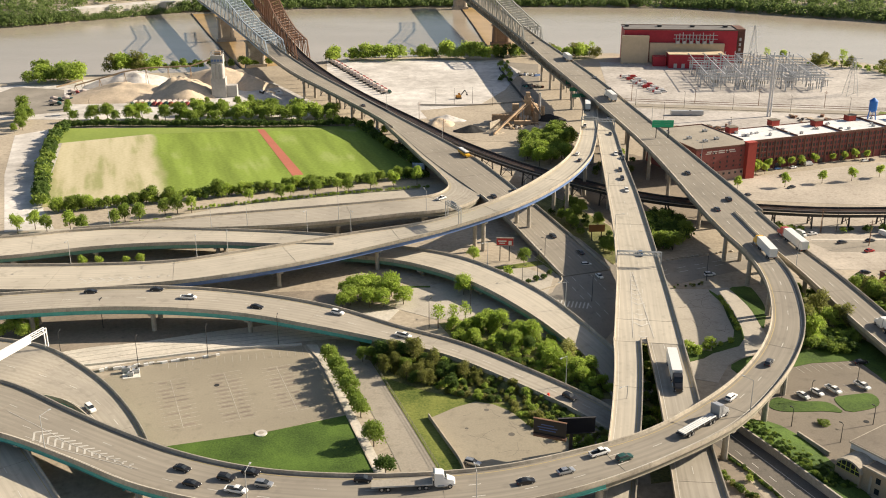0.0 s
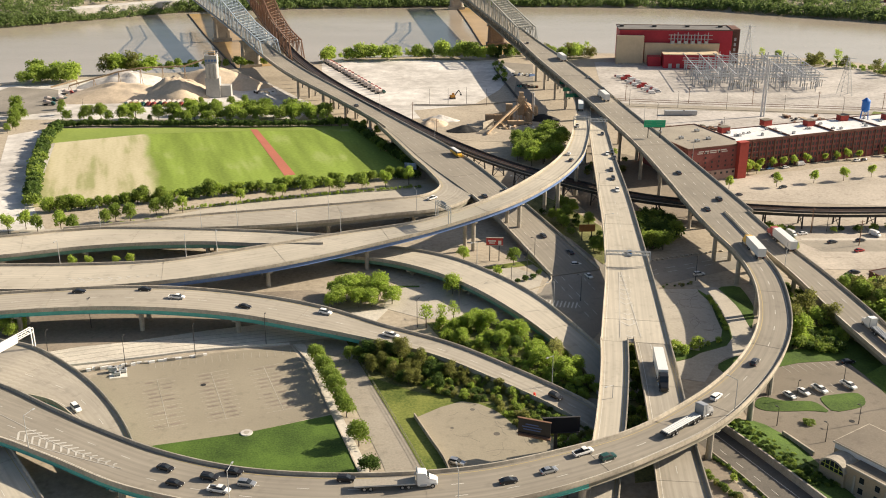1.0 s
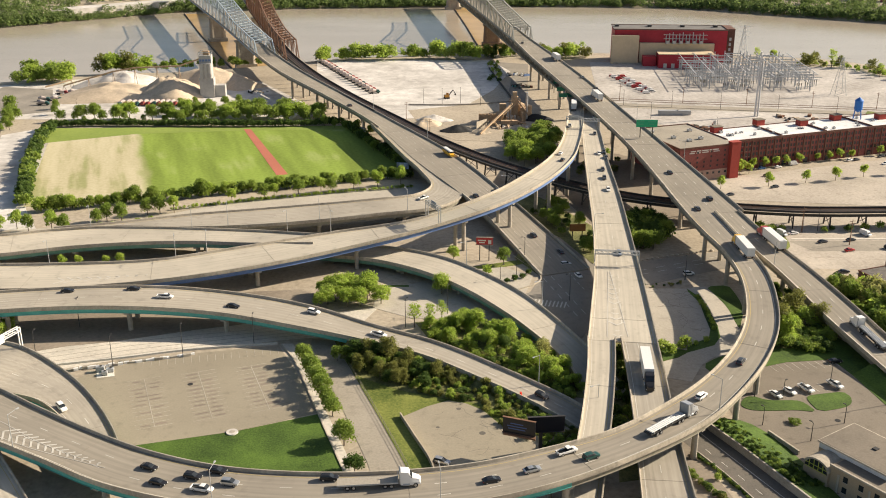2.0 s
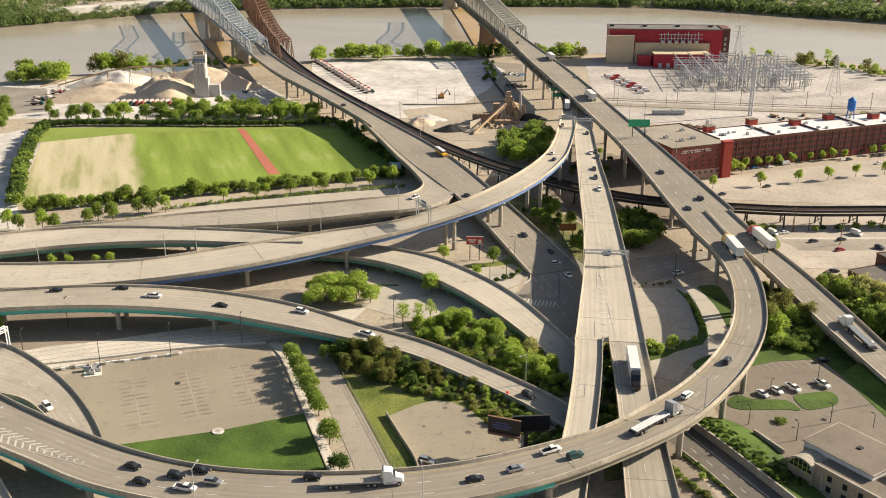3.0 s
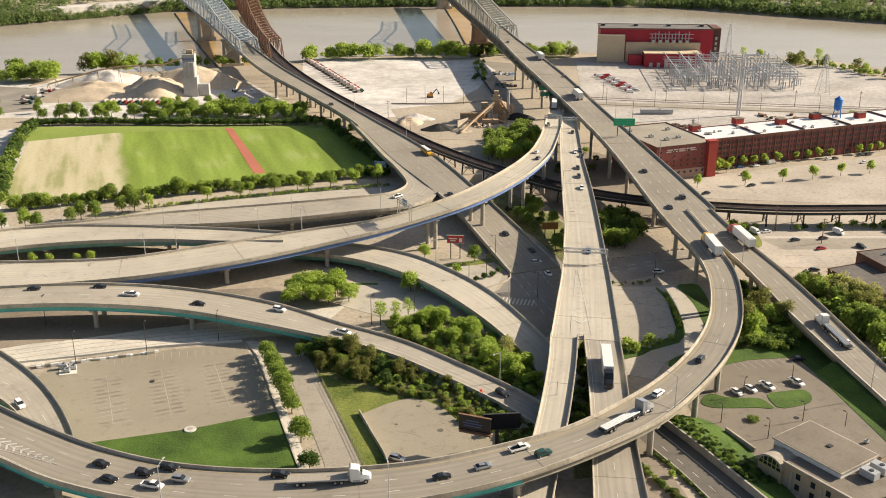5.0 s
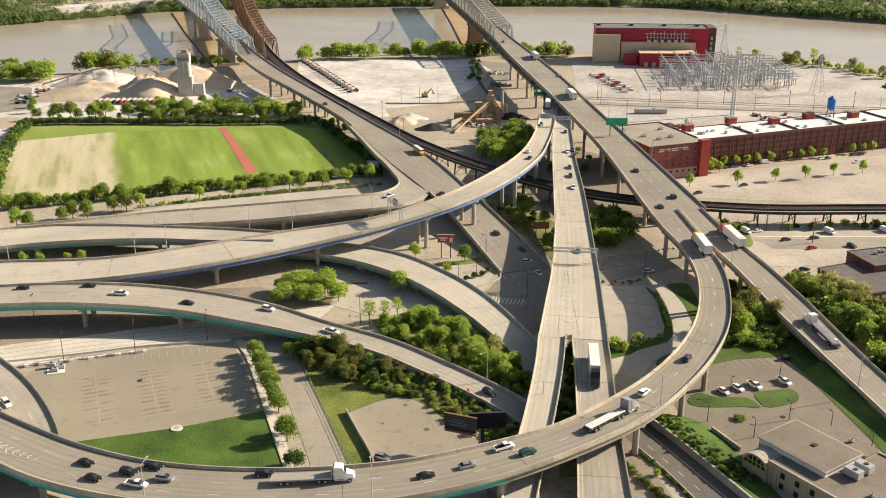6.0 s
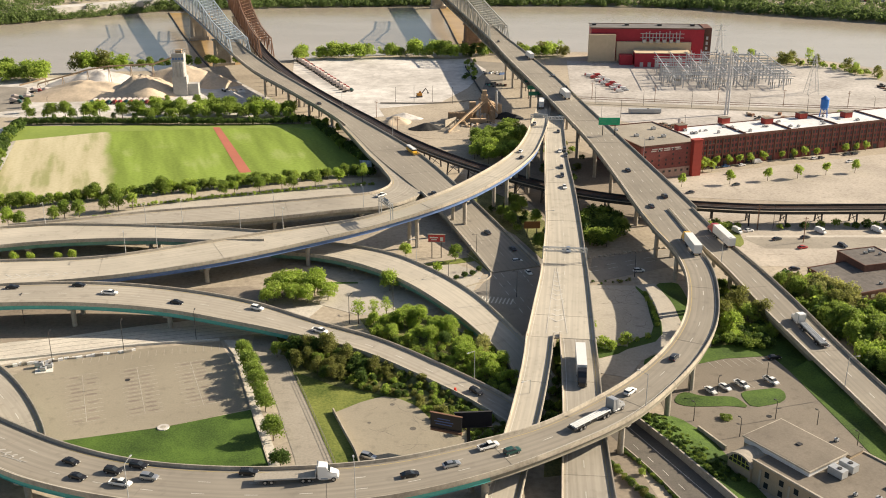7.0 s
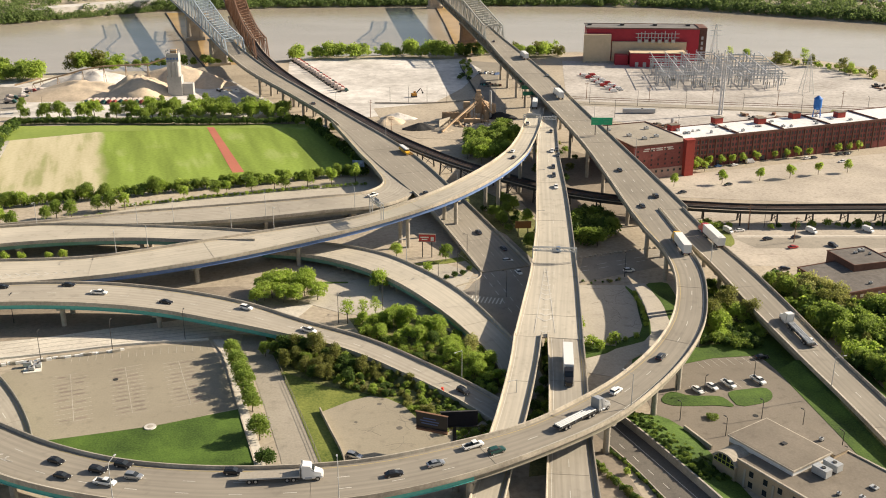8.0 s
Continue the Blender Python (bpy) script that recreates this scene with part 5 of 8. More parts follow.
def far_wood():
    """Wooded hillside of the far bank, as one mass of small leaf clumps."""
    rng = np.random.default_rng(8)
    cs, rs = [], []
    for k in range(5200):
        x = rng.uniform(-620, 680)
        b = bank(FAR_BANK, x)
        d = abs(rng.normal()) * 60 if k % 3 else rng.uniform(-1, 20)
        if k > 4950:
            x, d = rng.uniform(-420, -305), rng.uniform(0, 12)
            b = bank(FAR_BANK, x)
        if d > 210 or (x > 330 and 60 < d < 150 and k % 4):
            continue
        if -415 < x < -310 and 9 < d < 62 and k % 9:
            continue
        z = float(np.interp(d, (-4, 9, 44, 119, 320), (-8, -3.5, 3, 9, 22)))
        r = rng.uniform(3.2, 6.0) * (0.6 if -415 < x < -310 and d < 12 else 1)
        cs.append((x, b + 1 + d, z + r * 0.55))
        rs.append(r)
    cs, rs = np.array(cs), np.array(rs)
    per = 46
    c = np.repeat(cs, per, 0)
    r = np.repeat(rs, per)[:, None]
    d = rng.normal(size=(len(c), 3))
    d /= np.linalg.norm(d, axis=1)[:, None]
    d[:, 2] = np.abs(d[:, 2]) * 1.15 - 0.1
    d[:, 1] = -np.abs(d[:, 1]) * 0.9 + 0.1
    p = c + d * r * (0.75 + 0.35 * rng.random((len(c), 1)))
    n = d + rng.normal(size=d.shape) * 0.5
    n /= np.linalg.norm(n, axis=1)[:, None]
    h = np.cross(n, rng.normal(size=d.shape))
    h /= np.linalg.norm(h, axis=1)[:, None]
    k = np.cross(n, h)
    s = r * 0.24
    verts = np.stack([p + h * s, p + k * s, p - h * s], 1).reshape(-1, 3)
    data = bpy.data.meshes.new("far_wood")
    data.from_pydata(verts.tolist(), [], np.arange(len(verts)).reshape(-1, 3).tolist())
    data.materials.append(M_LEAF_FAR)
    tagged(new("far_wood", data), "dense green woods along the far river bank", "woods", kind="stuff")


far_wood()


def grass_bank():
    """Sloping grass bank that carries the low end of the highway branch."""
    road = ROADS["r2"]
    low = np.nonzero(road.rows[:, 2] < 3.9)[0]
    bm = bmesh.new()
    sweep(bm, road, lambda i: ((-road.rows[i, 3] / 2 - 1.2, -0.9), (road.rows[i, 3] / 2 + 1.2, -0.9),
                               (road.rows[i, 3] / 2 + 1.2 + road.rows[i, 2] * 1.6, -road.rows[i, 2] - 0.2), (-road.rows[i, 3] / 2 - 1.2 - road.rows[i, 2] * 2.0, -road.rows[i, 2] - 0.2)), int(low[0]), int(low[-1]))
    tagged(part("grass_bank", bm, M_GRASS), "long grass bank carrying the low end of the highway", "embankment", kind="structure")


grass_bank()
# ---------------------------------------------------------------- river bridges
bm = bmesh.new()
bmesh.ops.create_cube(bm, size=1)
UNIT = bpy.data.meshes.new("member")
bm.to_mesh(UNIT)
bm.free()
UNITS = {}


def member(name, a, b, w, material, parent):
    """One straight steel member; all of one material share a mesh."""
    if material.name not in UNITS:
        UNITS[material.name] = UNIT.copy()
        UNITS[material.name].materials.append(material)
    a, b = Vector(a), Vector(b)
    d = b - a
    m = Matrix.Translation((a + b) / 2) @ d.to_track_quat("Z", "Y").to_matrix().to_4x4() @ Matrix.Diagonal((w, w, d.length, 1))
    return share(name, UNITS[material.name], parent, m)


def truss(key, y0, y1, high, reach, material, label, panel=9.0, w=0.55, low=0.0):
    """Through truss over a road between two distances. high: rows of (share of length, height)."""
    road = ROADS[key]
    top = thing("truss_bridge", label, "bridge", kind="structure")
    ys = road.rows[:, 1]
    i0, i1 = int(np.argmin(abs(ys - y0))), int(np.argmin(abs(ys - y1)))
    step = 1 if i1 > i0 else -1
    n = max(2, int(abs(road.along[i1] - road.along[i0]) / panel))
    st = [round(i0 + (i1 - i0) * k / n) for k in range(n + 1)]
    hs = [float(np.interp(k / n, [h[0] for h in high], [h[1] for h in high])) for k in range(n + 1)]
    for s in (-1, 1):
        lo = [Vector(road.point(i, s * reach, low)) for i in st]
        hi = [Vector(road.point(i, s * reach, h)) for i, h in zip(st, hs)]
        for k in range(n):
            member("bottom_chord", lo[k], lo[k + 1], w * 1.3, material, top)
            if k == 0:
                member("end_post", lo[0], hi[1], w * 1.4, material, top)
            elif k < n:
                member("top_chord", hi[k], hi[k + 1], w * 1.4, material, top)
                member("vertical", lo[k], hi[k], w * 0.8, material, top)
                a, b = (lo[k], hi[k + 1]) if k % 2 else (hi[k], lo[k + 1])
                member("diagonal", a, b, w * 0.9, material, top)
    for k in range(1, n):
        a, b = Vector(road.point(st[k], -reach, hs[k])), Vector(road.point(st[k], reach, hs[k]))
        c, d = Vector(road.point(st[k + 1], -reach, hs[k + 1])), Vector(road.point(st[k + 1], reach, hs[k + 1]))
        member("strut", a, b, w * 0.8, material, top)
        member("strut", a - Vector((0, 0, 1.8)), b - Vector((0, 0, 1.8)), w * 0.5, material, top)
        member("lateral", a, d, w * 0.5, material, top)
        member("lateral", b, c, w * 0.5, material, top)
        if k < 3:
            mid = (a + b) / 2 - Vector((0, 0, 0.2))
            member("portal_brace", a - Vector((0, 0, 1.8)), mid, w * 0.5, material, top)
            member("portal_brace", b - Vector((0, 0, 1.8)), mid, w * 0.5, material, top)
    return top


truss("p", 727, 1070, ((0, 9), (0.25, 11), (0.42, 17), (0.55, 22), (0.75, 13), (1, 12)), 6.6, M_TRUSS_BLUE, "blue-grey painted steel cantilever truss bridge", panel=10, w=0.45, low=-1.0)


def railway():
    road = ROADS["q"] = Road(Q_LINE)
    n = len(road.rows)
    top = thing("railway_viaduct", "black steel railway viaduct with plate girders", "viaduct", kind="structure")
    for s in (-1, 1):
        bm = bmesh.new()
        sweep(bm, road, lambda i: ((s * 3.3 - 0.1, 0.9), (s * 3.3 + 0.1, 0.9), (s * 3.3 + 0.1, -1.6), (s * 3.3 - 0.1, -1.6)))
        part("plate_girder", bm, M_DARK_STEEL, top)
        bm = bmesh.new()
        sweep(bm, road, lambda i: ((s * 4.2 - 0.5, 0.12), (s * 4.2 + 0.4, 0.12), (s * 4.2 + 0.4, 0.0), (s * 4.2 - 0.5, 0.0)))
        part("walkway", bm, M_DIRT, top)
        for r in (-0.75, 0.75):
            bm = bmesh.new()
            sweep(bm, road, lambda i: ((s * 1.6 + r - 0.06, 0.2), (s * 1.6 + r + 0.06, 0.2), (s * 1.6 + r + 0.06, 0.02), (s * 1.6 + r - 0.06, 0.02)))
            part("rail", bm, M_TRUSS_RUST, top)
    bm = bmesh.new()
    sweep(bm, road, lambda i: ((-3.2, 0.0), (3.2, 0.0), (3.2, -0.3), (-3.2, -0.3)))
    part("track_bed", bm, M_DARK_STEEL, top)
    for i in range(4, n - 2, 5):
        x, y, z, _ = road.rows[i]
        if y > 770 or z < 3:
            continue
        ang = math.degrees(math.atan2(road.side[i, 1], road.side[i, 0]))
        bent = thing("trestle_bent", "black riveted steel trestle bent", "pier", pose(x, y, 0, 0, 0, ang), group="trestle bents", kind="structure")
        for s in (-1, 1):
            member("leg", (s * 3.9, 0, -0.3), (s * 3.1, 0, z - 1.5), 0.55, M_DARK_STEEL, bent)
        member("brace", (-3.8, 0, 0.8), (3.1, 0, z - 2.2), 0.22, M_DARK_STEEL, bent)
        member("brace", (3.8, 0, 0.8), (-3.1, 0, z - 2.2), 0.22, M_DARK_STEEL, bent)
        member("cap_beam", (-3.6, 0, z - 1.55), (3.6, 0, z - 1.55), 0.5, M_DARK_STEEL, bent)


railway()
truss("q", 720, 1022, ((0, 12), (0.2, 12.5), (0.4, 17), (0.55, 24), (0.75, 14), (1, 13)), 4.6, M_TRUSS_RUST, "rust-brown riveted steel railway truss bridge", panel=10, w=0.55, low=-1.2)
truss("r", 777, 1094, ((0, 9), (0.15, 11), (0.4, 15), (0.6, 24), (0.8, 15), (1, 12)), 7.2, M_TRUSS_GREY, "pale grey steel double-deck truss bridge", panel=10, w=0.6, low=0.0)


def lower_deck():
    """Lower deck and web of the double-deck bridge."""
    road = ROADS["r"]
    top = thing("lower_deck", "lower roadway of the double-deck bridge in grey steel", "bridge", kind="structure")
    ys = road.rows[:, 1]
    i1, i0 = int(np.argmin(abs(ys - 632))), int(np.argmin(abs(ys - 1203)))
    bm = bmesh.new()
    sweep(bm, road, lambda i: ((-6.5, -6.6), (6.5, -6.6), (6.5, -7.3), (-6.5, -7.3)), i0, i1)
    part("deck", bm, M_DECK_DARK, top)
    for s in (-1, 1):
        bm = bmesh.new()
        sweep(bm, road, lambda i: ((s * 6.9 - 0.3, -6.2), (s * 6.9 + 0.3, -6.2), (s * 6.9 + 0.3, -7.6), (s * 6.9 - 0.3, -7.6)), i0, i1)
        part("bottom_chord", bm, M_GIRDER_GREY, top)
        k = 0
        for i in range(i0, i1 - 3, 3):
            a, b = road.point(i, s * 6.9, -0.6), road.point(i, s * 6.9, -6.4)
            member("vertical", a, b, 0.45, M_GIRDER_GREY, top)
            c = road.point(i + 3, s * 6.9, -6.4 if k % 2 else -0.6)
            member("diagonal", a if k % 2 else b, c, 0.4, M_GIRDER_GREY, top)
            k += 1


lower_deck()


def river_pier(x, y, w, d, h, turn, material, label):
    top = thing("river_pier", label, "pier", pose(x, y, 0, 0, 0, turn), group="river piers", kind="structure")
    bm = bmesh.new()
    box(bm, 0, 0, -11, w * 1.15, d * 1.25, 8)
    part("footing", bm, material, top)
    for s in (-1, 1):
        bm = bmesh.new()
        rod(bm, (s * (w / 2 - d / 2), 0, -3.2), (s * (w / 2 - d / 2), 0, h), d * 0.55, d * 0.42, 14)
        part("shaft", bm, material, top)
    bm = bmesh.new()
    box(bm, 0, 0, -3.1, w - d * 0.6, d * 0.8, h + 2.6)
    part("web", bm, material, top)
    bm = bmesh.new()
    box(bm, 0, 0, h - 0.6, w * 1.05, d * 1.15, 1.4)
    part("coping", bm, material, top)


river_pier(-167, 808, 15, 4, 15.4, 20, M_CONCRETE, "brown stone bridge pier standing in the river")
river_pier(-219, 946, 15, 5, 15.8, 20, M_CONCRETE, "brown stone bridge pier standing in the river")
river_pier(-143, 806, 10, 5, 13.2, 16, M_CONCRETE, "old masonry pier of the railway bridge")
river_pier(-183, 954, 10, 6, 13.8, 16, M_CONCRETE, "old masonry pier of the railway bridge")
river_pier(37.5, 921, 16, 5, 12.2, 7, shader("pier_stone", (0.20, 0.15, 0.11), vary=0.25, grain=0.6, stain=0.1), "broad dark stone pier of the highway bridge")
river_pier(4.6, 1184, 16, 6, 12.2, 7, M_CONCRETE, "broad stone pier of the highway bridge")

# ---------------------------------------------------------------- brick warehouse
MILL = pose(137.5, 476.5, 0, 0, 0, 20.5)


def window_mesh(w, h, name):
    bm = bmesh.new()
    box(bm, 0, -0.06, 0, w, 0.12, h)
    data = bpy.data.meshes.new(name)
    bm.to_mesh(data)
    bm.free()
    return data


def mill():
    top = thing("brick_warehouse", "long five-storey red brick warehouse with a white flat roof", "warehouse", MILL)
    # long wing: x along the front, y to the back
    bm = bmesh.new()
    box(bm, 90, 21, -0.5, 180, 24, 15.5)
    part("wall", bm, M_BRICK, top)
    bm = bmesh.new()
    box(bm, 90, 21, 15.0, 179.2, 23.2, 0.25)
    part("roof", bm, M_ROOF_WHITE, top, "white flat roof")
    bm = bmesh.new()
    box(bm, 90, 8.95, 14.6, 180.4, 0.5, 1.2)
    box(bm, 90, 33.1, 14.6, 180.4, 0.5, 1.0)
    part("parapet", bm, M_BRICK_DARK, top)
    bm = bmesh.new()
    box(bm, -16.5, 22, -0.5, 33, 44, 17)
    part("wall", bm, M_BRICK, top, "plain brick end block with lettering bars")
    bm = bmesh.new()
    box(bm, -16.5, 22, 16.5, 32.2, 43.2, 0.2)
    part("roof", bm, M_STREET, top, "pale tan gravel roof")
    for u in (34, 62, 92, 124):
        bm = bmesh.new()
        box(bm, u, 21, 15.2, 0.5, 23, 0.9)
        part("fire_wall", bm, M_BRICK_DARK, top, "low dark wall across the roof")
    bm = bmesh.new()
    for x, y, sx, sy in ((-16.5, 0.1, 33.4, 0.5), (-32.9, 22, 0.5, 43.2), (-0.1, 26, 0.5, 35), (-16.5, 43.9, 33.4, 0.5)):
        box(bm, x, y, 16.4, sx, sy, 0.75)
    part("parapet", bm, M_BRICK_DARK, top)
    bm = bmesh.new()
    box(bm, -2.4, -0.8, -0.5, 5.0, 3.4, 18.6)
    box(bm, -2.4, -0.8, 18.1, 5.3, 3.7, 0.3)
    part("stair_tower", bm, M_RED_BRIGHT, top, "bright red painted stair tower")
    bm = bmesh.new()
    box(bm, -18, -0.12, -0.2, 26, 0.3, 5.2)
    part("garage_front", bm, shader("pinkish_render", (0.42, 0.27, 0.22), vary=0.2, grain=0.8), top, "pinkish rendered garage front")
    pier_data = window_mesh(0.7, 14.8, "pilaster")
    pier_data.materials.append(M_BRICK_DARK)
    glass = window_mesh(1.0, 1.6, "window")
    glass.materials.append(M_GLASS)
    sill = window_mesh(1.3, 0.18, "sill")
    sill.materials.append(M_CONCRETE)
    arch = window_mesh(2.6, 2.6, "doorway")
    arch.materials.append(M_GLASS)
    for k in range(28):
        share("pilaster", pier_data, top, pose(2.0 + k * 4.6, 8.8, 0) @ Matrix.Diagonal((1, 2.4, 1, 1)))
        for f in range(4):
            for s in (-0.95, 0.95):
                ob = share("window", glass, top, pose(4.3 + k * 4.6 + s, 9.0, 4.0 + f * 2.75))
                if k < 3:
                    share("sill", sill, ob, pose(0, -0.05, -0.16))
        if k % 3 == 1:
            share("doorway", arch, top, pose(4.3 + k * 4.6, 9.0, 0.1))
    for k in range(7):
        for f in range(4):
            if f < 2 or k % 2 == 0:
                share("window", glass, top, pose(-30.5 + k * 3.9, 0.0, 6.5 + f * 2.4) @ Matrix.Diagonal((0.8, 1, 0.6, 1)))
    for k in range(8):
        share("garage_window", glass, top, pose(-30 + k * 3.4, -0.27, 2.9) @ Matrix.Diagonal((1.2, 1, 0.7, 1)))
    bars = paint("faded_lettering", (0.55, 0.50, 0.45), 0.8)
    bm = bmesh.new()
    for k, (a, w) in enumerate(((0, 3), (3.6, 2.4), (6.6, 3.6), (10.8, 1.2), (12.6, 3.4))):
        box(bm, -27 + a + w / 2, -0.03, 14.8, w, 0.06, 0.55)
        box(bm, -27.6 + a * 1.1 + w / 2, -0.03, 13.9, w, 0.06, 0.5)
    part("lettering_bar", bm, bars, top, "faded pale lettering")
    return top


M_RED_BRIGHT = shader("bright_red_brick", (0.36, 0.06, 0.045), vary=0.15, grain=0.8)
mill()


def roof_house(x, y, z, sx, sy, sz, turn, label="small red brick roof house on a warehouse roof"):
    top = thing("roof_house", label, "roof house", pose(x, y, z, 0, 0, turn), group="roof houses")
    bm = bmesh.new()
    box(bm, 0, 0, -0.05, sx, sy, sz)
    part("wall", bm, M_RED_BRIGHT, top)
    bm = bmesh.new()
    box(bm, 0, 0, sz - 0.05, sx + 0.5, sy + 0.5, 0.3)
    part("roof", bm, M_ROOF_TAN, top)


for x, y in ((134.5, 506), (161.2, 522), (184, 521), (206.5, 533.5), (232, 536)):
    roof_house(x, y, 15.25, 5.0, 4.0, 3.0, 20.5)
roof_house(106, 507, 0, 6, 5, 15, 20.5, "narrow red brick stair house behind the warehouse")


def roof_box(x, y, z, sx, sy, sz, turn, name="roof_unit", label="grey ventilation unit on a flat roof", category="roof unit"):
    top = thing(name, label, category, pose(x, y, z, 0, 0, turn), group="roof units")
    bm = bmesh.new()
    v = box(bm, 0, 0, 0.3, sx, sy, sz)
    bmesh.ops.bevel(bm, geom=bm.edges[:], offset=0.08, segments=1)
    part("casing", bm, M_STEEL, top)
    bm = bmesh.new()
    for s in (-1, 1):
        box(bm, s * sx * 0.4, 0, -0.05, 0.15, sy, 0.37)
    part("skid", bm, M_DARK_STEEL, top)
    bm = bmesh.new()
    rod(bm, (sx * 0.1, 0, sz + 0.28), (sx * 0.1, 0, sz + 0.5), min(sx, sy) * 0.24, None, 12)
    part("fan_cowl", bm, M_DARK_STEEL, top)


rnd = random.Random(9)
for k in range(22):
    u, v = rnd.uniform(6, 110), rnd.uniform(12, 30)
    p = MILL @ Vector((u, v, 0))
    roof_box(p.x, p.y, 15.25, rnd.uniform(0.9, 2.0), rnd.uniform(0.9, 1.6), rnd.uniform(0.5, 1.1), 20.5)
for u, v in ((-24, 20), (-20, 12), (-12, 14), (-8, 30), (-28, 34)):
    p = MILL @ Vector((u, v, 0))
    roof_box(p.x, p.y, 16.7, 2.2, 1.6, 1.0, 20.5)


def water_tower(x, y, z):
    top = thing("water_tower", "bright blue steel water tower on slender legs above the roof", "water tower", pose(x, y, z))
    blue = shader("blue_tank_paint", (0.03, 0.17, 0.52), rough=0.45, vary=0.15, grain=1.0)
    bm = bmesh.new()
    rod(bm, (0, 0, 5), (0, 0, 10.0), 2.15, None, 20)
    part("tank", bm, blue, top)
    bm = bmesh.new()
    rod(bm, (0, 0, 10.0), (0, 0, 11.8), 2.4, 0.15, 20)
    part("roof", bm, blue, top)
    bm = bmesh.new()
    rod(bm, (0, 0, 3.6), (0, 0, 5), 0.5, 2.1, 20)
    part("bottom", bm, blue, top)
    for a in range(4):
        c, s = math.cos(a * 1.571 + 0.4), math.sin(a * 1.571 + 0.4)
        member("leg", (c * 2.9, s * 2.9, -0.1), (c * 1.9, s * 1.9, 5.6), 0.35, blue, top)
        c2, s2 = math.cos(a * 1.571 + 1.97), math.sin(a * 1.571 + 1.97)
        member("brace", (c * 2.8, s * 2.8, 0.4), (c2 * 2.0, s2 * 2.0, 4.6), 0.14, blue, top)


water_tower(219.8, 537, 15.2)


def stack(x, y, high):
    top = thing("twin_stack", "tall slender pair of pale steel flues", "chimney", pose(x, y, 0))
    for s in (-1, 1):
        bm = bmesh.new()
        rod(bm, (s * 0.9, 0, -0.2), (s * 0.7, 0, high - (4 if s > 0 else 0)), 0.6, 0.42, 12)
        part("flue", bm, M_ROOF_WHITE, top)
    for k in range(1, 9):
        member("tie", (-1, 0, high * k / 10), (1, 0, high * k / 10), 0.3, M_STEEL, top)


stack(187, 608, 40)


def lattice_mast(x, y, high, foot, label="pale steel lattice pylon"):
    top = thing("pylon", label, "pylon", pose(x, y, 0), group="pylons")
    for s, t in ((-1, -1), (1, -1), (1, 1), (-1, 1)):
        member("leg", (s * foot, t * foot, -0.2), (s * 0.4, t * 0.4, high), 0.22, M_STEEL, top)
    for k in range(8):
        f0, f1 = 1 - k / 8.5, 1 - (k + 1) / 8.5
        z0, z1 = high * k / 8, high * (k + 1) / 8
        for s, t, u, v in ((-1, -1, 1, -1), (1, -1, 1, 1), (1, 1, -1, 1), (-1, 1, -1, -1)):
            member("brace", (s * foot * f0, t * foot * f0, z0), (u * foot * f1, v * foot * f1, z1), 0.12, M_STEEL, top)
    for z in (0.72, 0.84, 0.96):
        member("arm", (-foot * 1.3, 0, high * z), (foot * 1.3, 0, high * z), 0.16, M_STEEL, top)


lattice_mast(226, 780, 32, 3.5)
lattice_mast(262, 672, 26, 4)
lattice_mast(135, 512, 20, 1.2)


# ---------------------------------------------------------------- power house and substation
def power_house():
    top = thing("power_house", "windowless red and beige clad power station hall", "power station", pose(126, 793, 0, 0, 0, -4))
    for name, x, y, z, sx, sy, sz, mat, lab in (
            ("hall", 46, 16.5, -0.5, 88, 25, 26.5, M_RED_METAL, "tall red clad hall"),
            ("roof", 46, 16.5, 26.0, 89, 26, 0.5, M_ROOF_DARK, "dark tar roof"),
            ("coping", 46, 3.6, 26.4, 89.4, 0.7, 0.5, M_BRICK_DARK, "dark roof edge"),
            ("coping", 46, 29.4, 26.4, 89.4, 0.7, 0.5, M_BRICK_DARK, "dark roof edge"),
            ("block", 10.5, 1.8, -0.5, 21, 6, 22.5, M_BEIGE, "beige clad block"),
            ("block", 51, 2.6, -0.5, 58, 4, 16.8, M_BEIGE, "beige clad block"),
            ("side_wall", 92.8, 16.5, -0.5, 6.5, 22, 27.6, M_BRICK_DARK, "dark brick side tower"),
            ("annexe", 56, -10, -0.5, 42, 16, 11, M_RED_METAL, "low red annexe"),
            ("annexe_roof", 56, -10, 10.5, 43, 17, 0.5, M_BEIGE, "tan roof"),
            ("annexe", 29, -6, -0.5, 10, 9, 8, M_RED_METAL, "low red annexe"),
            ("plinth", 46, 1.0, -0.5, 88.6, 8, 1.6, M_CONCRETE, "")):
        bm = bmesh.new()
        box(bm, x, y, z, sx, sy, sz)
        part(name, bm, mat, top, lab)
    bm = bmesh.new()
    for k in range(4):
        box(bm, 5 + k * 26, 20, 26.6, 3, 4, 1.3)
    part("roof_vent", bm, M_DARK_STEEL, top)
    for k in range(12):
        x = 42 + k * 2.6
        member("pipe", (x, 0.2, 16), (x, 0.2, 23 + (k * 7 % 3)), 0.55, M_STEEL, top)
        if k % 2 == 0:
            member("cooler", (x, -1.0, 17.4), (x + 2.4, -1.0, 17.4), 2.2, M_STEEL, top)
    for z in (20, 23):
        member("pipe", (40, 0.0, z), (74, 0.0, z), 0.4, M_STEEL, top)
    data = window_mesh(1.6, 2.4, "vent")
    data.materials.append(M_STEEL)
    for k in range(4):
        share("vent", data, top, pose(92.8, 5.45, 6 + k * 4))
    for k in range(3):
        share("door", data, top, pose(40 + k * 6, -18.05, 0.3) @ Matrix.Diagonal((1.6, 1, 1.4, 1)))


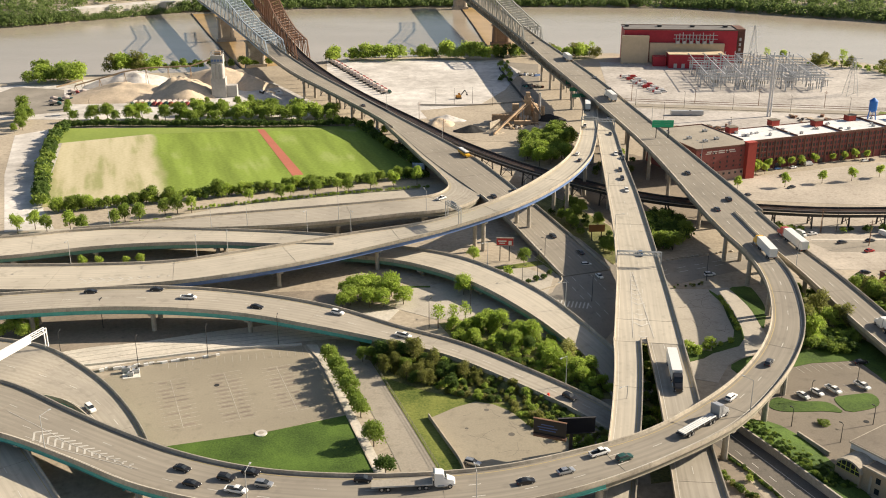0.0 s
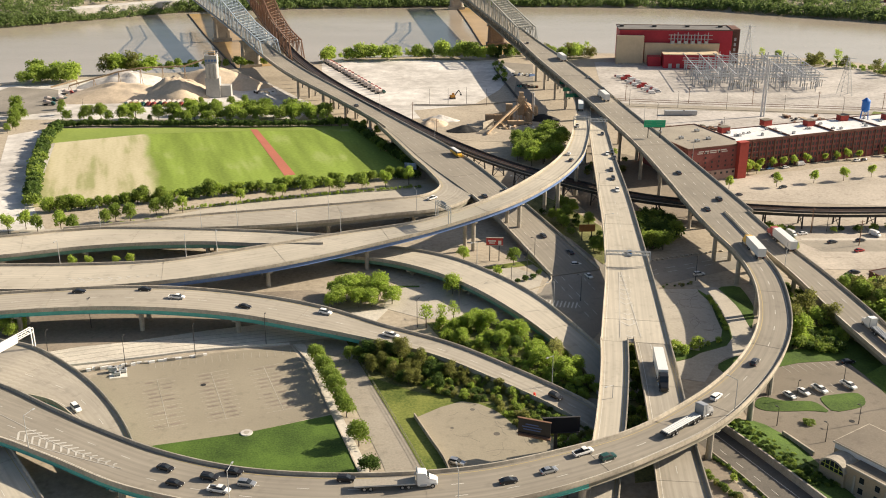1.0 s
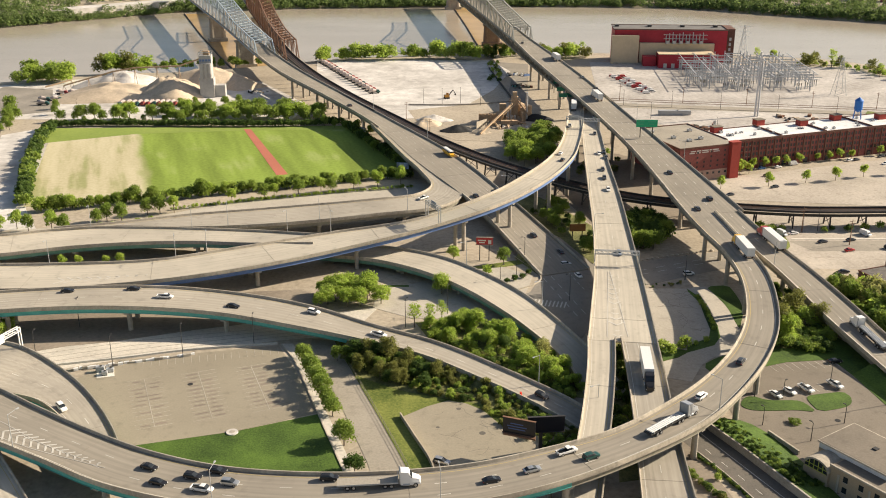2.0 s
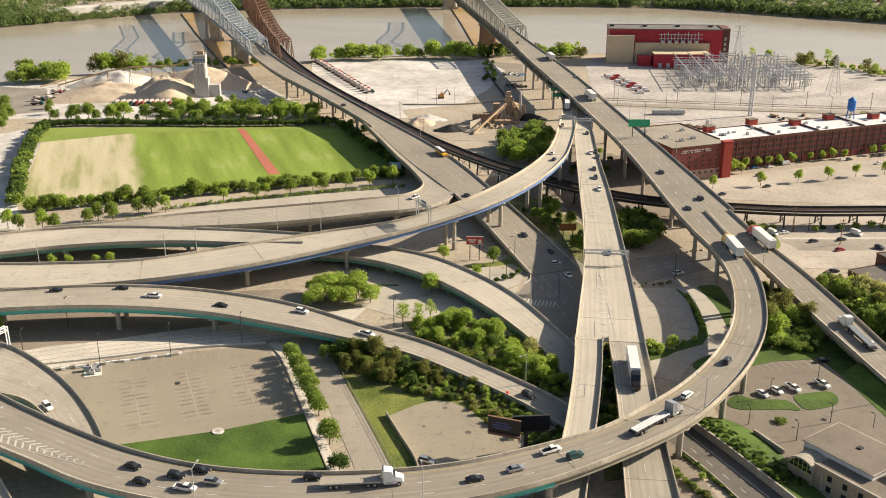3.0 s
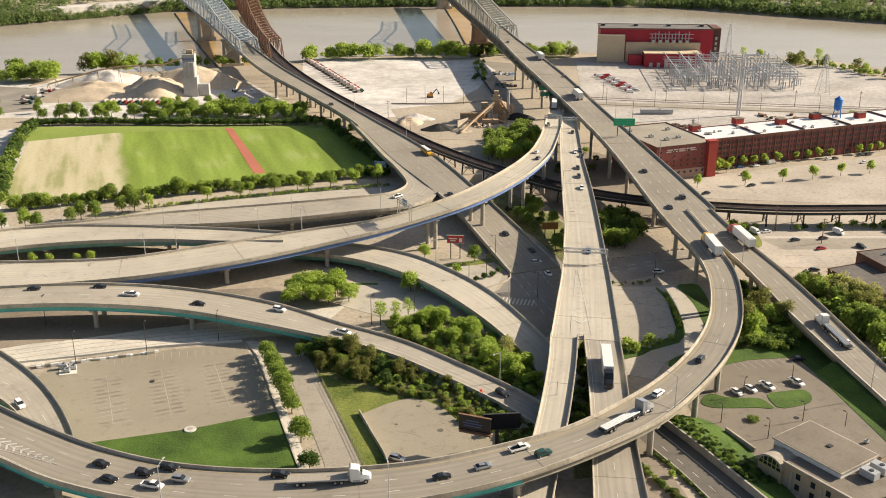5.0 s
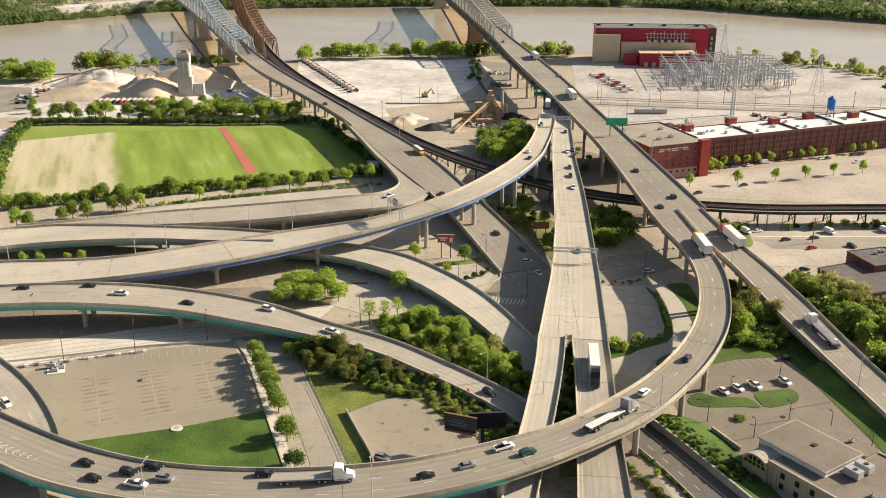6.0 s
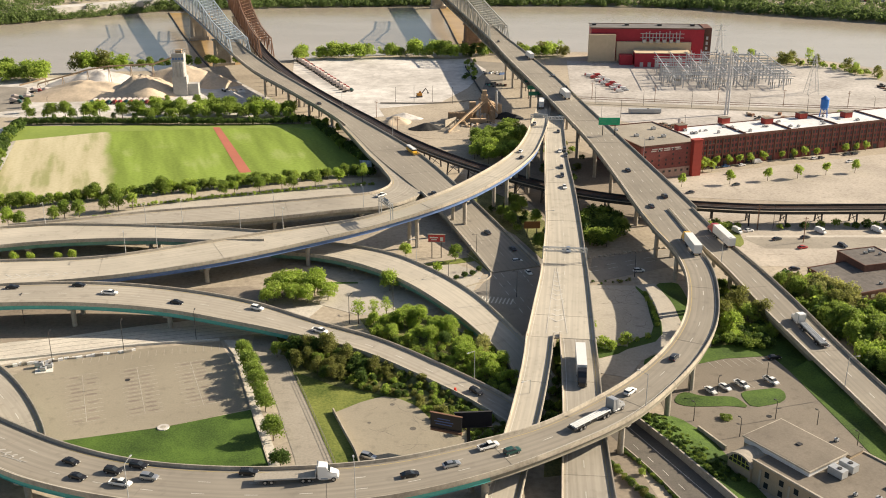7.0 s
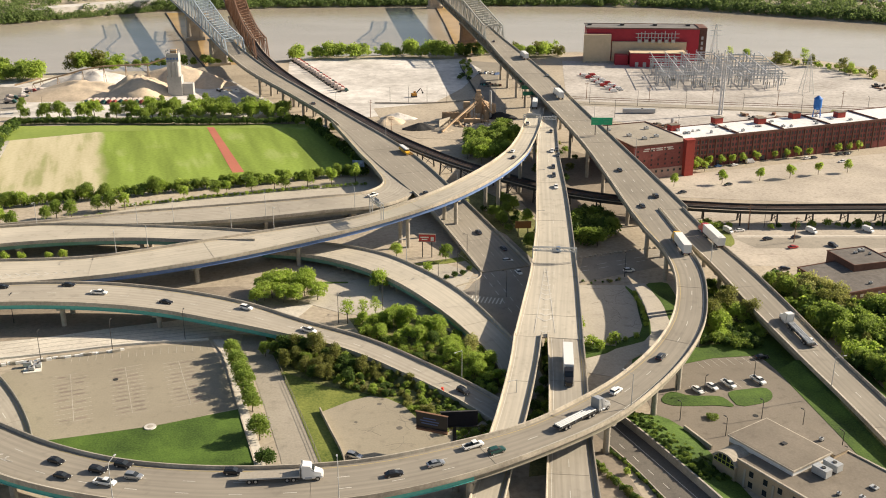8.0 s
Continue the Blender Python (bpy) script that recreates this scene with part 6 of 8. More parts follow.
power_house()


def lattice_mesh(name, wide, cells):
    """Lattice column of unit height: four angles and zigzag bracing."""
    bm = bmesh.new()
    corners = [(-wide, -wide), (wide, -wide), (wide, wide), (-wide, wide)]
    for x, y in corners:
        beam(bm, (x, y, 0), (x, y, 1), wide * 0.3)
    for k in range(cells):
        for j in range(4):
            p, q = corners[j], corners[(j + 1) % 4]
            beam(bm, (*p, k / cells), (*q, (k + 1) / cells), wide * 0.16)
    data = bpy.data.meshes.new(name)
    bm.to_mesh(data)
    bm.free()
    return data


M_GALV = shader("bright_galvanised", (0.50, 0.51, 0.52), rough=0.55, vary=0.12, grain=1.0)
LATTICE = lattice_mesh("lattice", 0.3, 9)


LATTICE.materials.append(M_GALV)


def lattice(name, a, b, parent):
    a, b = Vector(a), Vector(b)
    d = b - a
    return share(name, LATTICE, parent, Matrix.Translation(a) @ d.to_track_quat("Z", "Y").to_matrix().to_4x4() @ Matrix.Diagonal((1, 1, d.length, 1)))


def gantry_steel(x, y, w, high, turn, group):
    top = thing("substation_gantry", "galvanised steel lattice gantry of a substation", "gantry", pose(x, y, 0.05, 0, 0, turn), group=group)
    for s in (-1, 1):
        lattice("leg", (s * w / 2, 0, -0.15), (s * w / 2, 0, high + 1.6), top)
    lattice("beam", (-w / 2, 0, high - 0.4), (w / 2, 0, high - 0.4), top)
    member("beam", (-w / 2, 0.1, high - 3.4), (w / 2, 0.1, high - 3.4), 0.25, M_GALV, top)
    member("insulator", (-w / 3, 0, high - 0.8), (-w / 3, 0, high - 2.2), 0.2, M_WHITE, top)
    member("insulator", (w / 5, 0, high - 0.8), (w / 5, 0, high - 2.2), 0.2, M_WHITE, top)


rnd = random.Random(4)
for j in range(9):
    for k in range(7):
        x, y = 172 + k * 12.5 + j * 0.9, 690 + j * 10.5
        if j > 6 and k < 1:
            continue
        gantry_steel(x, y, 12.0, rnd.choice((8.5, 10, 11.5)), -4 + (90 if (j + 2 * k) % 4 == 0 else 0), "substation gantries")


def busbars():
    top = thing("overhead_busbar", "long galvanised busbars strung across the substation", "busbar")
    for j in range(9):
        y = 690 + j * 10.5
        member("busbar", (166 + j * 0.9, y, 9.6), (254 + j * 0.9, y - 6, 9.6), 0.35, M_GALV, top)
        member("busbar", (166 + j * 0.9, y + 3, 7.4), (254 + j * 0.9, y - 3, 7.4), 0.3, M_GALV, top)
    for k in range(8):
        x = 168 + k * 12.0
        member("busbar", (x, 688, 11.2), (x + 7, 776, 11.2), 0.35, M_GALV, top)
        for z in (4.0, 7.5, 11.0):
            member("post", (x + 3.5, 732, -0.1), (x + 3.5, 732, z), 0.3, M_GALV, top)


busbars()


def switchgear(x, y):
    top = thing("switchgear", "grey insulator post set on a steel stand", "switchgear", pose(x, y, 0.05), group="switchgear")
    for t in (-1.5, 0, 1.5):
        member("stand", (t, 0, -0.1), (t, 0, 3.0), 0.45, M_GALV, top)
        member("insulator", (t, 0, 3.0), (t, 0, 4.8), 0.4, M_GIRDER_GREY, top)
    member("busbar", (-2.2, 0, 4.8), (2.2, 0, 4.8), 0.15, M_GALV, top)


for k in range(42):
    switchgear(172 + rnd.uniform(0, 84), 684 + rnd.uniform(0, 92))


# ---------------------------------------------------------------- office at the lower right
def office():
    turn = math.degrees(math.atan2(-8.4, 12.2)) + 2
    top = thing("office_building", "low tan brick office with stepped roofs and arched glass porch", "office", pose(92, 208, 0, 0, 0, -56))
    tan = shader("tan_brick", (0.40, 0.31, 0.21), vary=0.15, grain=3.0, stain=0.1)
    # local x runs along the front towards the camera, y away from the sunken road
    def block(name, x0, x1, y0, y1, z0, z1, mat, lab=""):
        bm = bmesh.new()
        box(bm, (x0 + x1) / 2, (y0 + y1) / 2, z0, x1 - x0, y1 - y0, z1 - z0)
        return part(name, bm, mat, top, lab)
    block("lower_wall", -3, 40, -4.6, 21, -0.5, 6.2, tan)
    block("lower_roof", -2.6, 39.6, -4.2, 20.6, 6.15, 6.3, M_ROOF_TAN, "gravelled lower roof")
    for x0, x1, y0, y1 in ((-3.1, 40.1, -4.7, -4.2), (-3.1, 40.1, 20.6, 21.1), (39.6, 40.1, -4.2, 20.6)):
        block("coping", x0, x1, y0, y1, 6.2, 6.65, M_PARAPET)
    block("upper_wall", -10, 9.2, 0.5, 14.6, 6.1, 7.6, M_ROOF_WHITE, "white upper storey band")
    block("upper_wall", -10, -3.05, 0.5, 14.6, -0.5, 6.1, tan)
    block("upper_roof", -10.4, 9.6, 0.1, 15.0, 7.6, 8.0, M_PARAPET, "pale roof edge")
    block("upper_gravel", -10.1, 9.3, 0.4, 14.6, 7.98, 8.06, M_ROOF_TAN, "brown gravel roof")
    block("roof_hatch", -0.2, 1.0, 7.5, 8.8, 8.0, 8.35, M_DARK_STEEL)
    block("side_wing", -6, 10, 15.1, 20.4, -0.5, 7.2, tan)
    block("side_wing_roof", -6.2, 10.2, 15.1, 20.6, 7.2, 7.4, M_ROOF_TAN, "tan gravel roof")
    # barrel vault porch
    bm = bmesh.new()
    ring0, ring1 = [], []
    for k in range(15):
        a = math.pi * k / 14
        ring0.append(bm.verts.new((-6.2 - 3.6 * math.cos(a), -5.4, 4.2 + 2.4 * math.sin(a))))
        ring1.append(bm.verts.new((-6.2 - 3.6 * math.cos(a), 0.45, 4.2 + 2.4 * math.sin(a))))
    for k in range(14):
        bm.faces.new((ring0[k], ring0[k + 1], ring1[k + 1], ring1[k]))
    bm.faces.new(ring0)
    bm.faces.new(ring1[::-1])
    part("vault", bm, M_PARAPET, top, "pale barrel-vaulted porch roof")
    bm = bmesh.new()
    ring = [bm.verts.new((-6.2 - 3.2 * math.cos(math.pi * k / 14), -5.5, 3.6 + 2.6 * math.sin(math.pi * k / 14))) for k in range(15)]
    bm.faces.new(ring)
    part("arch_window", bm, M_GLASS, top, "dark arched glass")
    yellow = paint("yellow_green_mullion", (0.45, 0.48, 0.08), 0.4)
    for k in range(1, 5):
        x = -9.4 + k * 1.28
        member("mullion", (x, -5.55, 3.6), (x, -5.55, 3.6 + 2.6 * math.sqrt(max(0, 1 - ((x + 6.2) / 3.2) ** 2))), 0.14, yellow, top)
    for z in (3.6, 4.7):
        member("mullion", (-9.2, -5.55, z), (-3.2, -5.55, z), 0.14, yellow, top)
    block("porch_wall", -9.7, -2.7, -5.4, 0.4, -0.5, 4.2, tan)
    glass = window_mesh(1.2, 1.5, "window")
    glass.materials.append(M_GLASS)
    rim = window_mesh(1.5, 0.15, "sill")
    rim.materials.append(M_PARAPET)
    for k in range(9):
        for f in range(2):
            ob = share("window", glass, top, pose(1.5 + k * 4.2, -4.6, 0.8 + f * 2.9))
            share("sill", rim, ob, pose(0, -0.06, -0.14))
    for k in range(4):
        share("pilaster", rim, top, pose(-0.4 + k * 8.4, -4.6, -0.3) @ Matrix.Diagonal((0.4, 2, 35, 1)))


office()
OFF = pose(92, 208, 0, 0, 0, -56)
for u, v, sx, sy, sz in ((12.6, 6.6, 4.0, 2.3, 1.9), (12.6, 10.8, 4.0, 2.3, 1.9), (20, 3, 0.8, 0.8, 0.5), (23, 12, 1.8, 1.4, 0.3), (4, 18, 0.9, 0.9, 0.6), (24, 6, 1.2, 1.0, 0.6), (30, 14, 1.5, 1.2, 0.9)):
    p = OFF @ Vector((u, v, 0))
    roof_box(p.x, p.y, 6.3 if u != 4 else 7.4, sx, sy, sz, -56)


def dark_shed(x, y, sx, sy, h, turn, label):
    top = thing("flat_shed", label, "shed", pose(x, y, 0, 0, 0, turn), group="flat sheds")
    bm = bmesh.new()
    box(bm, 0, 0, -0.4, sx, sy, h + 0.4)
    part("wall", bm, M_BRICK_DARK, top)
    bm = bmesh.new()
    box(bm, 0, 0, h - 0.02, sx - 0.1, sy - 0.1, 0.2)
    part("roof", bm, M_ROOF_TAR, top)
    for s in (-1, 1):
        bm = bmesh.new()
        box(bm, 0, s * sy / 2, h - 0.05, sx + 0.4, 0.36, 0.5)
        part("coping", bm, M_BRICK_DARK, top)
        bm = bmesh.new()
        box(bm, s * sx / 2, 0, h - 0.05, 0.36, sy - 0.38, 0.5)
        part("coping", bm, M_BRICK_DARK, top)
    # lapped roofing felt
    n = int(sx / 3)
    for k in range(1, n):
        bm = bmesh.new()
        box(bm, (k / n - 0.5) * sx, 0, h + 0.17, 0.16, sy - 0.6, 0.03)
        part("felt_seam", bm, M_ROOF_DARK, top)
    # small boarded windows under the eaves
    for k in range(int(sx / 4)):
        bm = bmesh.new()
        box(bm, (k + 0.5) * 4 - sx / 2, -sy / 2 - 0.02, h * 0.45, 1.5, 0.1, 1.1)
        part("boarded_window", bm, M_CONCRETE if k % 3 == 1 else M_ROOF_DARK, top)
    return top


dark_shed(169.8, 335.9, 42, 26, 3.9, 22, "low industrial shed with a dark tar roof")
dark_shed(170.3, 346.0, 16.5, 16, 6.3, 16, "taller brick hall with a dark tar roof")
for x, y, z, sx, sy, sz in ((172.5, 350.5, 6.5, 2.2, 1.4, 0.8), (169.6, 348.4, 6.5, 1.2, 1.0, 0.6), (174.5, 347.2, 6.5, 0.8, 0.8, 0.7), (166, 324.5, 4.1, 1.1, 0.9, 0.6)):
    roof_box(x, y, z, sx, sy, sz, 16)


# ---------------------------------------------------------------- gravel works
M_SAND_STEEL = shader("dusty_rust", (0.42, 0.30, 0.19), rough=0.8, vary=0.35, grain=0.8)

def heap(x, y, r, h, material, label, stretch=1.0, turn=0.0, seed=1):
    """Tipped heap with slumped sides, gullies and an uneven crest."""
    bm = bmesh.new()
    off = seed * 7.3
    n, rings = 44, [[bm.verts.new((0, 0, h * 0.94))]]
    for k in range(1, 13):
        f = k / 12
        ring = []
        for j in range(n):
            a = j / n * 2 * math.pi
            c, d = math.cos(a), math.sin(a)
            rr = r * f * (1 + 0.3 * noise.noise(Vector((c * 1.2 + off, d * 1.2, f))) + 0.12 * noise.noise(Vector((c * 4 + off, d * 4, f * 2))))
            z = h * (1 - f ** 1.15) * (1 + 0.22 * noise.noise(Vector((c * rr * 0.16, d * rr * 0.16, off))))
            z += h * 0.13 * noise.noise(Vector((c * rr * 0.45 + off, d * rr * 0.45, 3.0))) * (1 - f)
            ring.append(bm.verts.new((c * rr * stretch, d * rr, z if k < 12 else -0.3)))
        rings.append(ring)
    for j in range(n):
        bm.faces.new((rings[0][0], rings[1][j], rings[1][(j + 1) % n]))
    for k in range(1, 12):
        for j in range(n):
            bm.faces.new((rings[k][j], rings[k + 1][j], rings[k + 1][(j + 1) % n], rings[k][(j + 1) % n]))
    for face in bm.faces:
        face.smooth = True
    ob = tagged(part("spoil_mound", bm, material), label, "mound", group="mounds")
    ob.matrix_basis = pose(x, y, 0.05, 0, 0, turn)


heap(-228, 668, 22, 10, M_SAND, "long heap of pale brown sand", 2.0, 10, 1)
heap(-192, 670, 24, 14, M_SAND, "tall cone of pale brown sand", 1.2, 0, 2)
heap(-235, 706, 19, 11, M_GRAVEL, "heap of light grey gravel", 1.7, 5, 3)
heap(-175, 712, 23, 12, M_SAND, "broad heap of sand and gravel", 1.7, 0, 4)
heap(-150, 700, 13, 7, M_SAND, "heap of sand beside the silo", 1.3, 0, 5)
heap(-18, 585, 7, 4.5, M_SAND, "small heap of yellow sand", 1.5, 20, 6)
heap(-13, 598, 7, 3.5, M_GRAVEL, "low heap of grey gravel", 1.6, 0, 7)
heap(1, 571, 6.5, 3.5, M_COAL, "black heap of asphalt millings", 1.7, 8, 8)
heap(50, 600, 7, 3.5, M_COAL, "black heap of asphalt millings", 1.5, 0, 9)
heap(36, 575, 5, 2.5, M_DIRT, "heap of brown earth", 1.6, 0, 10)
heap(14, 566, 4, 2.0, M_DIRT, "heap of brown earth", 1.6, 0, 11)


def silo_tower(x, y):
    top = thing("silo_tower", "tall grey concrete batching tower", "silo", pose(x, y, 0, 0, 0, 4))
    grey = shader("silo_grey", (0.42, 0.40, 0.37), vary=0.15, grain=0.5, stain=0.1)
    for nm, z, sx, sy, sz, lab in (("base", -0.4, 9.4, 8.4, 13.6, "plain concrete base"), ("bin", 13.2, 7.6, 7.2, 10, ""), ("head_house", 23.2, 8.0, 7.6, 5.0, "head house with small openings")):
        bm = bmesh.new()
        box(bm, 0, 0, z, sx, sy, sz)
        if nm == "bin":
            for s in (-2.5, 0, 2.5):
                rod(bm, (s, -3.3, z), (s, -3.9, z + sz), 1.5, None, 12)
        part(nm, bm, grey, top, lab)
    data = window_mesh(1.6, 1.4, "opening")
    data.materials.append(M_GIRDER_BLUE)
    for k in range(4):
        share("opening", data, top, pose(-3.0 + k * 2.0, -3.8, 24.4))
    for u in (-3.9, 3.9):
        member("rail", (u, -3.7, 29.2), (u, 3.7, 29.2), 0.2, M_STEEL, top)
        for v in (-3.7, 3.7):
            member("post", (u, v, 28.1), (u, v, 30.6), 0.3, M_STEEL, top)
    for v in (-3.7, 3.7):
        member("rail", (-3.9, v, 30.4), (3.9, v, 30.4), 0.25, M_STEEL, top)
    bm = bmesh.new()
    box(bm, 0.5, 0.4, 28.1, 4.0, 3.6, 2.6)
    part("winch_house", bm, M_SAND_STEEL, top, "rusty winch house on the roof")
    bm = bmesh.new()
    box(bm, 8.2, 1, -0.4, 7.0, 6.5, 8.4)
    part("annexe", bm, grey, top, "lower concrete annexe")


silo_tower(-166, 667)


def conveyor(points, label):
    top = thing("conveyor", label, "conveyor", group="conveyors")
    for a, b in zip(points, points[1:]):
        member("belt_gallery", a, b, 0.9, M_SAND_STEEL, top)
        n = max(1, int((Vector(b) - Vector(a)).length / 16))
        for k in range(n + 1):
            c = Vector(a).lerp(Vector(b), k / max(1, n))
            if c.z > 2.5:
                member("leg", (c.x - 1, c.y, -0.2), (c.x, c.y, c.z), 0.28, M_SAND_STEEL, top)
                member("leg", (c.x + 1.6, c.y, -0.2), (c.x, c.y, c.z), 0.28, M_SAND_STEEL, top)


conveyor([(-272, 690, 3), (-238, 694, 12), (-222, 692, 15), (-190, 688, 17), (-172, 676, 24)], "long rusty conveyor gallery on trestles")
conveyor([(-270, 700, 5), (-285, 690, 2)], "short rusty conveyor on trestle legs")
conveyor([(14, 560, 1), (26, 580, 7), (36, 596, 12)], "brown conveyor of the mixing plant")


def mixing_plant():
    top = thing("mixing_plant", "rust-brown asphalt mixing plant with hoppers and ducts", "plant", pose(30, 584, 0.05))
    rust = M_SAND_STEEL
    for x, y, sx, sy, z, sz in ((6, 12, 4, 4, 4, 11), (6, 12, 2.6, 2.6, 14.8, 3), (-9, 4, 14, 3.4, 2.4, 3.4), (-1, 16, 4, 3, -0.2, 10), (11, 10, 3, 3, -0.2, 9), (2, -3, 10, 3, -0.2, 4)):
        bm = bmesh.new()
        box(bm, x, y, z, sx, sy, sz)
        bmesh.ops.bevel(bm, geom=bm.edges[:], offset=0.2, segments=1)
        part("bin", bm, rust, top)
    for k in range(7):
        bm = bmesh.new()
        rod(bm, (-15 + k * 2.2, 3.6, 3.2), (-15 + k * 2.2, 3.6, 6.2), 0.4, 1.0, 10)
        part("hopper", bm, rust, top)
    for a, b, w in (((-2, 4, 5), (8, 12, 12), 1.0), ((6, 12, 15), (14, 6, 5), 0.8), ((-8, 0, 1), (2, 6, 8), 0.9), ((10, 4, 0.4), (10, 4, 7), 0.7), ((12, 0, 1), (3, -4, 4), 0.8)):
        bm = bmesh.new()
        rod(bm, a, b, w * 0.6, None, 10)
        part("duct", bm, rust, top)
    for k in range(8):
        member("frame_post", (-16 + k * 3.4, -1, -0.2), (-16 + k * 3.4, -1, 5.6), 0.3, rust, top)
        if k < 7:
            member("frame_brace", (-16 + k * 3.4, -1, 0.2), (-12.6 + k * 3.4, -1, 5.4), 0.2, rust, top)
    for z in (5, 9, 13):
        for a, b in (((2.8, 8.8), (9.2, 8.8)), ((9.2, 8.8), (9.2, 15.2)), ((2.8, 8.8), (2.8, 15.2))):
            member("platform_rail", (*a, z), (*b, z), 0.25, rust, top)
    for x in (2.8, 9.2):
        member("frame_post", (x, 8.8, -0.2), (x, 8.8, 14), 0.3, rust, top)
    # long drum on a slope, tall stack, filter house and a pale retaining panel
    bm = bmesh.new()
    rod(bm, (-14, 9, 3.0), (1, 11, 5.4), 1.7, None, 16)
    part("dryer_drum", bm, rust, top, "dusty rotating dryer drum")
    bm = bmesh.new()
    rod(bm, (13.5, 14, -0.2), (13.5, 14, 17), 0.8, 0.65, 12)
    part("flue", bm, M_STEEL, top, "grey metal flue")
    for x, y, r, h in ((9.8, 16.5, 2.6, 9.5), (14.6, 17.5, 2.4, 8.0), (11.8, 20.5, 2.2, 7.0)):
        bm = bmesh.new()
        rod(bm, (x, y, h * 0.35), (x, y, h), r, None, 16)
        rod(bm, (x, y, h * 0.35 - 2.2), (x, y, h * 0.35), 0.4, r, 16)
        rod(bm, (x, y, h), (x, y, h + 1.1), r, 0.3, 16)
        part("storage_silo", bm, rust, top)
        for g in range(4):
            c, d = math.cos(g * 1.571 + 0.8), math.sin(g * 1.571 + 0.8)
            member("silo_leg", (x + c * r, y + d * r, -0.2), (x + c * r, y + d * r, h * 0.5), 0.3, rust, top)
    bm = bmesh.new()
    box(bm, -14.5, -5.5, -0.2, 11, 0.5, 4.6, 52)
    part("panel_wall", bm, M_PARAPET, top, "pale concrete panel wall")
    for k in range(9):
        member("rib", (-16 + k * 1.75, 2.2, 2.6), (-16 + k * 1.75, 2.2, 6.4), 0.22, rust, top)
    for k in range(4):
        member("conveyor_leg", (0.5 + k * 2.4, 5.5 + k * 2, -0.2), (0.5 + k * 2.4, 5.5 + k * 2, 6 + k * 2.2), 0.25, rust, top)
    for k in range(9):
        bm = bmesh.new()
        bmesh.ops.create_icosphere(bm, subdivisions=2, radius=1.0 + 0.25 * (k % 3))
        for v in bm.verts:
            v.co *= 0.85 + 0.3 * noise.noise(v.co * 0.8 + Vector((k, 0, 0)))
            v.co += Vector((-4 + k * 2.3, -9.5 + (k * 5 % 3), 0.6))
        part("rubble", bm, M_GRAVEL if k % 2 else rust, top)
    for k in range(5):
        bm = bmesh.new()
        rod(bm, (-6 + k * 3.2, -6 - k % 2, 0.9), (-4.4 + k * 3.2, -5 - k % 2, 0.9), 0.95, None, 12)
        part("drum", bm, M_DARK_STEEL if k % 2 else rust, top)


mixing_plant()


def excavator(x, y, turn):
    top = thing("excavator", "small yellow-orange excavator with raised arm", "excavator", pose(x, y, 0.08, 0, 0, turn))
    col = shader("machine_orange", (0.42, 0.20, 0.04), vary=0.15, grain=2)
    bm = bmesh.new()
    box(bm, 0, 0, 1.1, 3.2, 2.6, 1.5)
    box(bm, 0.7, 0.6, 2.5, 1.3, 1.2, 1.2)
    part("cab", bm, col, top)
    for s in (-1, 1):
        bm = bmesh.new()
        box(bm, 0, s * 1.1, 0, 3.6, 0.6, 1.1)
        bmesh.ops.bevel(bm, geom=bm.edges[:], offset=0.2, segments=2)
        part("track", bm, M_DARK_STEEL, top)
    member("boom", (1.2, 0, 2), (4.6, 0, 5.6), 0.5, M_DARK_STEEL, top)
    member("stick", (4.6, 0, 5.6), (6.2, 0, 2.8), 0.4, M_DARK_STEEL, top)
    member("bucket", (6.2, 0, 2.9), (6.0, 0, 2.0), 0.9, M_DARK_STEEL, top)


excavator(-5, 660, 20)


# ---------------------------------------------------------------- vehicles
PAINTS = {
    "black": paint("car_black", (0.02, 0.02, 0.022), 0.25), "dark": paint("car_charcoal", (0.045, 0.05, 0.06), 0.28),
    "white": paint("car_white", (0.80, 0.79, 0.76), 0.3), "silver": paint("car_silver", (0.45, 0.46, 0.47), 0.28, 0.6),
    "grey": paint("car_grey", (0.38, 0.39, 0.40), 0.35, 0.3), "red": paint("car_red", (0.42, 0.03, 0.03), 0.3),
    "blue": paint("car_blue", (0.04, 0.13, 0.30), 0.3), "green": paint("car_green", (0.02, 0.07, 0.06), 0.3),
    "yellow": paint("bus_yellow", (0.72, 0.40, 0.03), 0.4), "orange": paint("lorry_orange", (0.55, 0.16, 0.06), 0.4)}
M_LAMP_FRONT = paint("headlamp", (0.75, 0.75, 0.72), 0.15)
M_LAMP_BACK = paint("tail_lamp", (0.35, 0.01, 0.01), 0.2)
M_RIM = paint("wheel_rim", (0.5, 0.5, 0.5), 0.35, 0.7)
M_ALU = shader("trailer_white", (0.74, 0.73, 0.70), rough=0.4, vary=0.06, grain=1.5)
M_BED = shader("flatbed_boards", (0.36, 0.32, 0.26), vary=0.2, grain=2.0)


def hull(bm, sections):
    """Loft along x through rings of (x, half width, z low, z high, tuck): tuck narrows the upper edge."""
    rings = []
    for x, w, z0, z1, tuck in sections:
        rings.append([bm.verts.new(p) for p in ((x, -w * 0.94, z0), (x, -w, z0 + (z1 - z0) * 0.45), (x, -w + tuck, z1), (x, w - tuck, z1), (x, w, z0 + (z1 - z0) * 0.45), (x, w * 0.94, z0))])
    for a, b in zip(rings, rings[1:]):
        for k in range(6):
            bm.faces.new((a[k], a[(k + 1) % 6], b[(k + 1) % 6], b[k]))
    bm.faces.new(rings[0][::-1])
    bm.faces.new(rings[-1])
    bmesh.ops.recalc_face_normals(bm, faces=bm.faces)


WHEELS = {}


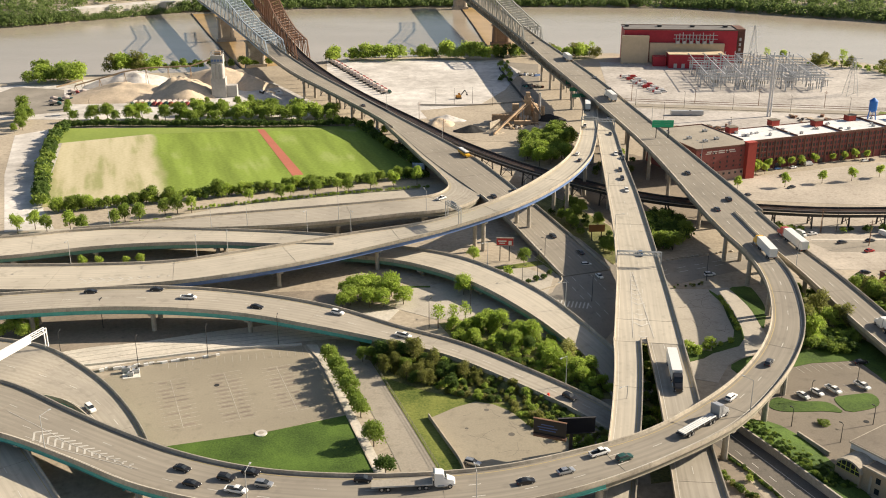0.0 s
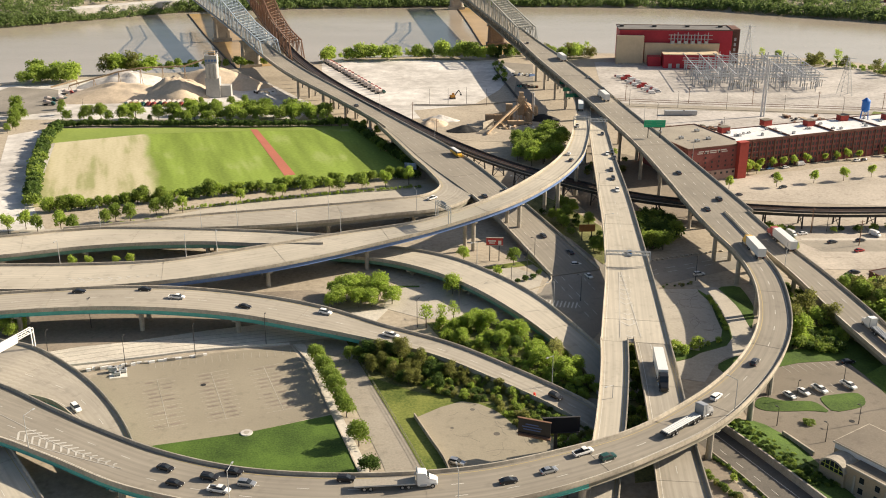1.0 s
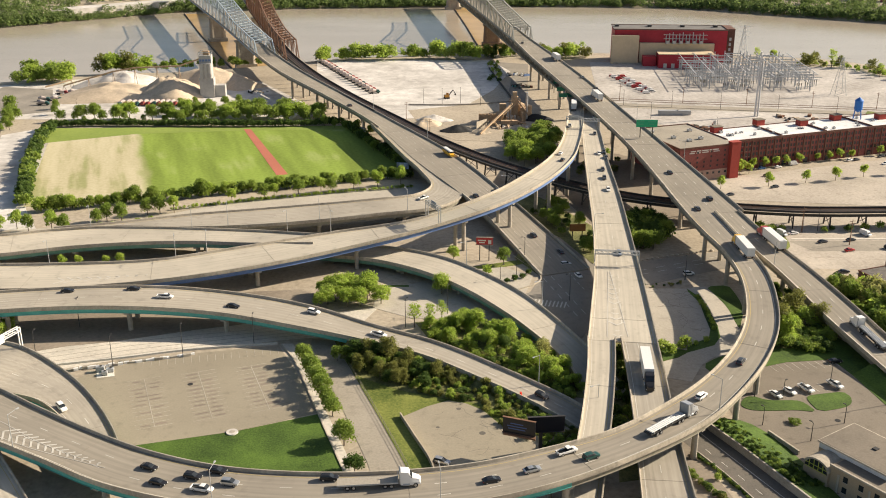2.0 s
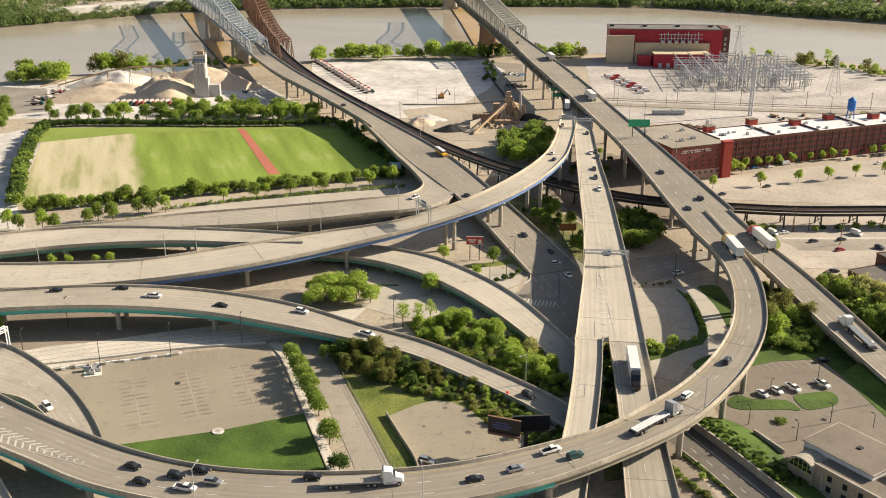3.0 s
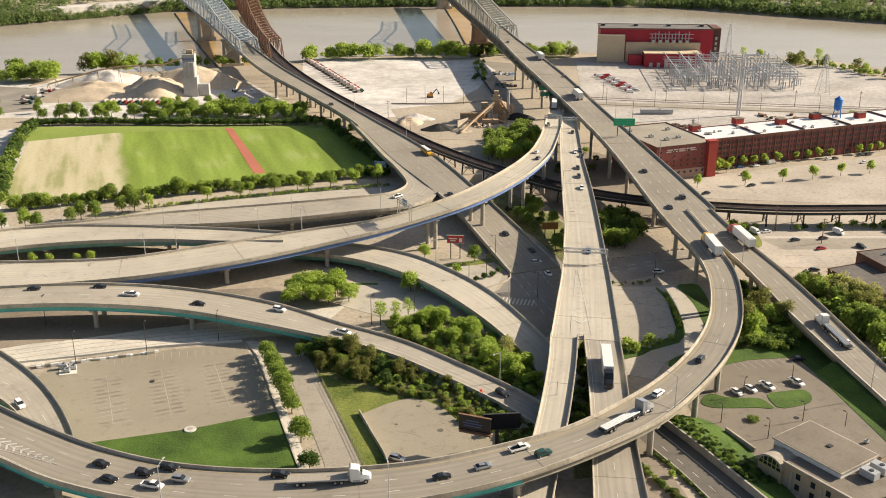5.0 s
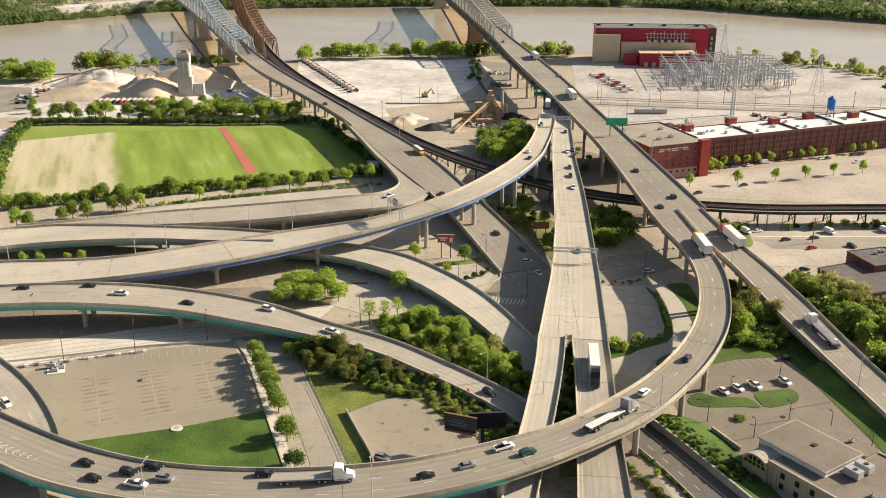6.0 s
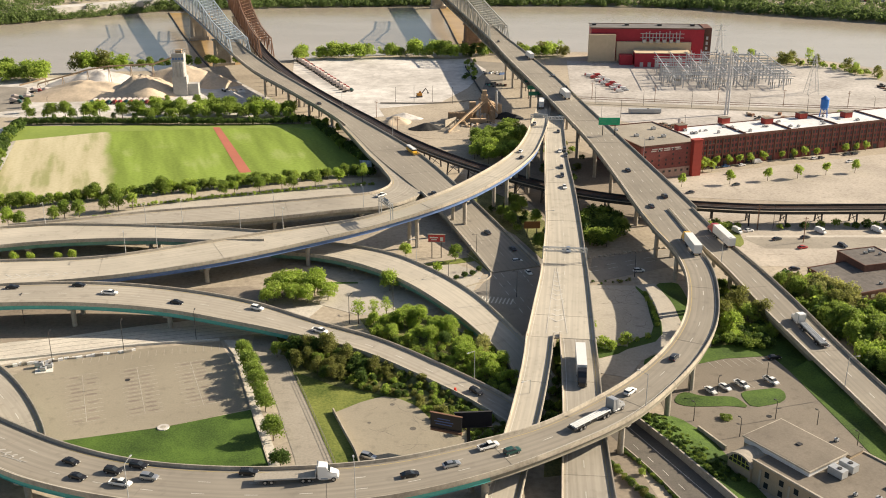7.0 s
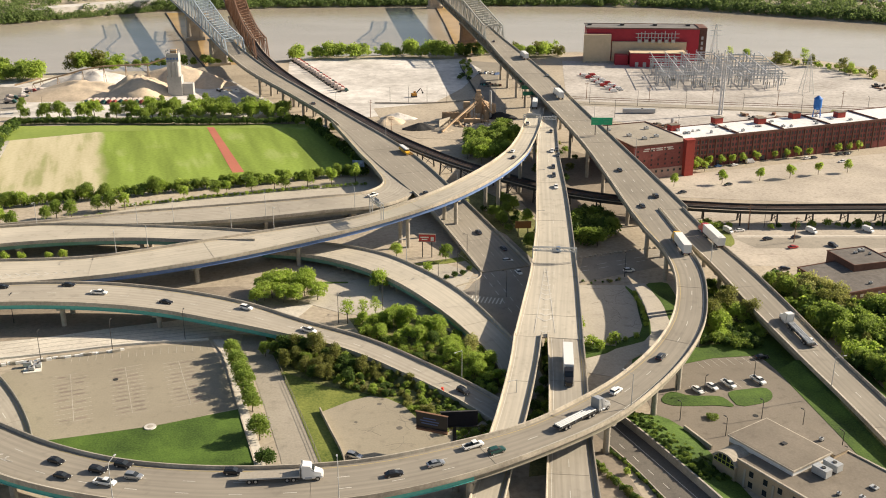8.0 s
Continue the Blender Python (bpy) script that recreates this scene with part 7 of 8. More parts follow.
def wheel(parent, x, y, r, w=0.24):
    key = (r, w)
    if key not in WHEELS:
        bm = bmesh.new()
        rod(bm, (0, -w / 2, 0), (0, w / 2, 0), r, None, 14)
        bmesh.ops.bevel(bm, geom=[e for e in bm.edges if e.calc_length() < r], offset=0.04, segments=1)
        t = bpy.data.meshes.new("wheel")
        bm.to_mesh(t)
        bm.free()
        t.materials.append(M_TYRE)
        bm = bmesh.new()
        rod(bm, (0, -w / 2 - 0.02, 0), (0, w / 2 + 0.02, 0), r * 0.6, None, 10)
        h = bpy.data.meshes.new("rim")
        bm.to_mesh(h)
        bm.free()
        h.materials.append(M_RIM)
        WHEELS[key] = (t, h)
    ob = share("wheel", WHEELS[key][0], parent, pose(x, y, r))
    share("rim", WHEELS[key][1], ob, Matrix())


def lamps(parent, x_front, x_back, w, z):
    for s in (-1, 1):
        bm = bmesh.new()
        box(bm, x_front, s * (w - 0.28), z, 0.12, 0.36, 0.16)
        part("headlight", bm, M_LAMP_FRONT, parent)
        bm = bmesh.new()
        box(bm, x_back, s * (w - 0.22), z + 0.1, 0.1, 0.3, 0.2)
        part("tail_light", bm, M_LAMP_BACK, parent)


SHAPES = {
    # body rings, glass rings, roof rings, wheel stations, wheel radius
    "sedan": (((-2.35, 0.80, 0.42, 0.86, 0.10), (-2.2, 0.88, 0.28, 0.96, 0.10), (-1.5, 0.91, 0.24, 1.0, 0.10), (1.0, 0.91, 0.24, 0.97, 0.10), (1.9, 0.89, 0.26, 0.84, 0.12), (2.35, 0.78, 0.34, 0.70, 0.12)),
              ((-1.95, 0.78, 0.94, 0.99, 0.02), (-1.25, 0.80, 0.94, 1.38, 0.16), (0.25, 0.80, 0.94, 1.40, 0.17), (1.15, 0.78, 0.94, 0.98, 0.02)),
              ((-1.2, 0.64, 1.37, 1.43, 0.05), (-0.4, 0.66, 1.38, 1.47, 0.08), (0.25, 0.64, 1.38, 1.44, 0.06)), (-1.42, 1.42), 0.33),
    "suv": (((-2.3, 0.86, 0.48, 1.05, 0.06), (-2.2, 0.94, 0.34, 1.12, 0.08), (-1.4, 0.96, 0.30, 1.14, 0.08), (1.1, 0.96, 0.30, 1.12, 0.08), (1.9, 0.94, 0.34, 1.02, 0.10), (2.35, 0.84, 0.42, 0.88, 0.10)),
            ((-2.2, 0.84, 1.08, 1.14, 0.02), (-1.95, 0.86, 1.08, 1.66, 0.13), (0.2, 0.86, 1.08, 1.68, 0.14), (1.15, 0.84, 1.08, 1.12, 0.02)),
            ((-1.95, 0.72, 1.64, 1.71, 0.05), (-0.8, 0.74, 1.66, 1.76, 0.07), (0.2, 0.72, 1.66, 1.72, 0.05)), (-1.42, 1.42), 0.38),
    "van": (((-2.9, 0.94, 0.45, 1.2, 0.03), (-2.8, 0.98, 0.34, 2.4, 0.10), (1.2, 0.98, 0.34, 2.4, 0.12), (1.9, 0.97, 0.34, 1.35, 0.12), (2.8, 0.9, 0.4, 1.0, 0.12)),
            ((1.15, 0.86, 1.4, 2.2, 0.10), (1.35, 0.86, 1.4, 2.1, 0.12), (2.0, 0.84, 1.3, 1.36, 0.05)),
            ((-2.7, 0.88, 2.38, 2.44, 0.05), (0.0, 0.88, 2.38, 2.48, 0.07), (1.1, 0.86, 2.38, 2.43, 0.05)), (-1.8, 1.8), 0.38)}


def car(kind, colour):
    words = {"black": "black", "dark": "dark grey", "white": "white", "silver": "silver", "grey": "grey", "red": "red", "blue": "blue", "green": "dark green"}[colour]
    what = {"sedan": "four-door saloon car on the road", "suv": "tall sport utility car", "van": "delivery van with dark windscreen"}[kind]
    top = thing("car" if kind != "van" else "van", words + " " + what, "car" if kind != "van" else "van")
    body, glass, roof, axles, r = SHAPES[kind]
    w = body[2][1]
    bm = bmesh.new()
    hull(bm, body)
    part("body", bm, PAINTS[colour], top)
    bm = bmesh.new()
    hull(bm, glass)
    part("glasshouse", bm, M_GLASS, top)
    bm = bmesh.new()
    hull(bm, roof)
    part("roof", bm, PAINTS[colour], top)
    for x in axles:
        for s in (-1, 1):
            wheel(top, x, s * (w - 0.10), r)
    lamps(top, body[-1][0] - 0.05, body[0][0] + 0.02, w, body[-1][2] + 0.2)
    return top


def pickup(colour):
    words = {"white": "white", "black": "black"}[colour]
    top = thing("pickup_truck", words + " pickup truck with an open load bed", "pickup")
    bm = bmesh.new()
    hull(bm, ((0.1, 0.96, 0.42, 1.15, 0.05), (1.3, 0.97, 0.40, 1.18, 0.08), (2.4, 0.95, 0.44, 1.08, 0.1), (2.85, 0.86, 0.5, 0.95, 0.1)))
    part("body", bm, PAINTS[colour], top)
    bm = bmesh.new()
    box(bm, -1.4, 0, 0.5, 3.0, 1.86, 0.28)
    for s in (-1, 1):
        box(bm, -1.4, s * 0.93, 0.55, 3.0, 0.1, 0.62)
    box(bm, -2.87, 0, 0.55, 0.1, 1.9, 0.62)
    part("load_bed", bm, PAINTS[colour], top)
    bm = bmesh.new()
    box(bm, -1.4, 0, 0.79, 2.8, 1.7, 0.03)
    part("bed_liner", bm, M_TYRE, top)
    bm = bmesh.new()
    hull(bm, ((-0.3, 0.84, 1.12, 1.75, 0.1), (1.0, 0.86, 1.12, 1.78, 0.14), (1.75, 0.84, 1.12, 1.17, 0.02)))
    part("glasshouse", bm, M_GLASS, top)
    bm = bmesh.new()
    hull(bm, ((-0.32, 0.75, 1.74, 1.82, 0.05), (0.3, 0.75, 1.76, 1.87, 0.07), (1.0, 0.74, 1.75, 1.83, 0.05)))
    part("roof", bm, PAINTS[colour], top)
    for x in (-1.75, 1.75):
        for s in (-1, 1):
            wheel(top, x, s * 0.86, 0.4, 0.26)
    lamps(top, 2.8, -2.92, 0.95, 0.7)
    return top


def lorry(kind, colour):
    """Tractor and semi-trailer, nose at +x, origin at the middle."""
    cab = PAINTS[colour]
    lab = {"lorry": "articulated lorry with a white box trailer", "flatbed": "white tractor pulling an empty flatbed trailer", "tanker": "tractor with a low silver pipe trailer"}[kind]
    top = thing("lorry", {"yellow": "yellow-cabbed ", "red": "red-cabbed ", "black": "black-cabbed ", "orange": "orange ", "white": "white ", "grey": "grey "}[colour] + lab if kind == "lorry" else lab, "lorry")
    bm = bmesh.new()
    hull(bm, ((3.4, 1.18, 1.0, 3.55, 0.10), (3.6, 1.22, 0.6, 3.7, 0.12), (5.2, 1.22, 0.6, 3.5, 0.14), (5.9, 1.18, 0.6, 2.3, 0.14), (7.4, 1.0, 0.6, 1.75, 0.2), (7.7, 0.85, 0.55, 1.5, 0.2)))
    part("cab", bm, cab, top)
    bm = bmesh.new()
    hull(bm, ((5.12, 1.10, 2.35, 3.3, 0.1), (5.35, 1.12, 2.3, 3.2, 0.12), (5.98, 1.08, 2.2, 2.35, 0.1)))
    part("windscreen", bm, M_GLASS, top)
    bm = bmesh.new()
    box(bm, 3.2, 0, 0.75, 8.4, 0.9, 0.35)
    part("chassis", bm, M_DARK_STEEL, top)
    for s in (-1, 1):
        bm = bmesh.new()
        rod(bm, (3.35, s * 1.15, 1.0), (3.35, s * 1.15, 3.9), 0.1, None, 8)
        part("exhaust", bm, M_STEEL, top)
        bm = bmesh.new()
        rod(bm, (4.0, s * 1.0, 0.75), (5.4, s * 1.0, 0.75), 0.32, None, 10)
        part("fuel_tank", bm, M_STEEL, top)
    lamps(top, 7.62, -8.9, 1.1, 0.8)
    for x in (6.6, 1.6, 0.3):
        for s in (-1, 1):
            wheel(top, x, s * 1.0, 0.5, 0.45 if x < 3 else 0.3)
    for x in (-6.2, -7.5):
        for s in (-1, 1):
            wheel(top, x, s * 1.0, 0.5, 0.45)
    if kind == "lorry":
        bm = bmesh.new()
        box(bm, -3.1, 0, 1.15, 11.8, 2.55, 2.85)
        bmesh.ops.bevel(bm, geom=bm.edges[:], offset=0.05, segments=1)
        part("box_trailer", bm, M_ALU, top)
    elif kind == "flatbed":
        bm = bmesh.new()
        box(bm, -3.3, 0, 1.15, 12.6, 2.55, 0.3)
        box(bm, -3.3, 0, 0.75, 11.0, 0.9, 0.42)
        part("flatbed", bm, M_BED, top)
        bm = bmesh.new()
        for s in (-1, 1):
            box(bm, -3.3, s * 1.3, 1.12, 12.6, 0.06, 0.32)
        box(bm, 3.0, 0, 1.2, 0.12, 2.5, 1.5)
        part("bed_edge", bm, M_STEEL, top)
    else:
        bm = bmesh.new()
        box(bm, -3.3, 0, 0.85, 12.6, 2.2, 0.3)
        part("trailer_frame", bm, M_DARK_STEEL, top)
        for k in range(4):
            bm = bmesh.new()
            rod(bm, (-9.2, -0.75 + k * 0.5, 1.42), (2.6, -0.75 + k * 0.5, 1.42), 0.24, None, 10)
            part("pipe", bm, M_STEEL, top)
        for k in range(6):
            bm = bmesh.new()
            box(bm, -8.8 + k * 2.2, 0, 1.1, 0.12, 2.4, 0.4)
            part("bolster", bm, M_STEEL, top)
    return top


def bus():
    top = thing("school_bus", "yellow bus with a white roof and dark windows", "bus")
    bm = bmesh.new()
    hull(bm, ((-5.2, 1.18, 0.6, 2.0, 0.0), (4.0, 1.2, 0.5, 2.0, 0.0), (4.3, 1.15, 0.55, 1.6, 0.1), (5.4, 1.0, 0.6, 1.45, 0.15)))
    part("body", bm, PAINTS["yellow"], top)
    bm = bmesh.new()
    box(bm, -0.6, 0, 2.0, 9.1, 2.34, 0.65)
    part("window_band", bm, M_GLASS, top)
    bm = bmesh.new()
    hull(bm, ((-5.15, 1.15, 2.6, 2.95, 0.3), (3.6, 1.18, 2.6, 3.0, 0.3), (4.0, 1.1, 2.6, 2.85, 0.3)))
    part("roof", bm, M_ALU, top)
    for x in (-3.2, 4.2):
        for s in (-1, 1):
            wheel(top, x, s * 1.0, 0.5, 0.3)
    lamps(top, 5.35, -5.2, 1.1, 0.8)
    return top


FLEET = {}


def vehicle(kind, colour, m, group=""):
    key = (kind, colour)
    size = 1.1 if kind in ("lorry", "flatbed", "tanker") else 1.0 if kind == "bus" else 0.92
    m = m @ Matrix.Diagonal((size, size, size, 1))
    if key not in FLEET:
        FLEET[key] = car(kind, colour) if kind in SHAPES else pickup(colour) if kind == "pickup" else bus() if kind == "bus" else lorry(kind, colour)
        FLEET[key].matrix_basis = m
        ob = FLEET[key]
    else:
        old = FLEET[key].matrix_basis.copy()
        FLEET[key].matrix_basis = Matrix()
        ob = copy_thing(FLEET[key], m)
        FLEET[key].matrix_basis = old
    return tagged(ob, group=group)


def drive(key, kind, colour, x, y, back):
    road = ROADS[key]
    i = road.nearest(x, y)
    t = road.tangent[i] * (-1 if back else 1)
    j = min(max(i, 1), len(road.rows) - 2)
    rise = (road.rows[j + 1, 2] - road.rows[j - 1, 2]) / (road.along[j + 1] - road.along[j - 1])
    pitch = -math.degrees(math.atan(rise)) * (-1 if back else 1)
    m = Matrix.Translation((x, y, road.rows[i, 2] + 0.02)) @ pose(0, 0, 0, 0, 0, math.degrees(math.atan2(t[1], t[0]))) @ pose(0, 0, 0, 0, pitch, 0)
    vehicle(kind, colour, m, "cars on the highway" if kind in ("sedan", "suv", "van") else "")


TRAFFIC_LOOP = [
    ("loop", "sedan", "black", -77.0, 202.2),
    ("loop", "sedan", "black", -73.2, 195.8),
    ("loop", "suv", "black", -65.7, 198.0),
    ("loop", "suv", "black", -60.4, 200.2),
    ("loop", "suv", "silver", -56.5, 195.2),
    ("loop", "pickup", "white", -62.4, 192.9),
    ("loop", "suv", "black", -33.8, 196.4),
    ("loop", "sedan", "black", 3.5, 194.6),
    ("loop", "sedan", "silver", 13.1, 198.4),
    ("loop", "pickup", "white", 22.0, 205.8),
    ("loop", "suv", "green", 27.5, 203.5),
    ("loop", "suv", "white", 60.4, 231.7),
    ("loop", "suv", "dark", 76.2, 251.1),
    ("loop", "flatbed", "white", -21.1, 193.7),
    ("loop", "tanker", "grey", 50.6, 219.2),
    ("loop", "lorry", "yellow", 100.9, 338.7),
    ("l2", "suv", "white", -110.4, 236.3),
]
TRAFFIC_RIVER = [
    ("r2", "lorry", "red", 115.0, 351.4),
    ("r2", "tanker", "white", 125.6, 283.8),
    ("r2", "pickup", "white", 128.1, 276.4),
    ("r", "suv", "dark", 102.9, 393.7),
    ("r", "sedan", "dark", 95.4, 382.7),
    ("r", "sedan", "dark", 93.2, 425.9),
    ("r", "lorry", "white", 70.8, 694.9),
    ("r", "sedan", "silver", 80.7, 627.1),
    ("r", "sedan", "dark", 84.4, 592.4),
    ("r", "lorry", "white", 80.7, 567.3),
    ("r", "sedan", "dark", 52.9, 764.1),
    ("p", "bus", "yellow", -4.8, 485.3),
    ("p", "sedan", "dark", -63.1, 586.2),
    ("p", "sedan", "dark", 7.0, 421.0),
    ("p", "sedan", "dark", 16.8, 429.1),
    ("p", "sedan", "dark", 29.1, 379.4),
    ("p", "sedan", "dark", 38.4, 365.1),
    ("f", "pickup", "white", -16.1, 416.2),
]
TRAFFIC_RAMPS = [
    ("flyc", "sedan", "dark", 46.8, 437.9),
    ("flyc", "sedan", "white", 47.1, 449.1),
    ("flyc", "lorry", "white", 67.5, 563.2),
    ("flyc", "pickup", "white", 58.9, 510.7),
    ("spine", "suv", "dark", 68.6, 458.1),
    ("spine", "sedan", "dark", 68.5, 449.4),
    ("spine", "sedan", "white", 66.2, 456.1),
    ("spine", "sedan", "dark", 69.5, 493.8),
    ("spine", "suv", "white", 75.2, 535.5),
    ("spine", "sedan", "dark", 63.5, 421.2),
    ("spine", "sedan", "white", 63.0, 407.1),
    ("spine", "sedan", "dark", 64.4, 432.3),
    ("spine", "sedan", "blue", 57.1, 341.7),
    ("s2", "lorry", "black", 50.3, 251.6),
    ("b", "sedan", "black", -132.9, 306.3),
    ("b", "sedan", "black", -111.8, 309.3),
    ("b", "pickup", "white", -99.8, 303.7),
    ("b", "sedan", "black", -76.5, 299.5),
    ("b", "suv", "white", -50.0, 298.3),
    ("b", "pickup", "white", -27.9, 284.9),
    ("b", "suv", "black", 20.5, 250.3),
    ("b", "sedan", "silver", 33.4, 235.0),
]
for key, kind, colour, x, y in TRAFFIC_LOOP + TRAFFIC_RIVER + TRAFFIC_RAMPS:
    drive(key, kind, colour, x, y, key in ("r", "r2", "p") and kind != "bus")

PARKED = [
    ("suv", "white", 39.7, 355.8, 10),
    ("sedan", "white", 43.0, 344.3, -70),
    ("sedan", "white", 88.1, 253.2, -62),
    ("sedan", "white", 92.8, 255.2, -62),
    ("pickup", "white", 98.0, 256.6, -62),
    ("pickup", "white", 107.3, 259.0, -62),
    ("sedan", "black", 112.9, 274.2, 10),
    ("suv", "silver", -7.9, 218.2, -25),
    ("suv", "white", 84.5, 346.0, 10),
    ("sedan", "dark", 147.3, 381.0, 20),
    ("sedan", "dark", 159.5, 383.0, 20),
    ("sedan", "red", 154.5, 371.2, 20),
    ("suv", "dark", 171.1, 373.1, -60),
    ("sedan", "dark", 143.6, 348.2, 10),
    ("sedan", "white", 138.7, 391.2, 20),
    ("van", "white", 133.6, 390.0, -66),
    ("van", "white", 168.2, 389.6, -62),
    ("van", "white", 192.3, 391.0, -60),
    ("sedan", "dark", 126.6, 444.6, 205),
    ("sedan", "dark", 151.5, 457.2, 205),
    ("sedan", "dark", 153.8, 476.4, 22),
    ("sedan", "dark", 149.0, 487.5, 25),
    ("sedan", "blue", 155.1, 489.6, 22),
    ("sedan", "white", 163.8, 491.7, 25),
    ("van", "white", 173.6, 497.0, 22),
    ("sedan", "white", 205.6, 504.7, 22),
    ("sedan", "dark", 209.6, 505.8, 25),
    ("sedan", "dark", 225.3, 512.5, 205),
    ("sedan", "dark", 230.0, 513.6, 22),
    ("sedan", "white", 221.6, 498.1, 205),
]
for n, (kind, colour, x, y, turn) in enumerate(PARKED):
    vehicle(kind, colour, pose(x, y, 0.22 if y < 300 else 0.09, 0, 0, turn), "parked cars")

# rows of red and white lorries in the yards
rnd = random.Random(3)


def mixer_truck(colour):
    top = thing("mixer_truck", "parked red and white concrete mixer truck" if colour == "red" else "parked green and white concrete mixer truck", "lorry")
    bm = bmesh.new()
    hull(bm, ((1.9, 1.15, 0.7, 2.6, 0.1), (3.4, 1.15, 0.6, 2.5, 0.12), (3.9, 1.1, 0.6, 1.7, 0.12), (4.4, 1.0, 0.6, 1.4, 0.1)))
    part("cab", bm, M_TRUCK_RED if colour == "red" else PAINTS[colour], top)
    bm = bmesh.new()
    rod(bm, (-3.2, 0, 2.3), (-1.0, 0, 2.5), 0.7, 1.25, 12)
    rod(bm, (-1.0, 0, 2.5), (1.6, 0, 2.1), 1.25, 0.8, 12)
    part("drum", bm, M_TRUCK_PALE, top)
    bm = bmesh.new()
    box(bm, -0.4, 0, 0.7, 7.6, 1.4, 0.4)
    part("chassis", bm, M_DARK_STEEL, top)
    for x in (3.0, -1.4, -2.6):
        for s in (-1, 1):
            bm = bmesh.new()
            rod(bm, (x, s * 0.85, 0.5), (x, s * 1.15, 0.5), 0.5, None, 10)
            part("wheel", bm, M_TYRE, top)
    return top


M_TRUCK_RED = shader("dusty_red_paint", (0.34, 0.07, 0.06), rough=0.5, vary=0.2, grain=1.0)
M_TRUCK_PALE = shader("dusty_pale_paint", (0.50, 0.42, 0.38), rough=0.6, vary=0.25, grain=1.0)
red_truck, green_truck = mixer_truck("red"), mixer_truck("green")
red_truck.matrix_basis, green_truck.matrix_basis = pose(-103, 795, 0.1, 0, 0, 20), pose(-268, 640, 0.1, 0, 0, 0)
tagged(red_truck, group="mixer trucks"), tagged(green_truck, group="mixer trucks")
for k in range(1, 17):
    copy_thing(red_truck if k % 4 else green_truck, pose(-103 + k * 3.0 + rnd.uniform(-0.4, 0.4), 795 - k * 7.4, 0.1, 0, 0, 20 + rnd.uniform(-6, 6)))
for k in range(6):
    copy_thing(red_truck, pose(-118 + k * 2.6, 768 - k * 8, 0.1, 0, 0, 200 + rnd.uniform(-6, 6)))
for k in range(13):
    copy_thing(red_truck if k % 3 else green_truck, pose(-216 + k * 3.6 + rnd.uniform(-0.3, 0.3), 640 + rnd.uniform(-1, 1), 0.1, 0, 0, 250 + rnd.uniform(-5, 5)))
for k in range(4):
    copy_thing(red_truck if k % 2 else green_truck, pose(-272 + k * 4, 652 + (k % 2) * 22, 0.1, 0, 0, 10))
for k in range(27):
    u = (k % 14) / 13
    vehicle("van" if k % 2 else "suv", "white" if k % 3 else "red", pose(118 + 14 * u + (6.5 if k > 13 else 0), 738 - 62 * u + rnd.uniform(-1, 1), 0.1, 0, 0, 5 + rnd.uniform(-5, 5)), "fleet cars")


# ---------------------------------------------------------------- signs, lamps, walls and small things
def street_lamp(x, y, z, high, turn, arm=2.0, dark=False, name="street_lamp"):
    top = thing(name, "tall slender street lamp with a single arm", "street lamp", pose(x, y, z, 0, 0, turn), group="street lamps")
    mat = M_DARK_STEEL if dark else M_STEEL
    bm = bmesh.new()
    rod(bm, (0, 0, -0.2), (0, 0, high), 0.13, 0.08, 8)
    part("pole", bm, mat, top)
    bm = bmesh.new()
    rod(bm, (0, 0, high - 0.15), (arm, 0, high + 0.25), 0.06, 0.05, 6)
    part("arm", bm, mat, top)
    bm = bmesh.new()
    box(bm, arm + 0.25, 0, high + 0.15, 0.8, 0.35, 0.18)
    part("lantern", bm, mat, top)
    return top


first_lamp = street_lamp(-108.3, 271.9, 0, 10.0, 90, 1.2, True)
for x, y, turn in ((-88.8, 279.6, 90), (-132.8, 275.3, 90), (-68, 287.5, 90), (-128, 300, 90), (-20, 300, 60), (-6, 311, 80), (13, 330, 40), (20, 346, 40), (37, 322, 200), (24, 360, 200), (82, 341, 250)):
    copy_thing(first_lamp, pose(x, y, 0.05, 0, 0, turn))
low_lamp = street_lamp(89.7, 251.9, 0.2, 5.5, 40, 0.5, True)
for x, y in ((89.8, 229), (102.1, 238.1), (111.5, 232.8), (79.5, 237.2), (81.9, 252.9), (106.8, 261.4), (116, 214), (118, 222)):
    copy_thing(low_lamp, pose(x, y, 0.1, 0, 0, 130))
road_lamp = None
for key, spots, side in (("loop", ((-59, 190), (-9, 189), (-110, 215), (62, 225)), 1), ("flyc", ((-105, 335), (-150, 330), (-48, 355), (-92, 335)), -1), ("d", ((-70, 362), (-148, 366), (-110, 368)), -1),
                         ("f", ((-60, 395), (-25, 405), (-95, 390)), 1), ("p", ((-30, 508), (-60, 568), (12, 418)), -1), ("g", ((20, 303), (-5, 338)), -1), ("b", ((28, 236), (15, 250)), -1), ("r2", ((122, 250), (114, 330)), 1), ("r", ((92, 440), (82, 510)), -1), ("spine", ((57, 355), (61, 400)), 1)):
    for x, y in spots:
        road = ROADS[key]
        i = road.nearest(x, y)
        p = road.point(i, side * (road.rows[i, 3] / 2 - 0.15), 0.85)
        ang = math.degrees(math.atan2(-side * road.side[i, 1], -side * road.side[i, 0]))
        if road_lamp is None:
            road_lamp = street_lamp(*p, 9.0, ang, 2.6)
        else:
            copy_thing(road_lamp, pose(*p, 0, 0, ang))
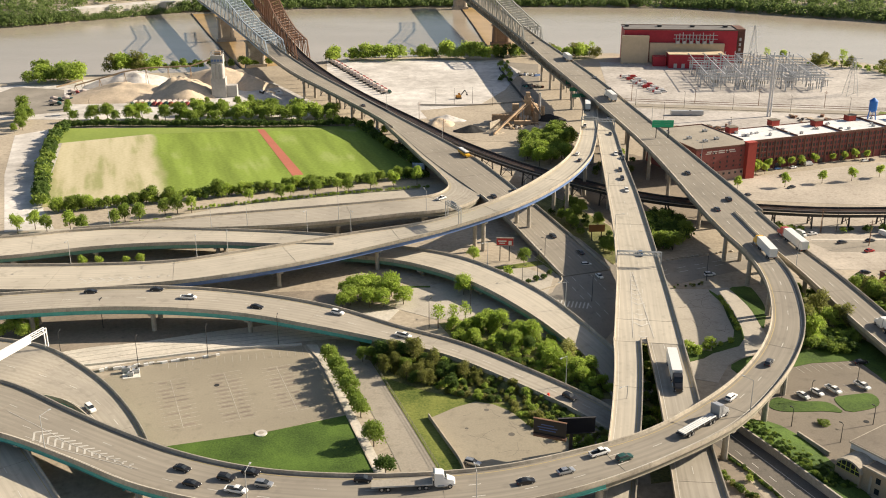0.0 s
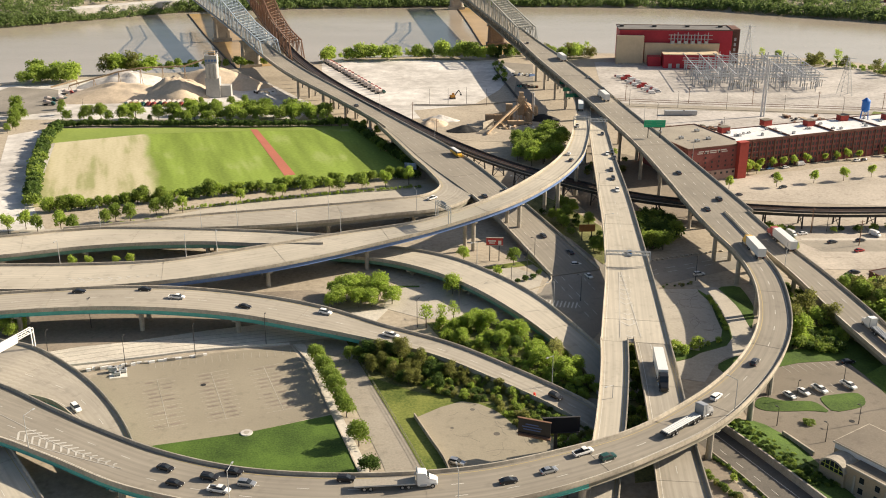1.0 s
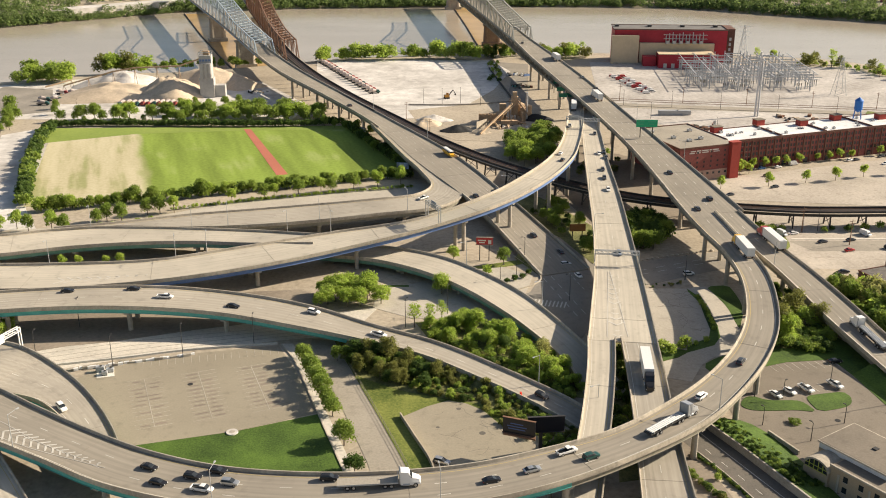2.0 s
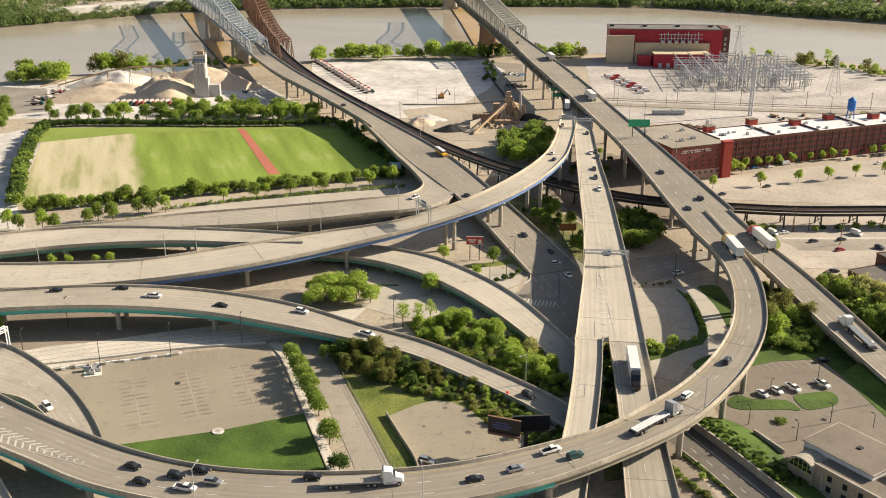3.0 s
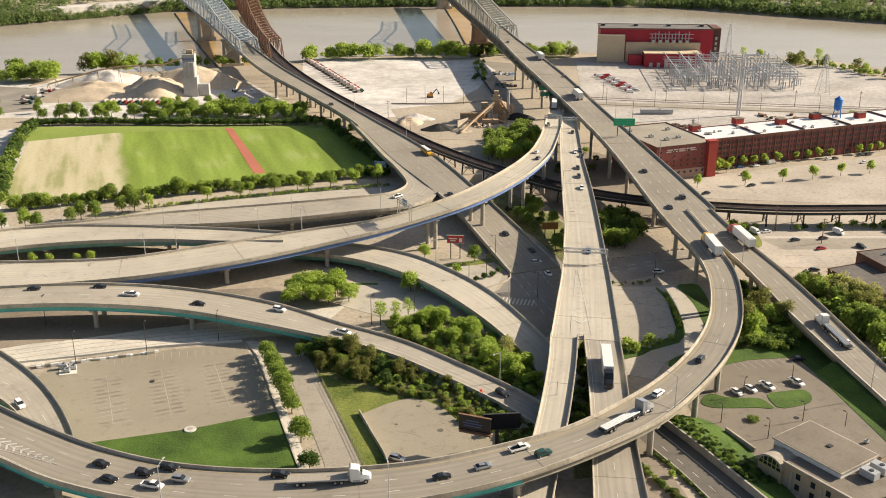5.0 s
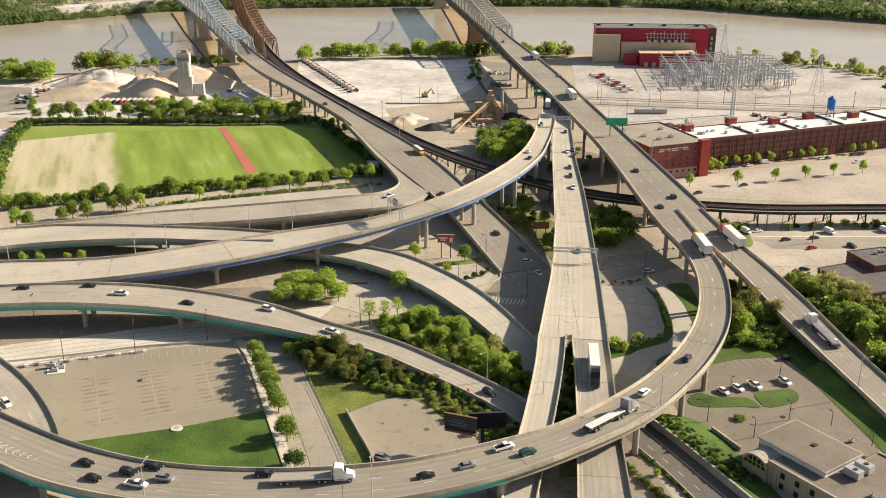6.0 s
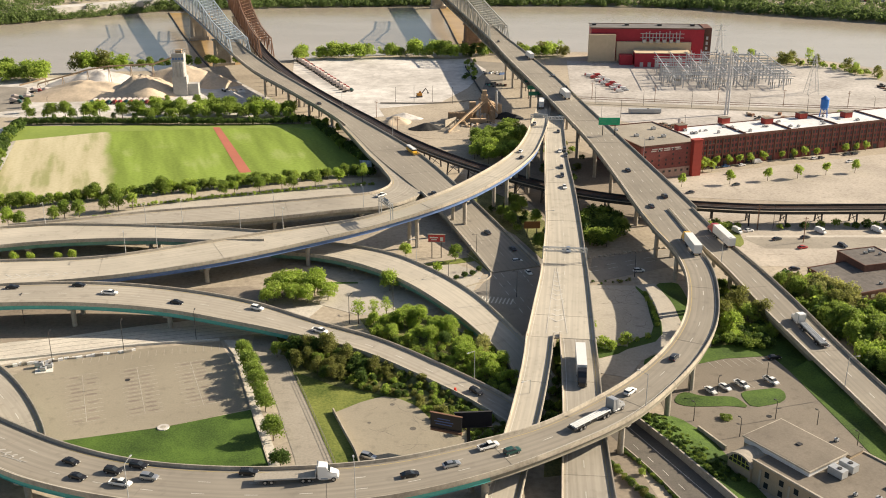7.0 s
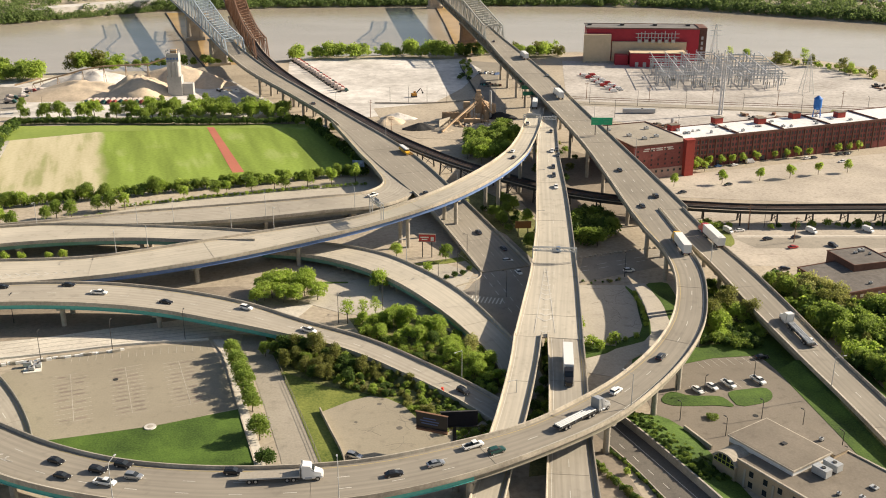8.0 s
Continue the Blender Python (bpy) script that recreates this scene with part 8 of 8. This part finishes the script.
for x, y in ((-20, 640), (-8, 642), (4, 645), (17, 640), (110, 640), (140, 633), (170, 628), (205, 622), (240, 616), (280, 612), (150, 560), (120, 600), (-235, 610), (-180, 612), (150, 395), (143, 393)):
    copy_thing(first_lamp, pose(x, y, 0.05, 0, 0, 90))


def sign_gantry(key, x, y, boards, label, high=6.2, white=False):
    road = ROADS[key]
    i = road.nearest(x, y)
    px, py, pz, w = road.rows[i]
    ang = math.degrees(math.atan2(road.side[i, 1], road.side[i, 0]))
    top = thing("sign_gantry", label, "sign gantry", pose(px, py, pz, 0, 0, ang))
    mat = M_ALU if white else M_STEEL
    half = w / 2 - 0.2
    for s in (-1, 1):
        for t in (-0.5, 0.5):
            member("post", (s * half, t, 0.3), (s * half, t, high + 1.0), 0.28, mat, top)
    for z in (high - 0.3, high + 1.0):
        for t in (-0.5, 0.5):
            member("chord", (-half, t, z), (half, t, z), 0.22, mat, top)
    n = max(4, int(w / 1.6))
    for k in range(n):
        a, b = -half + 2 * half * k / n, -half + 2 * half * (k + 1) / n
        for t in (-0.5, 0.5):
            member("lacing", (a, t, high - 0.3), (b, t, high + 1.0), 0.12, mat, top)
    for a, b in boards:
        bm = bmesh.new()
        box(bm, (a + b) / 2 * half, 0.75, high - 1.0, (b - a) * half, 0.12, 2.6)
        part("sign_back", bm, mat, top, "bare grey back of a road sign")
        bm = bmesh.new()
        box(bm, (a + b) / 2 * half, 0.83, high - 0.95, (b - a) * half * 0.97, 0.04, 2.5)
        part("sign_face", bm, M_ALU if white else M_SIGN, top, "white board with grey bars" if white else "green road sign face")


M_POSTER_MIX = shader("poster_mixed", (0.35, 0.22, 0.18), vary=0.7, grain=0.35, stain=0.3, tint=(0.35, 0.45, 0.62))
M_SIGN_DARK = paint("sign_green_dark", (0.02, 0.20, 0.12), 0.5)
M_SIGN = paint("sign_green", (0.01, 0.40, 0.19), 0.4)
sign_gantry("spine", 55, 331, (), "grey steel sign gantry across the ramp", 4.2)
sign_gantry("flyc", -12, 370, ((-0.6, 0.2),), "grey steel lattice sign gantry on the flyover", 6.2)
sign_gantry("flyc", 62, 510, ((-0.7, 0.5),), "grey sign gantry on the lower bridge deck", 4.5)
sign_gantry("spine", 69, 505, (), "grey sign gantry on the lower bridge deck", 4.5)
sign_gantry("l2", -138, 261, ((-0.5, 0.5),), "white painted sign gantry with grey boards", 6.0, True)


def board_sign(x, y, z, w, h, turn, material, label, legs, name="sign_board", back=None):
    top = thing(name, label, "sign", pose(x, y, z, 0, 0, turn))
    for u in legs:
        member("post", (u, 0.2, -z - 0.2 if z < 12 else -6), (u, 0.2, h * 0.6), 0.35, M_DARK_STEEL, top)
    bm = bmesh.new()
    box(bm, 0, 0, 0, w, 0.25, h)
    part("board", bm, material, top)
    return top


# green direction sign beside the highway
s = board_sign(93, 481, 24.0, 10.5, 3.6, 0, M_SIGN, "green highway direction sign with pale bars", (-3, 3), "direction_sign")
bm = bmesh.new()
for u, z, w in ((-3, 2.4, 3.4), (-3, 1.2, 2.6), (2.4, 2.4, 3.6), (2.4, 1.2, 2.4)):
    box(bm, u, -0.14, z, w, 0.04, 0.5)
part("lettering_bar", bm, shader("sign_bars", (0.10, 0.42, 0.24), vary=0.05), s)
# green boards over the lower bridge deck
for x, y, w in ((68.3, 598, 11.0), (68.0, 616.5, 9.0), (66.5, 640, 5.0)):
    board_sign(x, y, 14.2, w, 2.4, 4, M_SIGN_DARK, "dark green direction sign over the lower deck", (-w * 0.4, w * 0.4), "direction_sign")
board_sign(-27.6, 478.2, 3.4, 6.0, 3.2, -10, M_POSTER_MIX, "small poster board beside the bridge approach", (-2, 2), "billboard")
# red billboard
red = paint("poster_red", (0.50, 0.035, 0.03), 0.5)
s = board_sign(8.5, 361, 6.6, 6.4, 3.0, -3, red, "red poster billboard on two steel legs", (-1.8, 1.8), "billboard")
bm = bmesh.new()
box(bm, -1.0, -0.14, 1.5, 3.2, 0.04, 0.5)
box(bm, -1.0, -0.14, 0.7, 2.2, 0.04, 0.4)
box(bm, 2.0, -0.14, 0.3, 1.2, 0.04, 1.6)
part("lettering_bar", bm, paint("poster_pale", (0.75, 0.70, 0.62), 0.6), s)
bm = bmesh.new()
for z in (-0.15, 2.95):
    box(bm, 0, -0.05, z, 6.8, 0.4, 0.2)
part("rim", bm, M_PARAPET, s)
# orange board by the bridge approach
s = board_sign(47.5, 384, 4.0, 6.6, 3.0, 4, shader("poster_orange", (0.36, 0.15, 0.05), vary=0.2, grain=0.8), "weathered orange billboard on steel legs", (-2, 2), "billboard")
# black billboard, two boards in a V
s = thing("billboard", "pair of black billboards in a V on one post", "billboard", pose(16.5, 224.5, 0))
member("post", (1.2, 0, -0.3), (1.2, 0, 7), 0.9, M_DARK_STEEL, s)
poster = paint("poster_black", (0.015, 0.015, 0.02), 0.35)
for a, b, lab in (((-8.6, -0.6), (-0.6, -3.6), "black poster panel with blue bars"), ((-2.4, -1.2), (7.2, -0.4), "blank black billboard back")):
    d = Vector((b[0] - a[0], b[1] - a[1], 0))
    m = Matrix.Translation(((a[0] + b[0]) / 2, (a[1] + b[1]) / 2, 6.2)) @ pose(0, 0, 0, 0, 0, math.degrees(math.atan2(d.y, d.x)))
    bm = bmesh.new()
    box(bm, 0, 0, 0, d.length, 0.3, 4.4, m=m)
    part("panel", bm, poster, s, lab)
    bm = bmesh.new()
    for z in (-0.1, 4.35):
        box(bm, 0, -0.1, z, d.length + 0.3, 0.6, 0.15, m=m)
    part("rim", bm, M_TRUSS_RUST if a[0] < -5 else M_DARK_STEEL, s)
    if a[0] < -5:
        bm = bmesh.new()
        for k, w in enumerate((4.5, 5.2, 3.4)):
            box(bm, -0.6, -0.17, 1.2 + k * 0.75, w, 0.03, 0.28, m=m)
        part("lettering_bar", bm, paint("poster_blue", (0.06, 0.12, 0.30), 0.4), s)
member("walkway", (-8.6, -1.2, 5.9), (-0.6, -4.2, 5.9), 0.5, M_TRUSS_RUST, s)


def wall_run(points, high, thick, material, name, label, category, z=0.0):
    """Low wall along a line of plan points."""
    road = Road([(x, y, z, thick) for x, y in points], 2.0)
    bm = bmesh.new()
    h = thick / 2
    sweep(bm, road, lambda i: ((-h, -0.3), (h, -0.3), (h, high), (-h, high)))
    return tagged(part(name, bm, material), label, category, kind="structure")


wall_run([(-19.4, 241.8), (-15, 230), (-10.8, 218.5), (-8.5, 206)], 1.4, 0.35, M_DIRT, "retaining_wall", "low brown concrete retaining wall", "wall")
wall_run([(62.5, 238.5), (64.8, 233.5), (69.8, 222.9), (75.8, 209.0), (79.2, 201), (86, 184)], 2.3, 0.5, M_CONCRETE, "retaining_wall", "stained concrete wall along the sunken road", "wall")
wall_run([(79.6, 232.6), (84.4, 222.3)], 1.3, 0.5, M_PARAPET, "terrace_wall", "pale concrete terrace wall", "wall")
wall_run([(-128, 272), (-107, 277.2), (-86, 283.2), (-60.5, 287.4)], 0.7, 0.4, M_WHITE, "kerb_wall", "low white painted wall along the car park", "wall")
wall_run([(-59.2, 287), (-53.1, 274.5), (-42.5, 243.6), (-34.1, 219), (-29.6, 206)], 0.35, 0.3, M_PARAPET, "kerb", "concrete kerb of the pavement", "kerb")
bm = bmesh.new()
road = Road([(-39.8, 282, 0, 1), (-35.4, 270, 0, 1), (-25.8, 243.6, 0, 1), (-16.6, 217, 0, 1), (-13.5, 206, 0, 1)], 2.2)
for i in range(len(road.rows)):
    beam(bm, road.point(i, 0, -0.2), road.point(i, 0, 1.3), 0.09)
    if i:
        for z in (0.35, 0.8, 1.25):
            beam(bm, road.point(i - 1, 0, z), road.point(i, 0, z), 0.05)
tagged(part("post_fence", bm, M_GIRDER_GREY), "grey post and rail fence along the service road", "fence", kind="structure")
wall_run([(28, 770), (38, 665), (42, 640)], 1.8, 0.3, M_DARK_STEEL, "wire_fence", "dark fence round the gravel yard", "fence")
wall_run([(-30, 640), (6, 640), (40, 652)], 0.9, 0.8, M_CONCRETE, "kerb_wall", "low concrete barrier by the yard", "wall")
wall_run([(20.5, 365), (28.5, 346), (27, 338), (19, 331)], 0.5, 0.4, M_PARAPET, "kerb_wall", "low concrete edge of the junction", "wall")
wall_run([(96, 640), (180, 624), (300, 604)], 0.35, 0.3, M_STREET, "kerb", "low dusty kerb along the substation road", "kerb")
wall_run([(96, 656), (180, 640), (300, 620)], 0.3, 0.25, M_TRUSS_RUST, "siding_rail", "rusty siding rail in the yard", "rail")
wall_run([(96, 662), (180, 646), (300, 626)], 0.3, 0.25, M_TRUSS_RUST, "siding_rail", "rusty siding rail in the yard", "rail")
wall_run([(57.8, 224), (63.0, 212.5), (67.2, 201.2), (76, 178)], 0.8, 0.3, M_CONCRETE, "guard_rail", "weathered concrete barrier along the sunken road", "barrier")


slab("pavement", [(-112.7, 270.0), (-107.5, 270.2), (-105.8, 265.5), (-110.8, 264.2)], 0.16, M_WHITE, "flat white painted concrete pad in the car park", "pad")
rnd = random.Random(40)
for k in range(26):
    u = k / 25
    bm = bmesh.new()
    box(bm, 0, 0, 0, rnd.uniform(1.2, 2.6), rnd.uniform(0.6, 1.0), rnd.uniform(0.4, 0.9))
    bmesh.ops.bevel(bm, geom=bm.edges[:], offset=0.06, segments=1)
    ob = tagged(part("concrete_block", bm, M_ALU if k % 3 else M_CONCRETE), "white concrete block beside a car park wall", "block", group="concrete blocks")
    ob.matrix_basis = pose(-120 + u * 34 + rnd.uniform(-0.3, 0.3), 269.4 + u * 10.2 + rnd.uniform(-0.5, 0.3), 0.05, 0, 0, 15 + rnd.uniform(-12, 12))
for x, y, w, h in ((-111.0, 268.6, 2.4, 1.4), (-108.0, 268.4, 2.2, 0.9), (-109.0, 266.4, 1.6, 0.9)):
    roof_box(x, y, 0.15, w, 1.5, h, 10, "utility_box", "small white utility cabinet on a concrete pad", "cabinet")


def basin(x, y):
    top = thing("concrete_basin", "round broken concrete ring set in the lawn", "basin", pose(x, y, 0.1))
    bm = bmesh.new()
    rod(bm, (0, 0, -0.2), (0, 0, 0.25), 1.7, 1.6, 16)
    part("ring", bm, M_GRAVEL, top)
    bm = bmesh.new()
    rod(bm, (0, 0, 0.2), (0, 0, 0.28), 0.8, 0.8, 14)
    part("lid", bm, M_CONCRETE, top)


basin(-64.3, 233.4)


def drain(x, y, z):
    bm = bmesh.new()
    rod(bm, (0, 0, -0.05), (0, 0, 0.03), 0.8, 0.8, 14)
    ob = tagged(part("drain_cover", bm, M_COAL), "dark round drain cover in the asphalt", "drain", group="drain covers")
    ob.location = (x, y, z)


for x, y in ((-82, 260.5), (100.9, 239.6)):
    drain(x, y, 0.10)

# orange marker barrel on the ramp
i = ROADS["b"].nearest(17.5, 253.5)
p = ROADS["b"].point(i, ROADS["b"].rows[i, 3] / 2 - 1.0, 0.02)
s = thing("traffic_barrel", "bright red-orange traffic barrel on the ramp shoulder", "traffic barrel", pose(*p))
bm = bmesh.new()
rod(bm, (0, 0, 0), (0, 0, 1.1), 0.42, 0.32, 12)
part("drum", bm, paint("marker_red", (0.75, 0.05, 0.02), 0.5), s)
bm = bmesh.new()
box(bm, 0, 0, -0.01, 1.0, 1.0, 0.1)
part("foot", bm, M_TYRE, s)

# boulders along the street under the highway
rnd = random.Random(12)
for k in range(16):
    bm = bmesh.new()
    bmesh.ops.create_icosphere(bm, subdivisions=1, radius=rnd.uniform(0.5, 0.9))
    for v in bm.verts:
        v.co *= rnd.uniform(0.8, 1.15)
        v.co.z *= 0.65
    ob = tagged(part("boulder", bm, M_PARAPET), "rough pale limestone boulder by the street", "boulder", group="boulders")
    ob.location = (68 + k * 2.1, 360.5 + k * 0.75 + rnd.uniform(-0.4, 0.4), 0.3)


def scrap(x, y, z, n, spread, seed, label, mats):
    rnd = random.Random(seed)
    for k in range(n):
        top = None
        bm = bmesh.new()
        box(bm, 0, 0, 0, rnd.uniform(1, 5), rnd.uniform(0.8, 2), rnd.uniform(0.4, 1.6))
        bmesh.ops.bevel(bm, geom=bm.edges[:], offset=0.1, segments=1)
        ob = tagged(part("salvage_crate", bm, rnd.choice(mats)), label, "salvage", group="salvage")
        ob.matrix_basis = pose(x + rnd.uniform(-1, 1) * spread, y + rnd.uniform(-1, 1) * spread * 0.7, z, 0, 0, rnd.uniform(0, 180))


scrap(141, 574, 0.08, 40, 13, 6, "stacked dark scrap metal in the yard", (M_DARK_STEEL, M_TRUSS_RUST, M_GIRDER_GREY))
scrap(214, 600, 0.08, 26, 14, 7, "stacked rusty steel sections in the yard", (M_DARK_STEEL, M_TRUSS_RUST, M_SAND))
scrap(330, 690, 0.08, 26, 14, 8, "heaped scrap timber in the yard", (M_DARK_STEEL, M_TRUSS_RUST, M_SAND))
scrap(48, 700, 0.08, 22, 7, 10, "stored containers and crates in the yard", (M_DARK_STEEL, M_BRICK_DARK, M_GIRDER_TEAL, M_GIRDER_GREY))
scrap(48, 745, 0.08, 18, 7, 11, "stored containers and crates in the yard", (M_DARK_STEEL, M_ALU, M_GIRDER_BLUE, M_GIRDER_GREY))
scrap(30, 580, 0.08, 18, 9, 13, "dusty machine parts beside the mixing plant", (M_SAND_STEEL, M_SAND, M_DARK_STEEL))
scrap(-258, 668, 0.08, 10, 10, 14, "dusty machine parts in the gravel works", (M_SAND_STEEL, M_DARK_STEEL))
scrap(-135, 680, 0.08, 14, 9, 15, "parked plant and crates by the silo", (M_ALU, M_DARK_STEEL, M_SAND))
roof_box(-53.5, 562, 0.05, 13, 3.2, 2.6, -76, "container", "long white site trailer beside the bridge approach", "container")
roof_box(137, 612, 0.05, 20, 3, 2.6, 0, "container", "long grey steel container in the yard", "container")


def house(x, y, z, w, d, h, turn, wall, roofc):
    top = thing("house", "small gabled house on the far river bank", "house", pose(x, y, z, 0, 0, turn), group="far houses")
    bm = bmesh.new()
    box(bm, 0, 0, -4, w, d, h + 4)
    part("wall", bm, wall, top)
    bm = bmesh.new()
    a = [bm.verts.new(p) for p in ((-w / 2 - 0.4, -d / 2 - 0.4, h - 0.02), (w / 2 + 0.4, -d / 2 - 0.4, h - 0.02), (0, -d / 2 - 0.4, h + w * 0.45))]
    b = [bm.verts.new(p) for p in ((-w / 2 - 0.4, d / 2 + 0.4, h - 0.02), (w / 2 + 0.4, d / 2 + 0.4, h - 0.02), (0, d / 2 + 0.4, h + w * 0.45))]
    bm.faces.new(a)
    bm.faces.new(b[::-1])
    for k in range(3):
        bm.faces.new((a[k], b[k], b[(k + 1) % 3], a[(k + 1) % 3]))
    bmesh.ops.recalc_face_normals(bm, faces=bm.faces)
    part("roof", bm, roofc, top)
    glass = window_mesh(1.0, 1.5, "window")
    glass.materials.append(M_GLASS)
    for f in range(2):
        for s in (-1, 1):
            share("window", glass, top, pose(s * w * 0.25, -d / 2, 1.2 + f * 2.8))


rnd = random.Random(21)
walls = (M_ALU, M_PARAPET, M_BRICK, M_ROOF_WHITE, M_GIRDER_GREY)
for k in range(26):
    x = 345 + k * 8.4
    b = bank(FAR_BANK, x)
    house(x, b + 96 + rnd.uniform(-8, 8), 8.5, rnd.uniform(5, 7), 9, rnd.uniform(5.5, 7.5), -28 + rnd.uniform(-5, 5), rnd.choice(walls), rnd.choice((M_ROOF_DARK, M_BRICK_DARK, M_ROOF_TAN)))

# pale river road on the far bank
bm = bmesh.new()
pts = [(x, bank(FAR_BANK, x)) for x in range(-425, -300, 12)]
for (ax, ay), (bx, by) in zip(pts, pts[1:]):
    prism(bm, [(ax, ay + 22), (bx, by + 22), (bx, by + 50), (ax, ay + 50)], -2, 5.0)
tagged(part("road", bm, M_GRAVEL), "pale riverside road on the far bank", "street", kind="structure")

# painted chevrons in the gores
M_CHEVRON = shader("bright_marking", (0.52, 0.49, 0.43), vary=0.2, grain=3.0)
for key, x0, y0, x1, y1, n in (("loop", -118.5, 219.2, -90.0, 204.6, 14), ("spine", 51.0, 322, 45.9, 275.5, 13), ("flyc", -140, 322, -112, 326, 10)):
    road = ROADS[key]
    top = thing("gore_marking", "white chevrons painted in the gore", "road marking", kind="structure")
    bm = bmesh.new()
    for k in range(n):
        u = k / (n - 1)
        c = Vector((x0 + (x1 - x0) * u, y0 + (y1 - y0) * u, 0))
        i = road.nearest(c.x, c.y)
        z = road.rows[i, 2] + 0.04
        t = Vector((*road.tangent[i], 0))
        sd = Vector((*road.side[i], 0))
        w = 2.3 * (1 - u) + 0.5
        if key == "spine":
            w = 0.8 + 2.4 * u
        for s in (-1, 1):
            beam(bm, c + Vector((0, 0, z)), c + sd * s * w - t * w * (-1.1 if key == "loop" else 1.1) + Vector((0, 0, z)), 0.5, 0.02)
    if key == "loop":
        for line in (((-129.7, 230.0), (-119.5, 222.8), (-107.6, 213.9), (-100.8, 210.0), (-92.5, 205.5)), ((-120.2, 217.3), (-107.9, 210.8), (-99.9, 207.5), (-87.6, 202.6))):
            for p, q in zip(line, line[1:]):
                beam(bm, (*p, 9.05), (*q, 9.05), 0.16, 0.02)
    if key == "spine":
        for s in (-1, 1):
            a, b = Vector((x0 + s * 0.3, y0 + 4, 0)), Vector((x1 + s * 3.2, y1, 0))
            for e in range(6):
                p, q = a.lerp(b, e / 6), a.lerp(b, (e + 1) / 6)
                p.z, q.z = road.rows[road.nearest(p.x, p.y), 2] + 0.05, road.rows[road.nearest(q.x, q.y), 2] + 0.05
                beam(bm, p, q, 0.22, 0.02)
    part("chevron", bm, M_CHEVRON, top)

# rows of power poles with cross arms
pole = None
for x, y in ((110, 655), (150, 646), (190, 640), (230, 632), (270, 628), (143, 394), (157, 378), (-15, 555), (-30, 600)):
    if pole is None:
        pole = thing("power_pole", "brown timber power pole with a cross arm", "power pole", pose(x, y, 0), group="power poles")
        bm = bmesh.new()
        rod(bm, (0, 0, -0.3), (0, 0, 11), 0.2, 0.13, 8)
        part("pole", bm, M_TRUSS_RUST, pole)
        for z in (10.2, 9.2):
            bm = bmesh.new()
            box(bm, 0, 0, z, 2.6, 0.16, 0.16)
            part("cross_arm", bm, M_TRUSS_RUST, pole)
    else:
        copy_thing(pole, pose(x, y, 0, 0, 0, 20))
